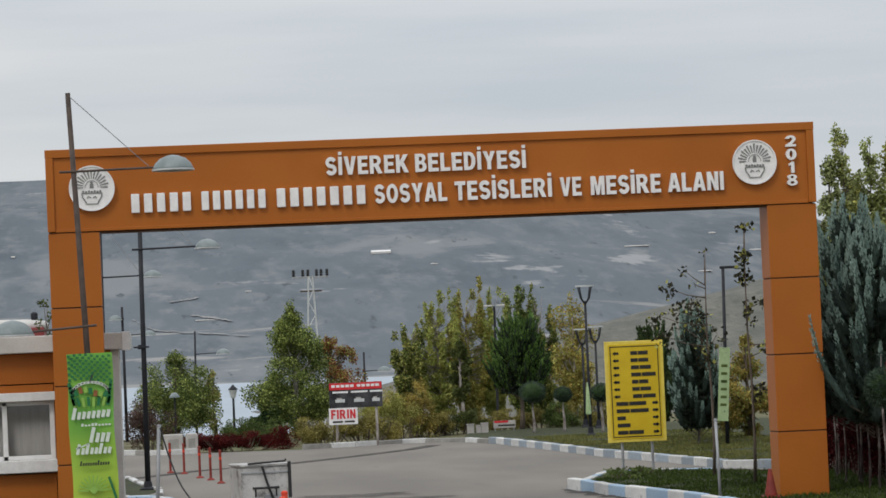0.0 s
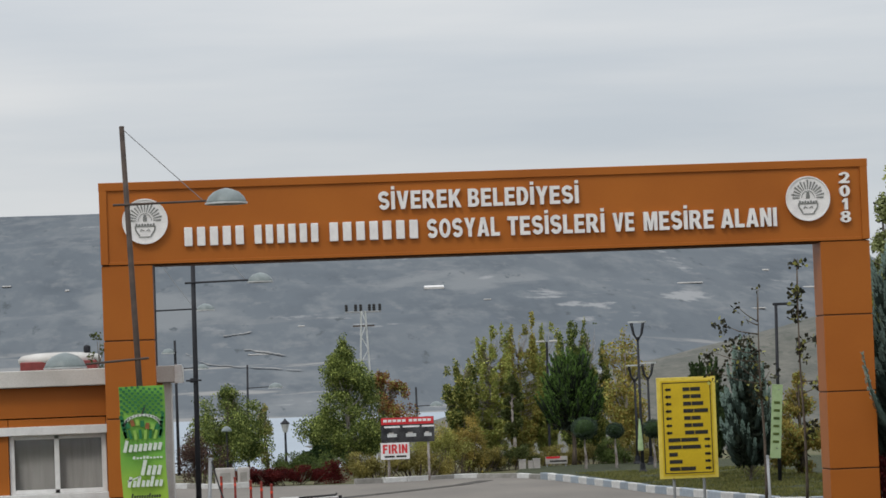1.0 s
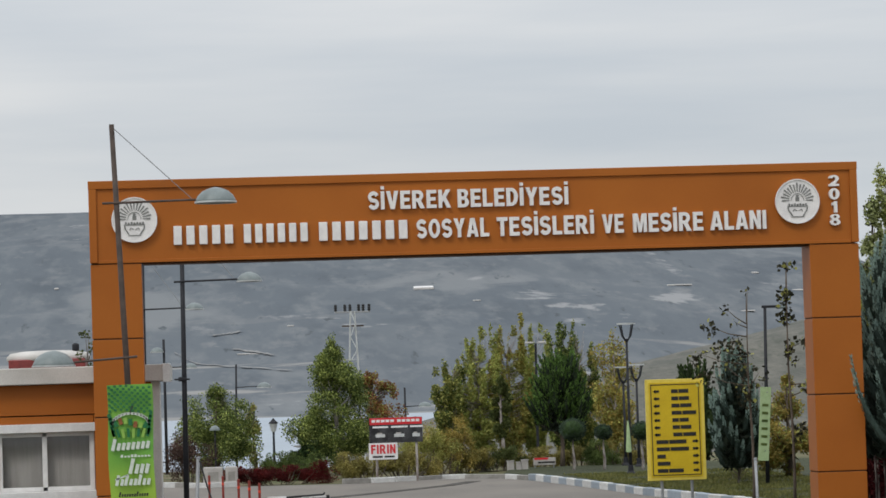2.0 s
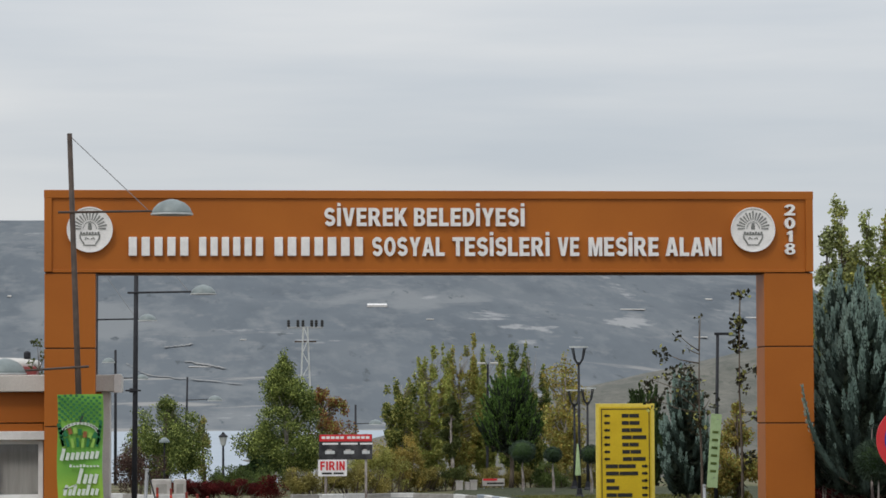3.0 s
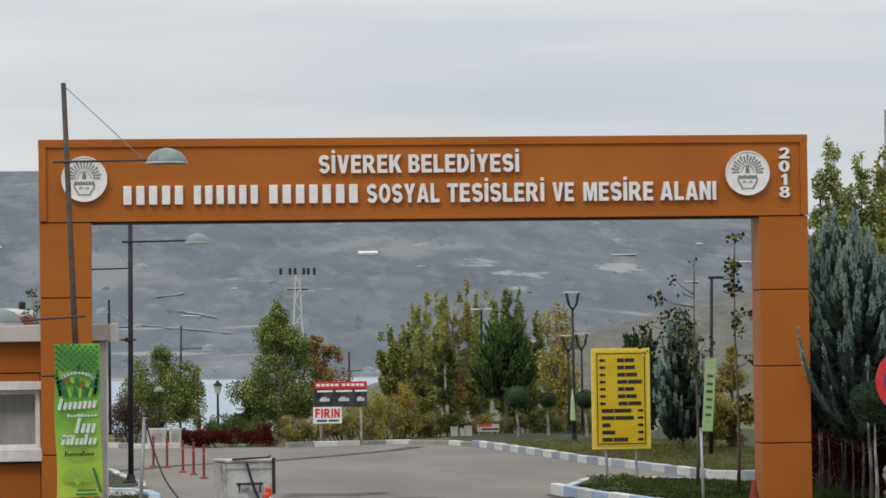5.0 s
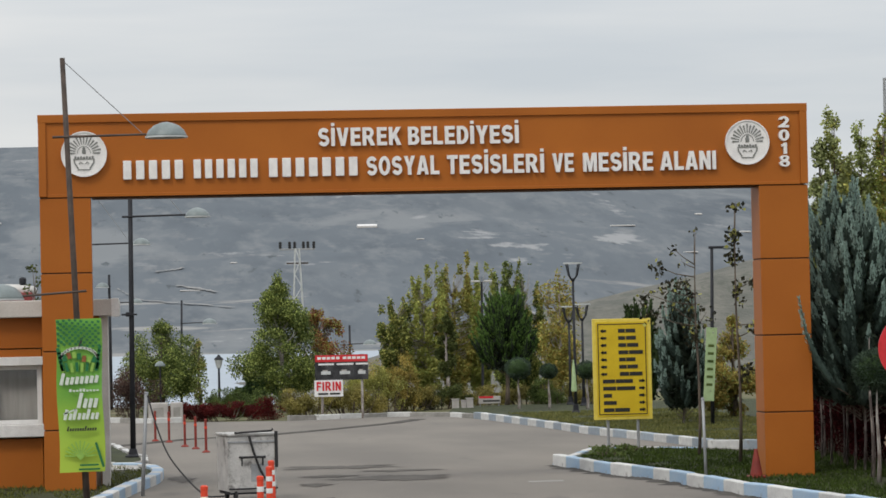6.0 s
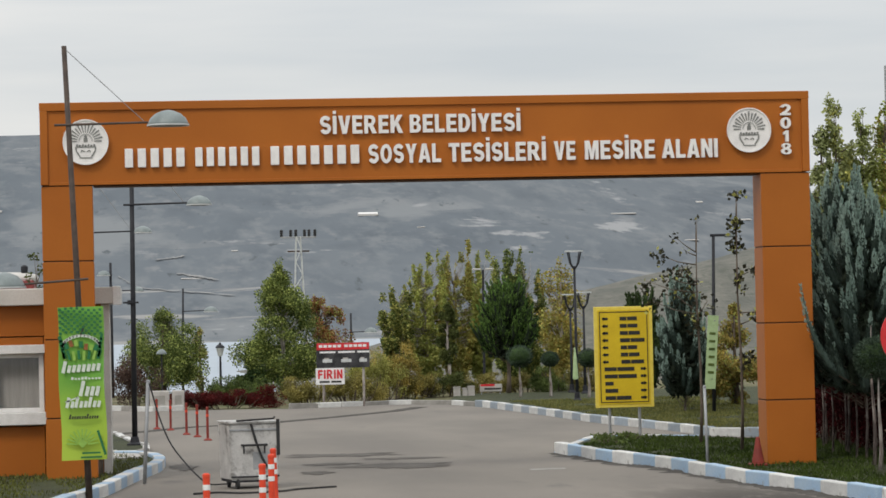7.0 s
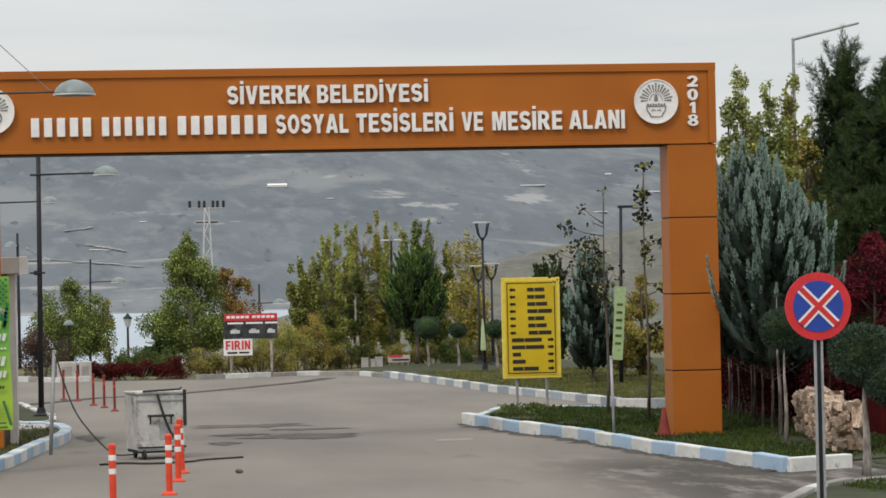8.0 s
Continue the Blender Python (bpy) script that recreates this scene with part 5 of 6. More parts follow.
for (xa, ya), (xb, yb) in zip(SEAM, SEAM[1:]):
    dl = math.hypot(xb - xa, yb - ya)
    part("seam", boxed((0, 0, 0), (dl, 0.42, 0.012)), "asphalt_dark", strip).matrix_local = pose((xa + xb) / 2, (ya + yb) / 2, 0.003, 0, 0, math.degrees(math.atan2(yb - ya, xb - xa)))


def grey_post(loc, h, lean, label, r=0.028):
    p = thing("steel_post", loc, label, "post")
    part("tube", tubed([(0, 0, -0.05), (lean * h, 0, h)], r, 8), "steel_grey", p, smooth=True)
    part("cap", lathe(bmesh.new(), [(r * 1.15, h - 0.02), (r * 1.15, h + 0.01), (r * 0.5, h + 0.02)], 8, Matrix.Translation((lean * h, 0, 0))), "steel_grey", p)
    return p


grey_post((0.04, 49.15, 0.0), 1.62, 0.055, "leaning grey steel post by the kerb", 0.03)
grey_post((8.74, 47.6, 0.0), 1.35, -0.02, "leaning grey steel post in front of the island kerb", 0.023)

for i, c in enumerate(((3.72, 57.2, 1.25, 1.0, 1), (4.6, 55.3, 0.9, 0.6, 7), (4.35, 52.7, 1.15, 0.95, 2), (3.3, 53.8, 0.6, 0.5, 6), (2.9, 51.0, 0.35, 0.6, 5), (0.75, 54.2, 0.3, 1.6, 10))):
    blotch("asphalt_patch", *c, z=0.007 + 0.0006 * i)
# crumbled asphalt banked against the island kerb
bm = bmesh.new()
prev = None
for (x0, y0), (x1, y1) in zip(ISLAND[:9], ISLAND[1:9]):
    seg = math.hypot(x1 - x0, y1 - y0)
    nx, ny = -(y1 - y0) / seg, (x1 - x0) / seg
    if nx > 0:
        nx, ny = -nx, -ny
    for k in range(int(seg / 0.08)):
        s = k * 0.08 / seg
        x, y = x0 + (x1 - x0) * s, y0 + (y1 - y0) * s
        hgt = max(0.005, 0.022 + 0.055 * noise.noise(Vector((x * 0.9, y * 0.9, 1))) + 0.022 * noise.noise(Vector((x * 9, y * 9, 5))))
        wid = max(0.06, 0.18 + 0.28 * noise.noise(Vector((x * 2.3, y * 2.3, 8))))
        row = [bm.verts.new((x + nx * d, y + ny * d, z)) for d, z in ((-0.06, hgt), (0.05, hgt), (0.05 + wid * 0.4, hgt * 0.4), (0.08 + wid, 0.0018))]
        if prev:
            for a_, b_, c_, d_ in zip(prev, prev[1:], row[1:], row):
                bm.faces.new((a_, b_, c_, d_))
        prev = row
blotch("bare_soil", 11.35, 40.0, 1.15, 1.9, 21, mat="lawn", z=0.006, label="dark bare soil at the end of the kerb")
tagged(finish("asphalt_edge", bm, "asphalt_dark", smooth=True), "crumbled dark asphalt banked against the kerb foot", "asphalt edge", kind="structure")
rock = thing("pebble", (2.62, 42.95, 0.0), "small brown stone lying on the road", "stone")
bm = bmesh.new()
bmesh.ops.create_icosphere(bm, subdivisions=2, radius=0.045, matrix=Matrix.Translation((0, 0, 0.03)) @ Matrix.Diagonal((1.3, 1, 0.75, 1)))
for v in bm.verts:
    v.co += Vector((0.01, 0.01, 0.006)) * noise.noise(v.co * 40)
part("body", bm, "bark", rock)

# ---- small things behind the road's end ----
for x, w in ((0.545, 0.55), (1.06, 0.34)):
    blk = thing("concrete_block", (x, 87.2, -0.03), "pale precast concrete block beside the hedge", "concrete block", "concrete blocks")
    part("body", boxed((0, 0, 0.29), (w, 0.4, 0.60), bevel=0.03), "concrete", blk)
    part("recess", boxed((0, -0.20, 0.33), (w * 0.55, 0.012, 0.25)), "kerb_bare", blk)
lant = thing("lantern_lamp", (2.46, 95.0, -0.1), "small dark lantern post lamp before the lake", "park lamp", "park lamps")
part("pole", tubed([(0, 0, 0), (0, 0, 1.5)], [0.045, 0.032], 8), "pole_dark", lant)
part("lantern", lathe(bmesh.new(), [(0.05, 1.48), (0.075, 1.52), (0.12, 1.72), (0.12, 1.74), (0.08, 1.74)], 8), "shade_rim", lant, "pale glass lantern body")
part("roof", lathe(bmesh.new(), [(0.145, 1.74), (0.14, 1.77), (0.05, 1.85), (0.02, 1.90)], 8), "pole_dark", lant)
mush = thing("mushroom_lamp", (0.67, 94.0, -0.05), "small park lamp with a pale mushroom cap", "park lamp", "park lamps")
part("pole", tubed([(0, 0, 0), (0, 0, 1.6)], [0.03, 0.022], 8), "pole_dark", mush)
part("cap", lathe(bmesh.new(), [(0.16, 1.55), (0.15, 1.60), (0.09, 1.67), (0.03, 1.70)], 16), "shade", mush)
twin = thing("street_lamp", (10.76, 97.0, -0.08), "far street lamp with two flat heads among the poplars", "street lamp")
part("pole", tubed([(0, 0, 0), (0.04, 0, 3.95)], [0.045, 0.035], 8), "pole_dark", twin)
for sx in (-1, 1):
    part("head", boxed((0.04 + sx * 0.2, 0, 3.97), (0.26, 0.14, 0.055), bevel=0.02), "plaster", twin)
dome_lamp("street_lamp", (8.86, 130.0, -1.0), 0.0, 3.6, [(2.80, 0.62, 0.1, 0.55)], "far dark street lamp beyond the advert board", stay=False, group="")
notice = thing("notice_panel", (10.4, 92.0, 0.08), "small white and red notice panel under the pine", "sign board")
part("panel", boxed((0, 0, 0.21), (0.66, 0.04, 0.22), bevel=0.006), "concrete", notice)
part("red_strip", boxed((-0.1, -0.024, 0.29), (0.42, 0.008, 0.06)), "red_sign", notice)
part("bar", boxed((0.05, -0.024, 0.18), (0.5, 0.008, 0.05)), "ink", notice)
for sx in (-0.28, 0.28):
    part("leg", boxed((sx, 0.03, 0.10), (0.03, 0.03, 0.24)), "steel_grey", notice)

for x, w, h in ((9.28, 0.20, 0.34), (9.52, 0.14, 0.30), (9.70, 0.20, 0.36)):
    blk = thing("concrete_post", (x, 91.0, 0.0), "short pale concrete post under the poplars", "concrete post", "concrete posts")
    part("body", boxed((0, 0, h / 2), (w, 0.16, h), bevel=0.02), "concrete", blk)
    part("cap", boxed((0, 0, h + 0.015), (w * 1.1, 0.18, 0.03), bevel=0.008), "concrete", blk)

# ---- plants ----
RNG = np.random.default_rng(11)


def unit(a):
    return a / np.maximum(np.linalg.norm(a, axis=1, keepdims=True), 1e-9)


def blades(name, pts, axis, length, width, mat, parent, taper=0.35, vary=0.4):
    """Many small kite-shaped leaves: one mesh, each leaf an island. axis: long direction of each leaf."""
    n = len(pts)
    axis = unit(axis)
    side = unit(np.cross(axis, RNG.normal(size=(n, 3))))
    k = 1 + vary * RNG.uniform(-1, 1, (n, 1))
    ln, wd = length * k, width * k
    a = pts
    b = pts + axis * ln * 0.45 + side * wd * 0.5
    c = pts + axis * ln
    d = pts + axis * ln * 0.45 - side * wd * 0.5
    v = np.stack([a, b, c, d], 1).reshape(-1, 3)
    f = np.arange(4 * n).reshape(-1, 4)
    me = bpy.data.meshes.new(name)
    me.from_pydata(v.tolist(), [], f.tolist())
    me.materials.append(M[mat])
    ob = new(name, me)
    ob.parent = parent
    return ob


def in_blobs(blobs, n, gap=1.6, keep=-0.12, shell=0.45, power=0.75):
    """Points in a set of ellipsoids, thinned by noise so that the crown has gaps."""
    vol = np.array([b[3] * b[4] * b[5] for b in blobs]) ** power
    out = []
    pick = RNG.choice(len(blobs), size=n * 2, p=vol / vol.sum())
    d = unit(RNG.normal(size=(n * 2, 3)))
    r = RNG.uniform(0, 1, (n * 2, 1)) ** shell
    for i in range(n * 2):
        b = blobs[pick[i]]
        p = (b[0] + d[i, 0] * r[i, 0] * b[3], b[1] + d[i, 1] * r[i, 0] * b[4], b[2] + d[i, 2] * r[i, 0] * b[5])
        if noise.noise(Vector((p[0] * gap, p[1] * gap, p[2] * gap))) > keep:
            out.append(p)
            if len(out) >= n:
                break
    return np.array(out)


def trunk_mesh(tree, h, r, lean=(0, 0), limbs=(), mat="bark", bend=0.03):
    pts = [(lean[0] * s * h + bend * math.sin(s * 7), lean[1] * s * h + bend * math.cos(s * 5) - bend, s * h) for s in (0, 0.15, 0.35, 0.6, 0.8, 1.0)]
    bm = tubed(pts, [r * 1.35, r * 1.05, r * 0.9, r * 0.65, r * 0.42, r * 0.15], 8)
    for z0, end, rr in limbs:
        s = z0 / h
        st = (lean[0] * z0 + bend * math.sin(s * 7), lean[1] * z0, z0)
        mid = [(a + b) / 2 for a, b in zip(st, end)]
        mid[2] -= 0.06 * abs(end[0] - st[0])
        tube(bm, [st, mid, end], [rr, rr * 0.7, rr * 0.25], 6)
    return part("trunk", bm, mat, tree, smooth=True)


def leafy_tree(name, loc, label, h, blobs, leaf, n, size, trunk_r=0.06, bark="bark", gap=1.6, keep=-0.1, droop=0.0, group="", bare=0.45, second=None, power=0.75):
    tree = thing(name, loc, label, "tree", group)
    limbs = []
    for b in blobs:
        z0 = min(h * 0.85, max(h * bare * 0.6, b[2] - b[5] * 0.9))
        limbs.append((z0, (b[0], b[1], b[2] + b[5] * 0.3), trunk_r * (0.5 if len(blobs) < 50 else 0.22)))
    trunk_mesh(tree, h, trunk_r, limbs=limbs, mat=bark)
    for mat, share in ((leaf, 1.0),) if second is None else ((leaf, 1 - second[1]), (second[0], second[1])):
        pts = in_blobs(blobs, int(n * share), gap, keep, power=power)
        ax = RNG.normal(size=pts.shape) + np.array([0, 0, -droop])
        blades("crown" if mat == leaf else "turning_leaves", pts, ax, size, size * 0.75, mat, tree)
    return tree


def spires(h, count, radius, base, seed, spread=0.5):
    """Tall narrow clumps of a poplar: (x, y, z, rx, ry, rz)."""
    rnd = random.Random(seed)
    out = []
    for i in range(count):
        a = rnd.uniform(0, 6.28)
        d = spread * rnd.uniform(0.25, 1) if i else 0
        top = h * (rnd.uniform(0.72, 1.0) if i else 1.0)
        z0 = base * rnd.uniform(0.8, 1.3)
        for k in range(3):
            s = (k + 0.5) / 3
            z = z0 + (top - z0) * s
            w = radius * (1.1 - 0.75 * s) * rnd.uniform(0.8, 1.2)
            out.append((d * math.cos(a) * (0.35 + 0.75 * s), d * math.sin(a) * (0.35 + 0.75 * s), z, w, w, (top - z0) / 4.2))
    return out


def fountain(h0, h1, wide, count, seed, thick=0.17):
    """Shoots that rise from one foot and fan out: chains of small clumps, the middle ones the tallest."""
    rnd = random.Random(seed)
    out = []
    for i in range(count):
        a = rnd.uniform(0, 6.28)
        d = wide * math.sqrt(rnd.random())
        dx, dy = d * math.cos(a), d * math.sin(a)
        top = h0 + (h1 - h0) * (1 - 0.30 * (d / wide) ** 1.6) * rnd.uniform(0.78, 1.06)
        z, foot = h0 * rnd.uniform(0.8, 1.3), rnd.uniform(0.10, 0.35)
        while z < top:
            u = (z - h0) / (h1 - h0)
            f = foot + (1 - foot) * min(1.0, max(0.0, u) ** 0.7 * 1.15)
            w = thick * (1.25 - 0.85 * max(0.0, u)) * rnd.uniform(0.7, 1.3)
            out.append((dx * f + rnd.uniform(-0.05, 0.05), dy * f, z, w, w, 0.20))
            z += rnd.uniform(0.17, 0.27)
    return out


def puffs(h0, h1, radius, count, seed, peak=0.35):
    """A rounded crown of many unequal clumps between two heights; peak: where it is widest."""
    rnd = random.Random(seed)
    out = []
    for i in range(count):
        s = rnd.random()
        prof = math.sin(math.pi * min(1.0, max(0.02, s)) ** (math.log(0.5) / math.log(peak)))
        r = radius * prof * rnd.uniform(0.3, 0.85)
        a = rnd.uniform(0, 6.28)
        w = radius * rnd.uniform(0.24, 0.44) * (0.42 + 0.58 * prof)
        out.append((r * math.cos(a), r * math.sin(a), h0 + (h1 - h0) * s, w, w, w * rnd.uniform(0.8, 1.4)))
    return out


def plume_tree(name, loc, label, h, base, radius, plumes, mat="needle_blue", trunk_r=0.05, bark="bark", blade=0.06, per=110, group="", width=0.085, length=0.75, dense=28):
    """A feathery cypress: upright tapering plumes of small scaly blades round a slim trunk."""
    tree = thing(name, loc, label, "tree", group)
    trunk_mesh(tree, h * 0.92, trunk_r, mat=bark)
    P, A = [], []
    bm, body = bmesh.new(), bmesh.new()
    for i in range(plumes):
        s = (i + RNG.uniform(0, 1)) / plumes
        z0 = base + (h - base - length * 0.8) * s
        a = i * 2.399 + RNG.uniform(-0.4, 0.4)
        belly = min(1.0, 0.75 + 0.8 * s) * (1.0 - 0.86 * max(0.0, s - 0.15) ** 1.1)
        reach = radius * belly * (RNG.uniform(0.72, 1.0) if i % 4 else RNG.uniform(0.15, 0.6))
        c = np.array([math.cos(a), math.sin(a), 0])
        ln = length * RNG.uniform(0.6, 1.4)
        p0 = np.array([0, 0, z0 - 0.30])
        p1 = c * reach * 0.85 + [0, 0, z0]
        p2 = c * (reach * 1.08 + ln * RNG.uniform(0.02, 0.34)) + [0, 0, z0 + ln]
        tube(bm, [p0, p1], [0.014, 0.010], 4, caps=False)
        sway = RNG.normal(size=(5, 3)) * 0.02
        line = [p1 + (p2 - p1) * u + sway[j] for j, u in enumerate((-0.1, 0.12, 0.42, 0.74, 1.0))]
        wd = width * (ln / length) * RNG.uniform(0.75, 1.15)
        tube(body, line, [wd * 0.35, wd * 0.80, wd * 0.72, wd * 0.40, 0.006], 7)
        t = RNG.uniform(0, 1, per)
        k = t[:, None]
        q = p1 + (p2 - p1) * (k * 1.15 - 0.12)
        wide = wd * (np.interp(t, [0, 0.2, 0.45, 0.75, 1.0], [0.5, 1.0, 0.9, 0.52, 0.05])[:, None] + 0.04)
        q = q + unit(RNG.normal(size=(per, 3))) * wide * RNG.uniform(0.75, 1.15, (per, 1))
        P.append(q)
        A.append((p2 - p1)[None] / np.linalg.norm(p2 - p1) + RNG.normal(size=(per, 3)) * 0.30)
    part("limb", bm, "bark", tree)
    # green conifers get near-black plume bodies as painted shade
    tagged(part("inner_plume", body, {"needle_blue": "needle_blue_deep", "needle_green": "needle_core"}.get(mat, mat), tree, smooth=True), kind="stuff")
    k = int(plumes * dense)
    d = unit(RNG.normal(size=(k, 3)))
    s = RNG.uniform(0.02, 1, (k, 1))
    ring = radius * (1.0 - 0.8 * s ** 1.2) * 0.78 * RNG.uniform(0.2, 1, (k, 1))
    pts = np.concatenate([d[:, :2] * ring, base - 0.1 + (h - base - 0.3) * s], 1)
    # dark blades fill the inside so gaps look shaded
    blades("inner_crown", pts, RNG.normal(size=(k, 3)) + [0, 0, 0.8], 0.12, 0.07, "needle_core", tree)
    blades("crown", np.concatenate(P), np.concatenate(A), blade, blade * 0.42, mat, tree)
    return tree


def cypress_tree(loc, label, h, base, radius, plumes, strays=(), group="cypress row", dimming=1.3):
    """A blue cypress: a dark heart hidden by upright pointed plumes that stand like shingles over its whole outside."""
    tree = thing("cypress", loc, label, "tree", group)
    trunk_mesh(tree, h * 0.9, 0.020, mat="bark_streaked")

    def girth(s):
        return radius * min(1.0, 0.66 + 1.5 * s) * max(0.0, 1 - s) ** 0.62 * 1.12
    # solid near-black heart, added to paint shade behind the plumes
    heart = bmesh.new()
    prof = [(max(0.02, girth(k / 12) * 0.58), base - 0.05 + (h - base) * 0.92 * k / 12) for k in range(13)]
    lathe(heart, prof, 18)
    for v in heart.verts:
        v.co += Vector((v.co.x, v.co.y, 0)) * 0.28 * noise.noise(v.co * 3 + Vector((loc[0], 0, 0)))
    part("inner_crown", heart, "needle_core", tree, "dark inner form painting the shade between the plumes")
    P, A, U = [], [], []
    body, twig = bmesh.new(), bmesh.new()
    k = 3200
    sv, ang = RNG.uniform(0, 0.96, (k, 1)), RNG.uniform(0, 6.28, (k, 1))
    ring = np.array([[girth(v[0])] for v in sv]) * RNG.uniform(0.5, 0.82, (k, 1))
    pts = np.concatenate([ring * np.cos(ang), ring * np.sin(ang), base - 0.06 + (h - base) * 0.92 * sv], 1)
    # dark blades round the heart carry the same painted shade
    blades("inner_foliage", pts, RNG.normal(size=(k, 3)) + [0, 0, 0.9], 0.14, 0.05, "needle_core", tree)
    lines = []
    for i in range(plumes):
        s = ((i + RNG.uniform(0, 1)) / plumes) ** 1.1
        a = i * 2.399 + RNG.uniform(-0.35, 0.35)
        c = np.array([math.cos(a), math.sin(a), 0])
        ln = RNG.uniform(0.42, 1.0) * (1 - 0.2 * s)
        g = girth(s) * RNG.uniform(0.84, 1.10)
        p1 = c * g * 0.74 + [0, 0, base + (h - base) * s * 0.90 - 0.08]
        p2 = c * (g * 1.0 + RNG.uniform(0.08, 0.34) * ln) + [0, 0, p1[2] + ln]
        # low plumes take more of the dimmed colour, painting shade under the crown
        lines.append((p1, p2, c * 0.07, RNG.uniform(0.060, 0.100) * (0.7 + 0.4 * ln), max(0.0, 0.45 - s) * dimming))
    for st, en, wd in strays:
        lines.append((np.array(st), np.array(en), np.array([-0.10, 0, -0.10]), wd, 0.1))
    for p1, p2, swell, wd, dimmed in lines:
        us = np.array([0.0, 0.14, 0.38, 0.68, 1.0])
        line = [p1 + (p2 - p1) * u + swell * math.sin(math.pi * u) for u in us]
        tube(body, line, [wd * 0.4, wd * 0.72, wd * 0.66, wd * 0.36, 0.004], 6)
        tube(twig, [(p1[0] * 0.1, p1[1] * 0.1, p1[2] - 0.25), p1], [0.014, 0.008], 4, caps=False)
        per = int(120 + 2000 * wd)
        u = RNG.uniform(0, 1, (per, 1))
        q = p1 + (p2 - p1) * u + swell * np.sin(math.pi * u)
        U.append(u[:, 0] - dimmed)
        out = unit(RNG.normal(size=(per, 3)) * [1, 1, 0.35])
        girths = wd * np.interp(u[:, 0], [0, 0.15, 0.4, 0.7, 1.0], [0.55, 1.0, 0.92, 0.5, 0.06])[:, None]
        P.append(q + out * girths * RNG.uniform(0.7, 1.05, (per, 1)))
        A.append(unit((p2 - p1)[None]) + out * 0.24 + RNG.normal(size=(per, 3)) * 0.10)
    part("limb", twig, "bark", tree)
    # plume bodies darker than their blades, as painted shade
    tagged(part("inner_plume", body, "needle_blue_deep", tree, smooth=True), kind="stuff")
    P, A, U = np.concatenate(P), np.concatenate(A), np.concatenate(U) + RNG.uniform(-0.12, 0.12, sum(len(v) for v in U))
    # plume feet dimmed and tips bright: light and shade put into the colours
    blades("crown", P[U < 0.48], A[U < 0.48], 0.06, 0.022, "needle_blue_dim", tree)
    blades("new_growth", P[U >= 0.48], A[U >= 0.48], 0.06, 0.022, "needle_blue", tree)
    return tree


def pine_tree(name, loc, label, h, base, radius, branches, mat="needle_pine", trunk_r=0.09, needle=0.13, tufts=5, per=70, group="", bark="bark", up=0.45, shape=0.8, candle=0.34, heart=0):
    """A pine: whorled branches that end in upturned brushes of needles."""
    tree = thing(name, loc, label, "tree", group)
    trunk_mesh(tree, h * 0.97, trunk_r, mat=bark)
    P, A = [], []
    bm = bmesh.new()
    for i in range(branches):
        s = (i + RNG.uniform(0, 1)) / branches
        z0 = base + (h - base - candle) * s
        a = i * 2.399 + RNG.uniform(-0.3, 0.3)
        reach = radius * max(0.05, (1 - s) ** shape) * RNG.uniform(0.65, 1.08) * min(1.0, 0.6 + 2.2 * s)
        c = np.array([math.cos(a), math.sin(a), 0])
        p0 = np.array([0, 0, z0 - 0.1])
        p1 = c * reach + [0, 0, z0 + reach * up * 0.4]
        tube(bm, [p0, (p0 + p1) / 2, p1], [0.022, 0.014, 0.008], 4, caps=False)
        for k in range(tufts):
            t = 1.0 - 0.75 * k / tufts * RNG.uniform(0.8, 1.2)
            q = p0 + (p1 - p0) * t + RNG.normal(size=3) * 0.10 * reach * (k > 0)
            tip = unit((c * 0.35 + [0, 0, 1] + RNG.normal(size=3) * 0.28)[None])[0]
            ln = candle * RNG.uniform(0.6, 1.15)
            u = RNG.uniform(0, 1, (per, 1))
            P.append(q + tip * u * ln + RNG.normal(size=(per, 3)) * 0.012)
            A.append(tip[None] * 0.9 + unit(RNG.normal(size=(per, 3))) * 0.9)
    part("limb", bm, "bark", tree)
    k = heart
    if k:
        sv = RNG.uniform(0.0, 0.82, (k, 1))
        ring = radius * (1 - sv) ** shape * np.minimum(1.0, 0.6 + 2.2 * sv) * 0.80 * np.sqrt(RNG.uniform(0, 1, (k, 1)))
        ang = RNG.uniform(0, 6.28, (k, 1))
        pts = np.concatenate([ring * np.cos(ang), ring * np.sin(ang), base + (h - base) * sv], 1)
        # near-black blades inside the pine paint its inner shade
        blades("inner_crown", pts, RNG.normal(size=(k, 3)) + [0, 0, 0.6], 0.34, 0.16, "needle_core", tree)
    blades("crown", np.concatenate(P), np.concatenate(A), needle, needle * 0.05 + 0.005, mat, tree)
    return tree


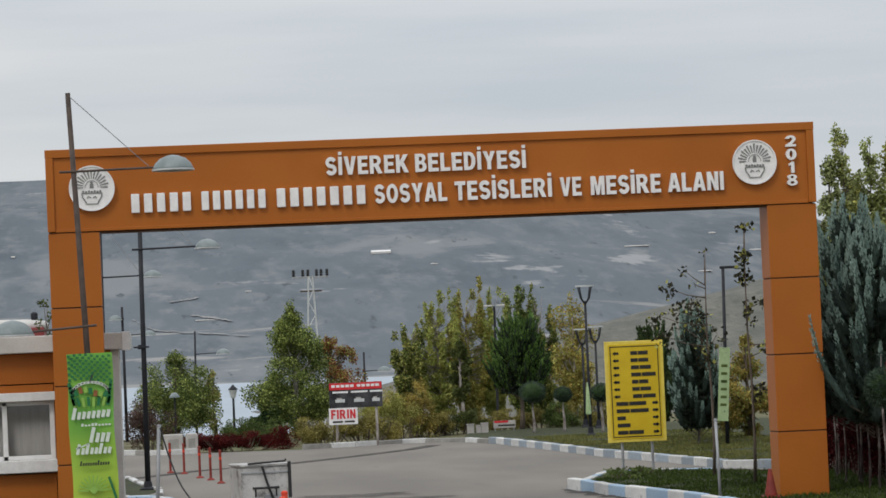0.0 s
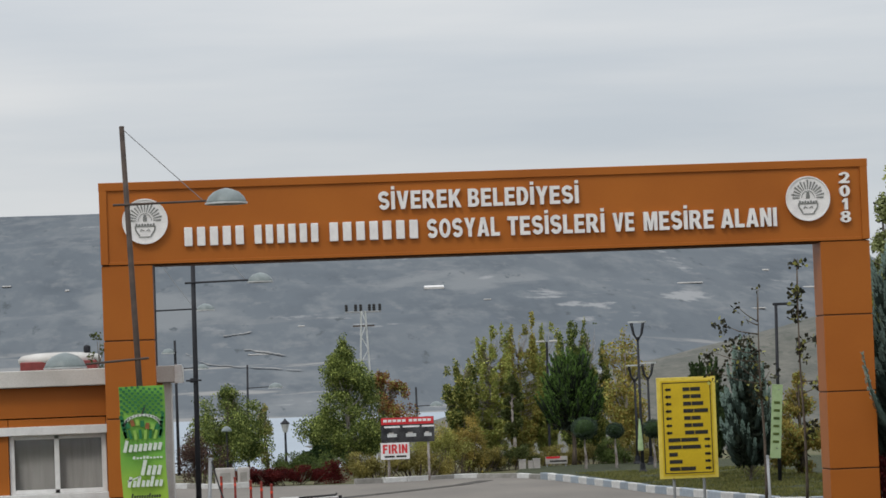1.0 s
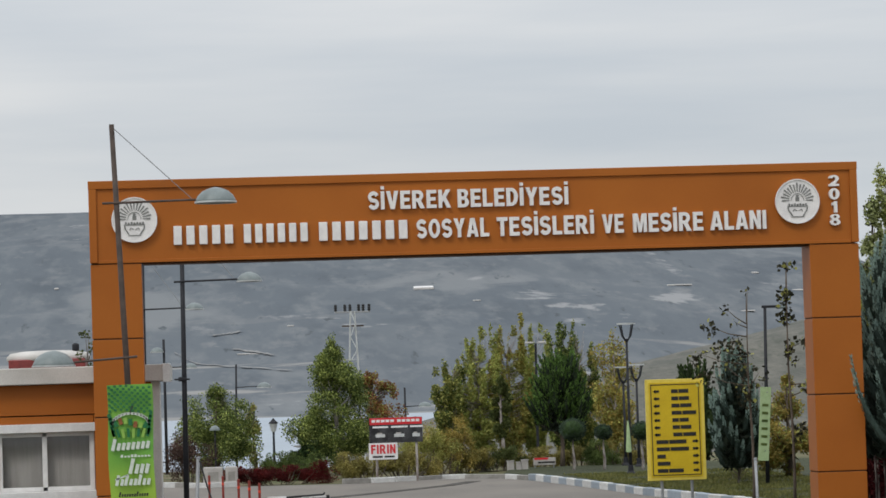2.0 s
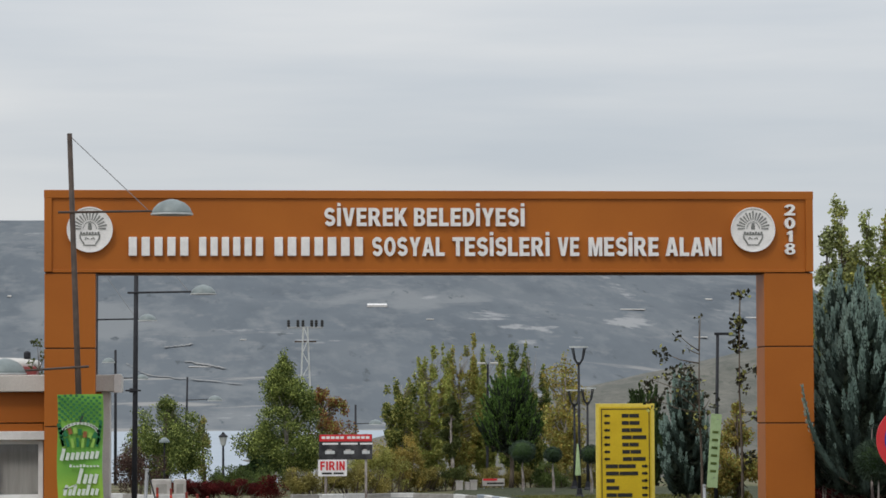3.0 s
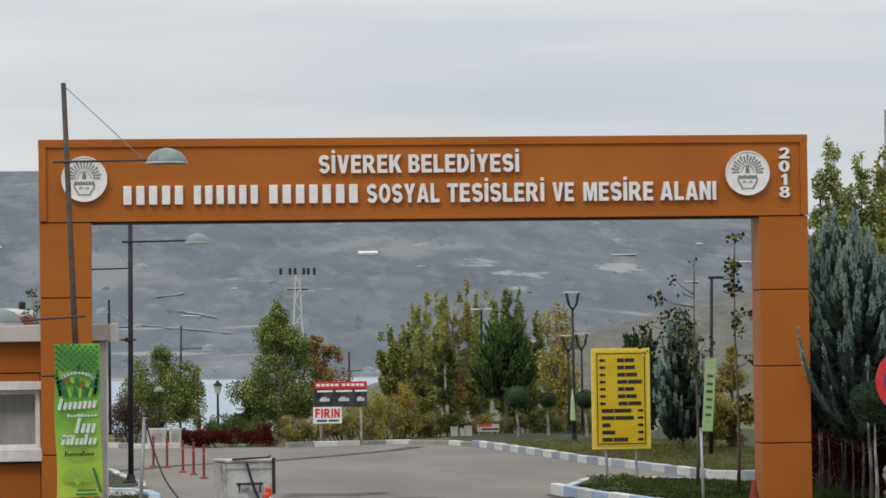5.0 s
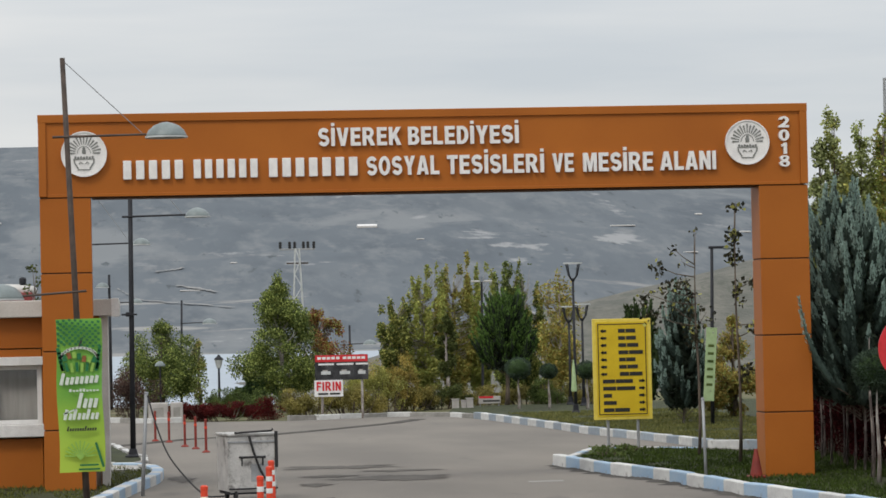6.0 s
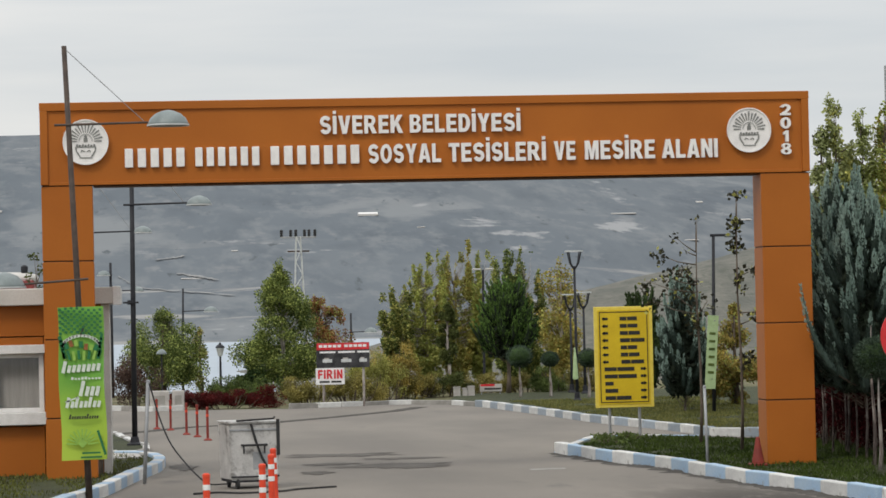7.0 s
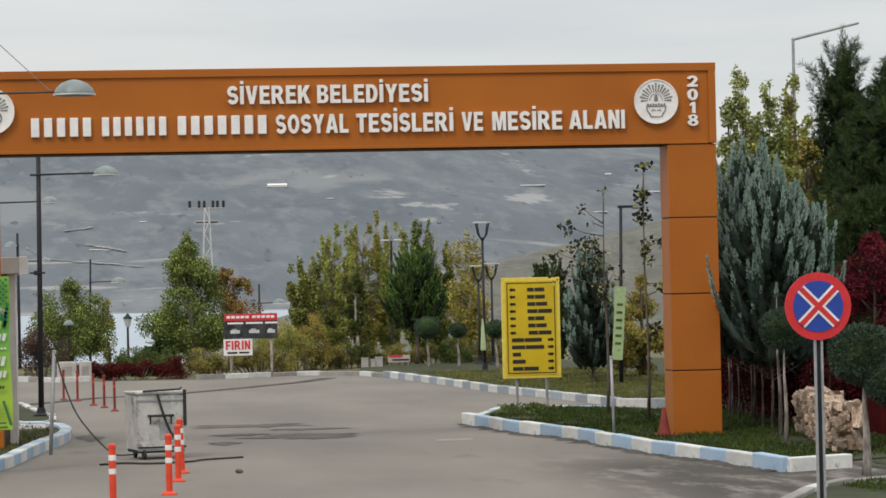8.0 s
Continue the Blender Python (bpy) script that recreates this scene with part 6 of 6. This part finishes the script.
def ball_tree(loc, trunk_h, r, label, squash=0.85, n=5200, trunk_r=0.04, lean=0.0, bark="bark_pale"):
    tree = thing("topiary_pine", loc, label, "topiary", "clipped ball pines")
    trunk_mesh(tree, trunk_h + r * 0.6, trunk_r, lean=(lean, 0), mat=bark, bend=0.015)
    c = np.array([lean * trunk_h, 0, trunk_h + r * squash])
    d = unit(RNG.normal(size=(n, 3)))
    lump = np.array([1 + 0.10 * noise.noise(Vector(v * 2.5 + [loc[0], 0, loc[1]])) for v in d])[:, None]
    pts = c + d * np.array([r, r, r * squash]) * lump * RNG.uniform(0.86, 0.99, (n, 1))
    blades("crown", pts, d + RNG.normal(size=(n, 3)) * 0.6, 0.050, 0.013, "needle_ball", tree)
    bm = bmesh.new()
    bmesh.ops.create_icosphere(bm, subdivisions=3, radius=1.0, matrix=Matrix.Translation(c) @ Matrix.Diagonal((r * 0.86, r * 0.86, r * squash * 0.86, 1)))
    part("inner_crown", bm, "needle_deep", tree)
    return tree


def shrub(name, loc, label, w, d, h, mat, n, size, seed, category="shrub", group="", keep=-0.15):
    s = thing(name, loc, label, category, group)
    rnd = random.Random(seed)
    blobs = []
    for i in range(14):
        r = rnd.uniform(0.22, 0.4)
        blobs.append((rnd.uniform(-0.5, 0.5) * w, rnd.uniform(-0.5, 0.5) * d, h * rnd.uniform(0.25, 0.68), w * r * 0.45 + 0.1, d * r * 0.5 + 0.1, h * r))
    bm = bmesh.new()
    for b in blobs:
        tube(bm, [(b[0] * 0.5, b[1] * 0.5, -0.02), (b[0] * 0.8, b[1] * 0.8, b[2] * 0.6), (b[0], b[1], b[2] + b[5] * 0.7)], [0.018, 0.013, 0.005], 5, caps=False)
    tagged(part("stem", bm, "bark", s), kind="stuff")
    pts = in_blobs(blobs, n, 2.5, keep)
    pts[:, 2] = np.maximum(pts[:, 2], 0.01)
    blades("foliage", pts, RNG.normal(size=pts.shape) + [0, 0, 0.4], size, size * 0.6, mat, s)
    return s


# far trees behind the road's end
leafy_tree("bushy_tree", (0.75, 97, -0.1), "low bushy green tree with yellowing edges", 2.5, puffs(0.3, 2.75, 1.68, 64, 1, 0.40), "leaf_green", 34000, 0.055, second=("leaf_poplar", 0.30), keep=-0.10)
leafy_tree("bushy_tree", (1.95, 99.5, -0.1), "low bushy green tree with yellowing edges", 2.0, puffs(0.2, 2.3, 0.5, 18, 2, 0.45), "leaf_shrub", 3600, 0.055, second=("leaf_shrub", 0.3))
leafy_tree("broadleaf_tree", (4.42, 96, -0.1), "conical green broadleaf tree on a pale trunk", 4.2, puffs(0.75, 4.1, 1.5, 64, 3, 0.28) + [(0, 0, 4.0, 0.28, 0.28, 0.5), (-0.1, 0, 3.4, 0.5, 0.5, 0.5)], "leaf_green", 42000, 0.058, trunk_r=0.07, bark="bark_pale", second=("leaf_poplar", 0.36), keep=-0.13)
leafy_tree("broadleaf_tree", (3.85, 99, -0.15), "dark low green tree beside the lake view", 2.4, puffs(0.0, 2.3, 0.78, 30, 4, 0.3), "needle_deep", 16000, 0.06)
leafy_tree("broadleaf_tree", (5.66, 97.5, -0.1), "small tree with rust-orange autumn leaves", 3.0, puffs(0.7, 3.2, 1.05, 34, 5, 0.45), "leaf_orange", 10000, 0.06, second=("leaf_olive", 0.35), keep=-0.02)
# poplar row: a broad leafy body with upright shoots standing out of it
for x, y, top, wide, mt, sec, share, shoots, sd in (
        (8.25, 101, 2.7, 0.62, "leaf_olive", "leaf_green", 0.5, ((-0.42, 2.9), (-0.12, 3.3), (0.2, 3.15), (0.45, 3.45)), 11),
        (9.25, 101.5, 3.4, 0.95, "leaf_olive", "leaf_poplar", 0.45, ((-0.6, 3.5), (-0.35, 3.8), (-0.15, 4.0), (0.1, 4.3), (0.26, 4.1), (0.4, 4.35), (0.55, 4.15)), 12),
        (10.25, 102, 3.55, 0.95, "leaf_olive", "leaf_yellow", 0.35, ((-0.25, 4.25), (0.12, 4.1), (0.3, 4.3), (0.52, 4.62)), 13),
        (11.15, 102.5, 3.4, 0.80, "leaf_poplar", "leaf_olive", 0.45, ((-0.35, 4.0), (-0.05, 4.3), (0.15, 4.15), (0.3, 4.4), (0.5, 4.05)), 14),
        (11.95, 101, 3.3, 0.70, "leaf_green", "leaf_poplar", 0.35, ((-0.35, 4.1), (-0.1, 4.5), (0.1, 4.2), (0.3, 4.1)), 15),
        (12.65, 102, 3.25, 0.62, "leaf_green", "leaf_olive", 0.4, ((-0.3, 4.0), (-0.1, 4.35), (0.18, 4.2), (0.36, 3.7)), 16)):
    rnd = random.Random(sd)
    top, x, wide = top + 0.4, x + 0.14, wide + 0.08
    blobs = fountain(0.75, top + 0.25, wide * 1.05, 17, sd)
    for dx, z1 in shoots:
        z, w, dy = top - 0.8, 0.18, rnd.uniform(-0.3, 0.3)
        while z < z1 + 0.32:
            w = max(0.075, w * rnd.uniform(0.84, 0.98))
            blobs.append((dx + rnd.uniform(-0.05, 0.05), dy, z, w, w, 0.26))
            z += 0.22
    leafy_tree("poplar", (x, y, -0.15), "young poplar with upright shoots and yellowing leaves", top + 0.3, blobs, mt, 30000, 0.068, trunk_r=0.045, bark="bark_pale", group="poplar row", keep=-0.16, gap=2.2, second=(sec, share), power=0.60)
leafy_tree("poplar", (9.75, 98, -0.1), "darker green young poplar in the row", 2.7, puffs(1.05, 2.95, 0.42, 26, 21, 0.45), "leaf_dusky", 8000, 0.08, group="poplar row", bark="bark_pale", keep=-0.25)
plume_tree("pine_tree", (11.05, 93, 0.08), "dense dark green conifer with upright shoots", 3.3, 1.15, 0.98, 200, "needle_green", 0.06, blade=0.085, per=110, width=0.075, length=0.55)
leafy_tree("poplar", (13.4, 98, 0.0), "yellowing young tree behind the park lamps", 4.1, spires(4.1, 9, 0.42, 0.4, 17, 0.75), "leaf_yellow", 12000, 0.08, trunk_r=0.05, bark="bark_pale", group="poplar row", second=("leaf_olive", 0.45))
for x, y, th, r in ((10.84, 88.4, 0.86, 0.37), (11.69, 88.2, 0.88, 0.24), (12.55, 86.5, 0.86, 0.30)):
    ball_tree((x, y, 0.08), th, r, "clipped ball pine on a slim pale trunk", n=3000)
# behind the yellow board
plume_tree("conifer", (12.5, 77, 0.09), "mid-green young conifer behind the yellow board", 2.7, 0.5, 0.62, 120, "needle_pine", blade=0.09)
for x, y, h, r, n in ((12.70, 72.0, 3.05, 0.50, 60), (13.15, 74.5, 2.7, 0.44, 50)):
    cypress_tree((x, y, 0.10), "blue-green young cypress with a slim trunk", h, 0.45, r, n, group="young cypresses", dimming=0.4)
leafy_tree("young_tree", (14.7, 76, 0.09), "yellowing shrub-like young tree on the lawn", 2.3, puffs(0.1, 2.4, 0.95, 36, 31, 0.35), "leaf_yellow", 15000, 0.06, second=("leaf_poplar", 0.2))
# saplings on the island
sap_blobs = [(-0.95, 0.1, 3.0, 0.22, 0.15, 0.2), (-0.72, 0, 3.5, 0.2, 0.15, 0.18), (-0.40, 0.1, 3.85, 0.16, 0.12, 0.14), (-0.10, 0, 2.35, 0.28, 0.2, 0.3), (0.02, 0, 2.15, 0.2, 0.2, 0.25), (-0.45, 0.1, 2.75, 0.3, 0.2, 0.3), (-0.62, 0, 3.1, 0.15, 0.15, 0.15), (-0.1, 0, 2.9, 0.22, 0.2, 0.35), (-0.25, 0, 3.6, 0.12, 0.1, 0.1), (0.0, 0, 4.2, 0.1, 0.1, 0.1), (-0.8, 0.1, 2.6, 0.2, 0.15, 0.2), (-0.3, 0, 3.2, 0.3, 0.2, 0.2), (0.2, 0, 2.6, 0.2, 0.2, 0.25)]
leafy_tree("sapling", (10.42, 57.4, 0.03), "thin autumn sapling with a few dark leaves", 4.2, sap_blobs, "leaf_dark", 520, 0.075, trunk_r=0.026, keep=-0.3, gap=3, second=("leaf_olive", 0.12))
sap2 = [(0, 0, 4.5, 0.22, 0.15, 0.06), (-0.02, 0, 3.95, 0.16, 0.14, 0.22), (0.0, 0, 3.6, 0.2, 0.15, 0.1), (0.05, 0, 3.0, 0.15, 0.12, 0.25), (0.25, 0, 3.15, 0.14, 0.1, 0.08), (0.35, 0, 2.35, 0.2, 0.15, 0.15), (0.55, 0, 2.5, 0.12, 0.1, 0.08), (0.12, 0, 1.6, 0.15, 0.1, 0.2)]
leafy_tree("sapling", (10.51, 53.9, 0.03), "thin autumn sapling with a few dark leaves", 4.6, sap2, "leaf_dark", 430, 0.085, trunk_r=0.026, keep=-0.3, gap=3, second=("leaf_olive", 0.25))
leafy_tree("sapling", (-1.93, 60.5, 0.0), "thin bare sapling behind the booth roof", 3.9, [(-0.05, 0, 3.85, 0.12, 0.1, 0.1), (0.10, 0, 3.6, 0.12, 0.1, 0.12), (-0.15, 0, 3.45, 0.10, 0.1, 0.1), (0.05, 0, 3.2, 0.15, 0.1, 0.1)], "leaf_dusky", 140, 0.06, trunk_r=0.02, keep=-0.4, gap=3)
# the blue cypresses beside the gate
for x, y, h, b, r, n, strays in (
        (11.80, 49.95, 4.15, 1.15, 0.80, 120, (((-0.60, -0.74, 1.40), (-1.23, -0.98, 2.84), 0.075),)),
        (11.92, 51.75, 4.72, 1.20, 0.86, 125, ()),
        (12.52, 50.75, 3.60, 1.10, 0.66, 95, ()),
        (12.75, 53.5, 4.2, 1.1, 0.85, 105, ()),
        (13.3, 55.5, 4.0, 1.1, 0.85, 95, ())):
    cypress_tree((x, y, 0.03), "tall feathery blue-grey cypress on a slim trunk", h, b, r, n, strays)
for x, y in ((11.72, 50.3), (11.75, 52.2), (12.0, 52.3), (12.03, 54.2), (12.3, 55.2), (12.75, 57.5), (12.9, 58.9), (11.52, 48.2)):
    bare = thing("bare_trunk", (x, y, 0.03), "slim whitewashed trunk under the cypress canopy", "tree trunk", "slim trunks")
    trunk_mesh(bare, 2.2, 0.018 if y > 49 else 0.03, lean=(RNG.uniform(-0.03, 0.03), 0), mat="bark_streaked", bend=0.02)
# poplars by the fence: single slender leaders over a leafy yellowing body
for x, y, top, mt, sec, sd in ((15.66, 70.0, 6.60, "leaf_sage", "leaf_dusky", 41), (16.05, 70.2, 7.20, "leaf_sage", "leaf_olive", 42), (16.72, 70.4, 7.05, "leaf_sage", "leaf_poplar", 43), (17.16, 70.1, 7.12, "leaf_poplar", "leaf_yellow", 44), (16.35, 71.0, 6.2, "leaf_sage", "leaf_olive", 45)):
    rnd = random.Random(sd)
    blobs, z = [], 2.0
    while z < top - 0.08:
        s_ = z / top
        w = (0.40 if z < top * 0.66 else 0.31 - 0.17 * (s_ - 0.66) / 0.34) * rnd.uniform(0.75, 1.2)
        blobs.append((rnd.uniform(-0.1, 0.1) * (2.6 if z < top * 0.7 else 1), rnd.uniform(-0.2, 0.2), z, w, w, 0.24 * rnd.uniform(0.8, 1.2)))
        z += rnd.uniform(0.16, 0.26)
    for k in range(5):
        a = rnd.uniform(0, 6.28)
        zb = top * rnd.uniform(0.52, 0.80)
        for j in range(3):
            blobs.append((math.cos(a) * (0.22 + 0.09 * j), math.sin(a) * (0.22 + 0.09 * j), zb + 0.22 * j, 0.13, 0.13, 0.17))
    leafy_tree("poplar", (x, y, 0.05), "tall slender poplar with thinning sage-green autumn leaves", top - 0.1, blobs, mt, 9500, 0.075, trunk_r=0.035, group="poplars by the fence", keep=-0.2, gap=3.2, second=(sec, 0.3), power=0.6)
for x, y, h0, h1, r, mt, sec, sd in ((15.75, 67.5, 2.2, 5.3, 0.85, "leaf_olive", "leaf_dusky", 46), (16.75, 67.0, 2.2, 5.45, 0.85, "leaf_yellow", "leaf_dusky", 47), (15.1, 68.5, 2.0, 4.6, 0.75, "leaf_olive", "leaf_green", 48)):
    leafy_tree("poplar", (x, y, 0.05), "yellowing poplar in front of the dark pines", h1 - 0.4, puffs(h0, h1, r, 40, sd, 0.45), mt, 15000, 0.075, trunk_r=0.05, group="poplars by the fence", keep=-0.06, gap=2.4, second=(sec, 0.45))
pine_tree("pine_tree", (18.85, 72, 0.05), "tall dark pine with long upright shoots", 8.3, 1.0, 1.9, 80, "needle_pine", 0.09, needle=0.14, tufts=4, per=180, shape=1.0, up=1.5, candle=0.95, heart=1300)
pine_tree("pine_tree", (18.35, 64, 0.05), "broad dense dark pine with upright shoots", 7.15, 1.0, 2.75, 230, "needle_pine", 0.10, needle=0.17, tufts=6, per=115, shape=0.52, up=0.8, candle=0.6, heart=5200)
pine_tree("pine_tree", (15.9, 58.5, 0.05), "dense low dark pine", 4.15, 0.4, 1.7, 150, "needle_pine", 0.09, needle=0.16, tufts=6, per=110, shape=0.6, up=0.7, candle=0.4, heart=2500)
leafy_tree("red_plum", (14.55, 53.5, 0.05), "small plum tree with dark red leaves", 2.7, puffs(0.9, 3.15, 0.85, 46, 51, 0.5), "leaf_red", 22000, 0.05, keep=-0.22)
ball_tree((11.25, 46.7, 0.03), 1.40, 0.37, "clipped ball pine on a whitewashed trunk beside the gate", n=6500, trunk_r=0.03)
ball_tree((9.98, 37.25, 0.09), 1.12, 0.43, "clipped ball pine on a whitewashed trunk", n=10000, trunk_r=0.05)
ball_tree((10.33, 37.0, 0.09), 0.85, 0.40, "clipped ball pine on a whitewashed trunk", n=10000, trunk_r=0.045)
# shrubs
shrub("red_hedge", (2.4, 88.3, -0.03), "low hedge of dark maroon shrubs", 2.5, 1.0, 0.72, "leaf_maroon", 20000, 0.04, 61)
shrub("brown_shrub", (-0.1, 91, -0.05), "low bare brownish shrub by the road", 1.5, 1.2, 1.75, "leaf_brown", 7500, 0.05, 62)
for i, (x, y, w, h, mt) in enumerate(((5.0, 90, 1.5, 0.9, "leaf_shrub"), (6.1, 90.5, 1.6, 1.0, "leaf_shrub"), (7.0, 92, 1.5, 1.6, "leaf_olive"), (7.5, 93.5, 1.5, 1.9, "leaf_yellow"), (8.3, 94, 1.6, 0.9, "leaf_shrub"), (9.3, 95, 1.6, 0.8, "leaf_dusky"), (10.3, 95.5, 1.6, 0.8, "leaf_shrub"), (11.9, 95, 1.6, 0.8, "leaf_shrub"), (12.6, 93, 1.3, 1.0, "leaf_green"), (13.6, 92, 1.4, 1.2, "leaf_shrub"), (3.6, 92, 1.4, 0.8, "leaf_green"), (2.9, 93, 1.6, 0.9, "leaf_green"))):
    shrub("shrub", (x, y, -0.05), "pale olive autumn shrub behind the kerb", w, 0.9, h, mt, 8500, 0.05, 70 + i, group="autumn shrubs")

shrub("weed_clump", (9.25, 59.7, 0.03), "low clump of green weeds at the island tip", 0.8, 0.9, 0.14, "leaf_green", 800, 0.05, 91, category="weeds")
shrub("weed_clump", (8.85, 58.2, 0.03), "low clump of green weeds at the island tip", 0.5, 0.7, 0.10, "leaf_green", 400, 0.05, 92, category="weeds")

# ---- fence and rubble wall ----
fence = thing("board_fence", (0, 0, 0), "dark red board fence behind the trees", "fence")
bm0 = boxed((0, 0, 0.8), (0.125, 0.022, 1.55), bevel=0.004)
me0 = bpy.data.meshes.new("board")
bm0.to_mesh(me0)
bm0.free()
me0.materials.append(M["fence_red"])
F0, F1 = Vector((13.25, 62)), Vector((12.95, 43.5))
ln = (F1 - F0).length
for i in range(int(ln / 0.14)):
    p = F0 + (F1 - F0) * (i * 0.14 / ln)
    ob = new("board", me0)
    ob.parent = fence
    ob.matrix_local = pose(p.x, p.y, random.uniform(-0.02, 0.03), 0, random.uniform(-0.8, 0.8), math.degrees(math.atan2(F1.y - F0.y, F1.x - F0.x)))

wall = thing("rubble_wall", (0, 0, 0), "low broken wall of tan rubble stone", "stone wall")
W0, W1 = Vector((12.30, 49.4)), Vector((11.29, 43.1))
wl = (W1 - W0).length
wd = (W1 - W0) / wl
ang = math.degrees(math.atan2(wd.y, wd.x))
part("core", boxed((wl / 2, 0, 0.33), (wl - 0.2, 0.26, 0.66)), "mortar", wall).matrix_local = pose(W0.x, W0.y, 0.0, 0, 0, ang)
stones = []
for k in range(9):
    bm = bmesh.new()
    bmesh.ops.create_icosphere(bm, subdivisions=2, radius=0.5)
    lim = [random.uniform(0.22, 0.32) for _ in range(3)]
    for v in bm.verts:
        co = Vector([max(-l, min(l, c)) for c, l in zip(v.co, lim)])
        v.co = co * (1 + 0.45 * noise.noise(v.co * 2.6 + Vector((k * 5, 0, 0)))) * 1.4
    me = bpy.data.meshes.new("stone")
    bm.to_mesh(me)
    bm.free()
    me.materials.append(M["stone"])
    stones.append(me)
laid = 0
for face in (-1, 1):
    rows_n, big = (7, 1.0) if face < 0 else (3, 2.4)
    for row in range(rows_n):
        s = random.uniform(-0.1, 0.1)
        while s < wl - 0.05 and laid < 296:
            w = random.uniform(0.14, 0.30) * big
            hh = random.uniform(0.10, 0.18) * big
            top = 0.70 + 0.12 * noise.noise(Vector((s * 1.3, 0, 4)))
            z = 0.08 + row * 0.72 / rows_n + random.uniform(-0.03, 0.03)
            if z < top:
                ob = new("stone", random.choice(stones))
                ob.parent = wall
                p = W0 + wd * (s + w / 2)
                q = Vector((-wd.y, wd.x)) * face * random.uniform(0.10, 0.18)
                ob.matrix_local = pose(p.x + q.x, p.y + q.y, z, random.uniform(-18, 18), random.uniform(-16, 16), ang + random.uniform(-16, 16)) @ Matrix.Diagonal((w * 1.12, 0.22, hh * 1.15, 1))
                laid += 1
            s += w * 0.92
for k in range(5):
    ob = new("stone", random.choice(stones))
    ob.parent = wall
    ob.matrix_local = pose(W1.x + random.uniform(-0.12, 0.12), W1.y + 0.02, 0.10 + 0.14 * k, random.uniform(-20, 20), random.uniform(-20, 20), random.uniform(0, 90)) @ Matrix.Diagonal((0.26, 0.24, 0.17, 1))

# ---- grass blades on the verges ----


def turf(name, outline, n, label, h=0.055, mat="grass", base=0.105):
    xs_, ys_ = [p[0] for p in outline], [p[1] for p in outline]

    def inside(x, y):
        c = False
        for (x0, y0), (x1, y1) in zip(outline, outline[1:] + outline[:1]):
            if (y0 > y) != (y1 > y) and x < (x1 - x0) * (y - y0) / (y1 - y0) + x0:
                c = not c
        return c
    pts = []
    while len(pts) < n:
        x, y = RNG.uniform(min(xs_), max(xs_)), RNG.uniform(min(ys_), max(ys_))
        if inside(x, y) and noise.noise(Vector((x * 1.1, y * 0.6, 2))) > -0.25 + RNG.uniform(-0.2, 0.2):
            pts.append((x, y, base))
    pts = np.array(pts)
    ob = blades(name, pts, RNG.normal(size=pts.shape) * 0.45 + [0, 0, 1], h, 0.016, mat, None)
    return tagged(ob, label, "grass", kind="stuff")


turf("grass", [(7.75, 55.4), (8.1, 52.1), (8.6, 49.6), (8.85, 46.8), (9.1, 44.4), (9.4, 42.3), (9.7, 40.3), (10.4, 40.6), (11.0, 42), (12.9, 43), (12.9, 58), (12, 58.4), (9.8, 61.6), (8.4, 58.4)], 30000, "short autumn grass on the traffic island", 0.06, "grass", 0.025)
turf("grass", [(-0.8, 46.2), (-0.35, 50.4), (0.05, 53), (0.1, 55), (-0.3, 57.4), (-4, 57.8), (-4, 44), (-1.2, 43.2)], 9000, "short autumn grass beside the booth", 0.055, "grass_mid")
turf("grass", [(10.3, 75), (11.0, 68), (11.6, 62), (12.4, 60.8), (15, 60.5), (15, 84), (10, 84)], 30000, "short yellowing park grass behind the kerb", 0.06, "grass_dry")
turf("grass", [(9.1, 35.2), (9.5, 35.9), (9.95, 36.2), (12, 36.5), (12, 34.5), (9.5, 34)], 4000, "tufted grass on the roadside verge")
# dark shrubs added before the fence to deepen the shade between the trunks
for i, y in enumerate((49.6, 51.3, 53.0, 54.7, 56.4, 58.1)):
    shrub("barberry_shrub", (12.62 + 0.05 * (i % 3), y, 0.05), "dense dark wine-red shrub added along the fence to stand in for shade", 0.7, 2.0, 1.35, "leaf_wine", 5200, 0.055, 200 + i, group="barberry row", keep=-0.3)
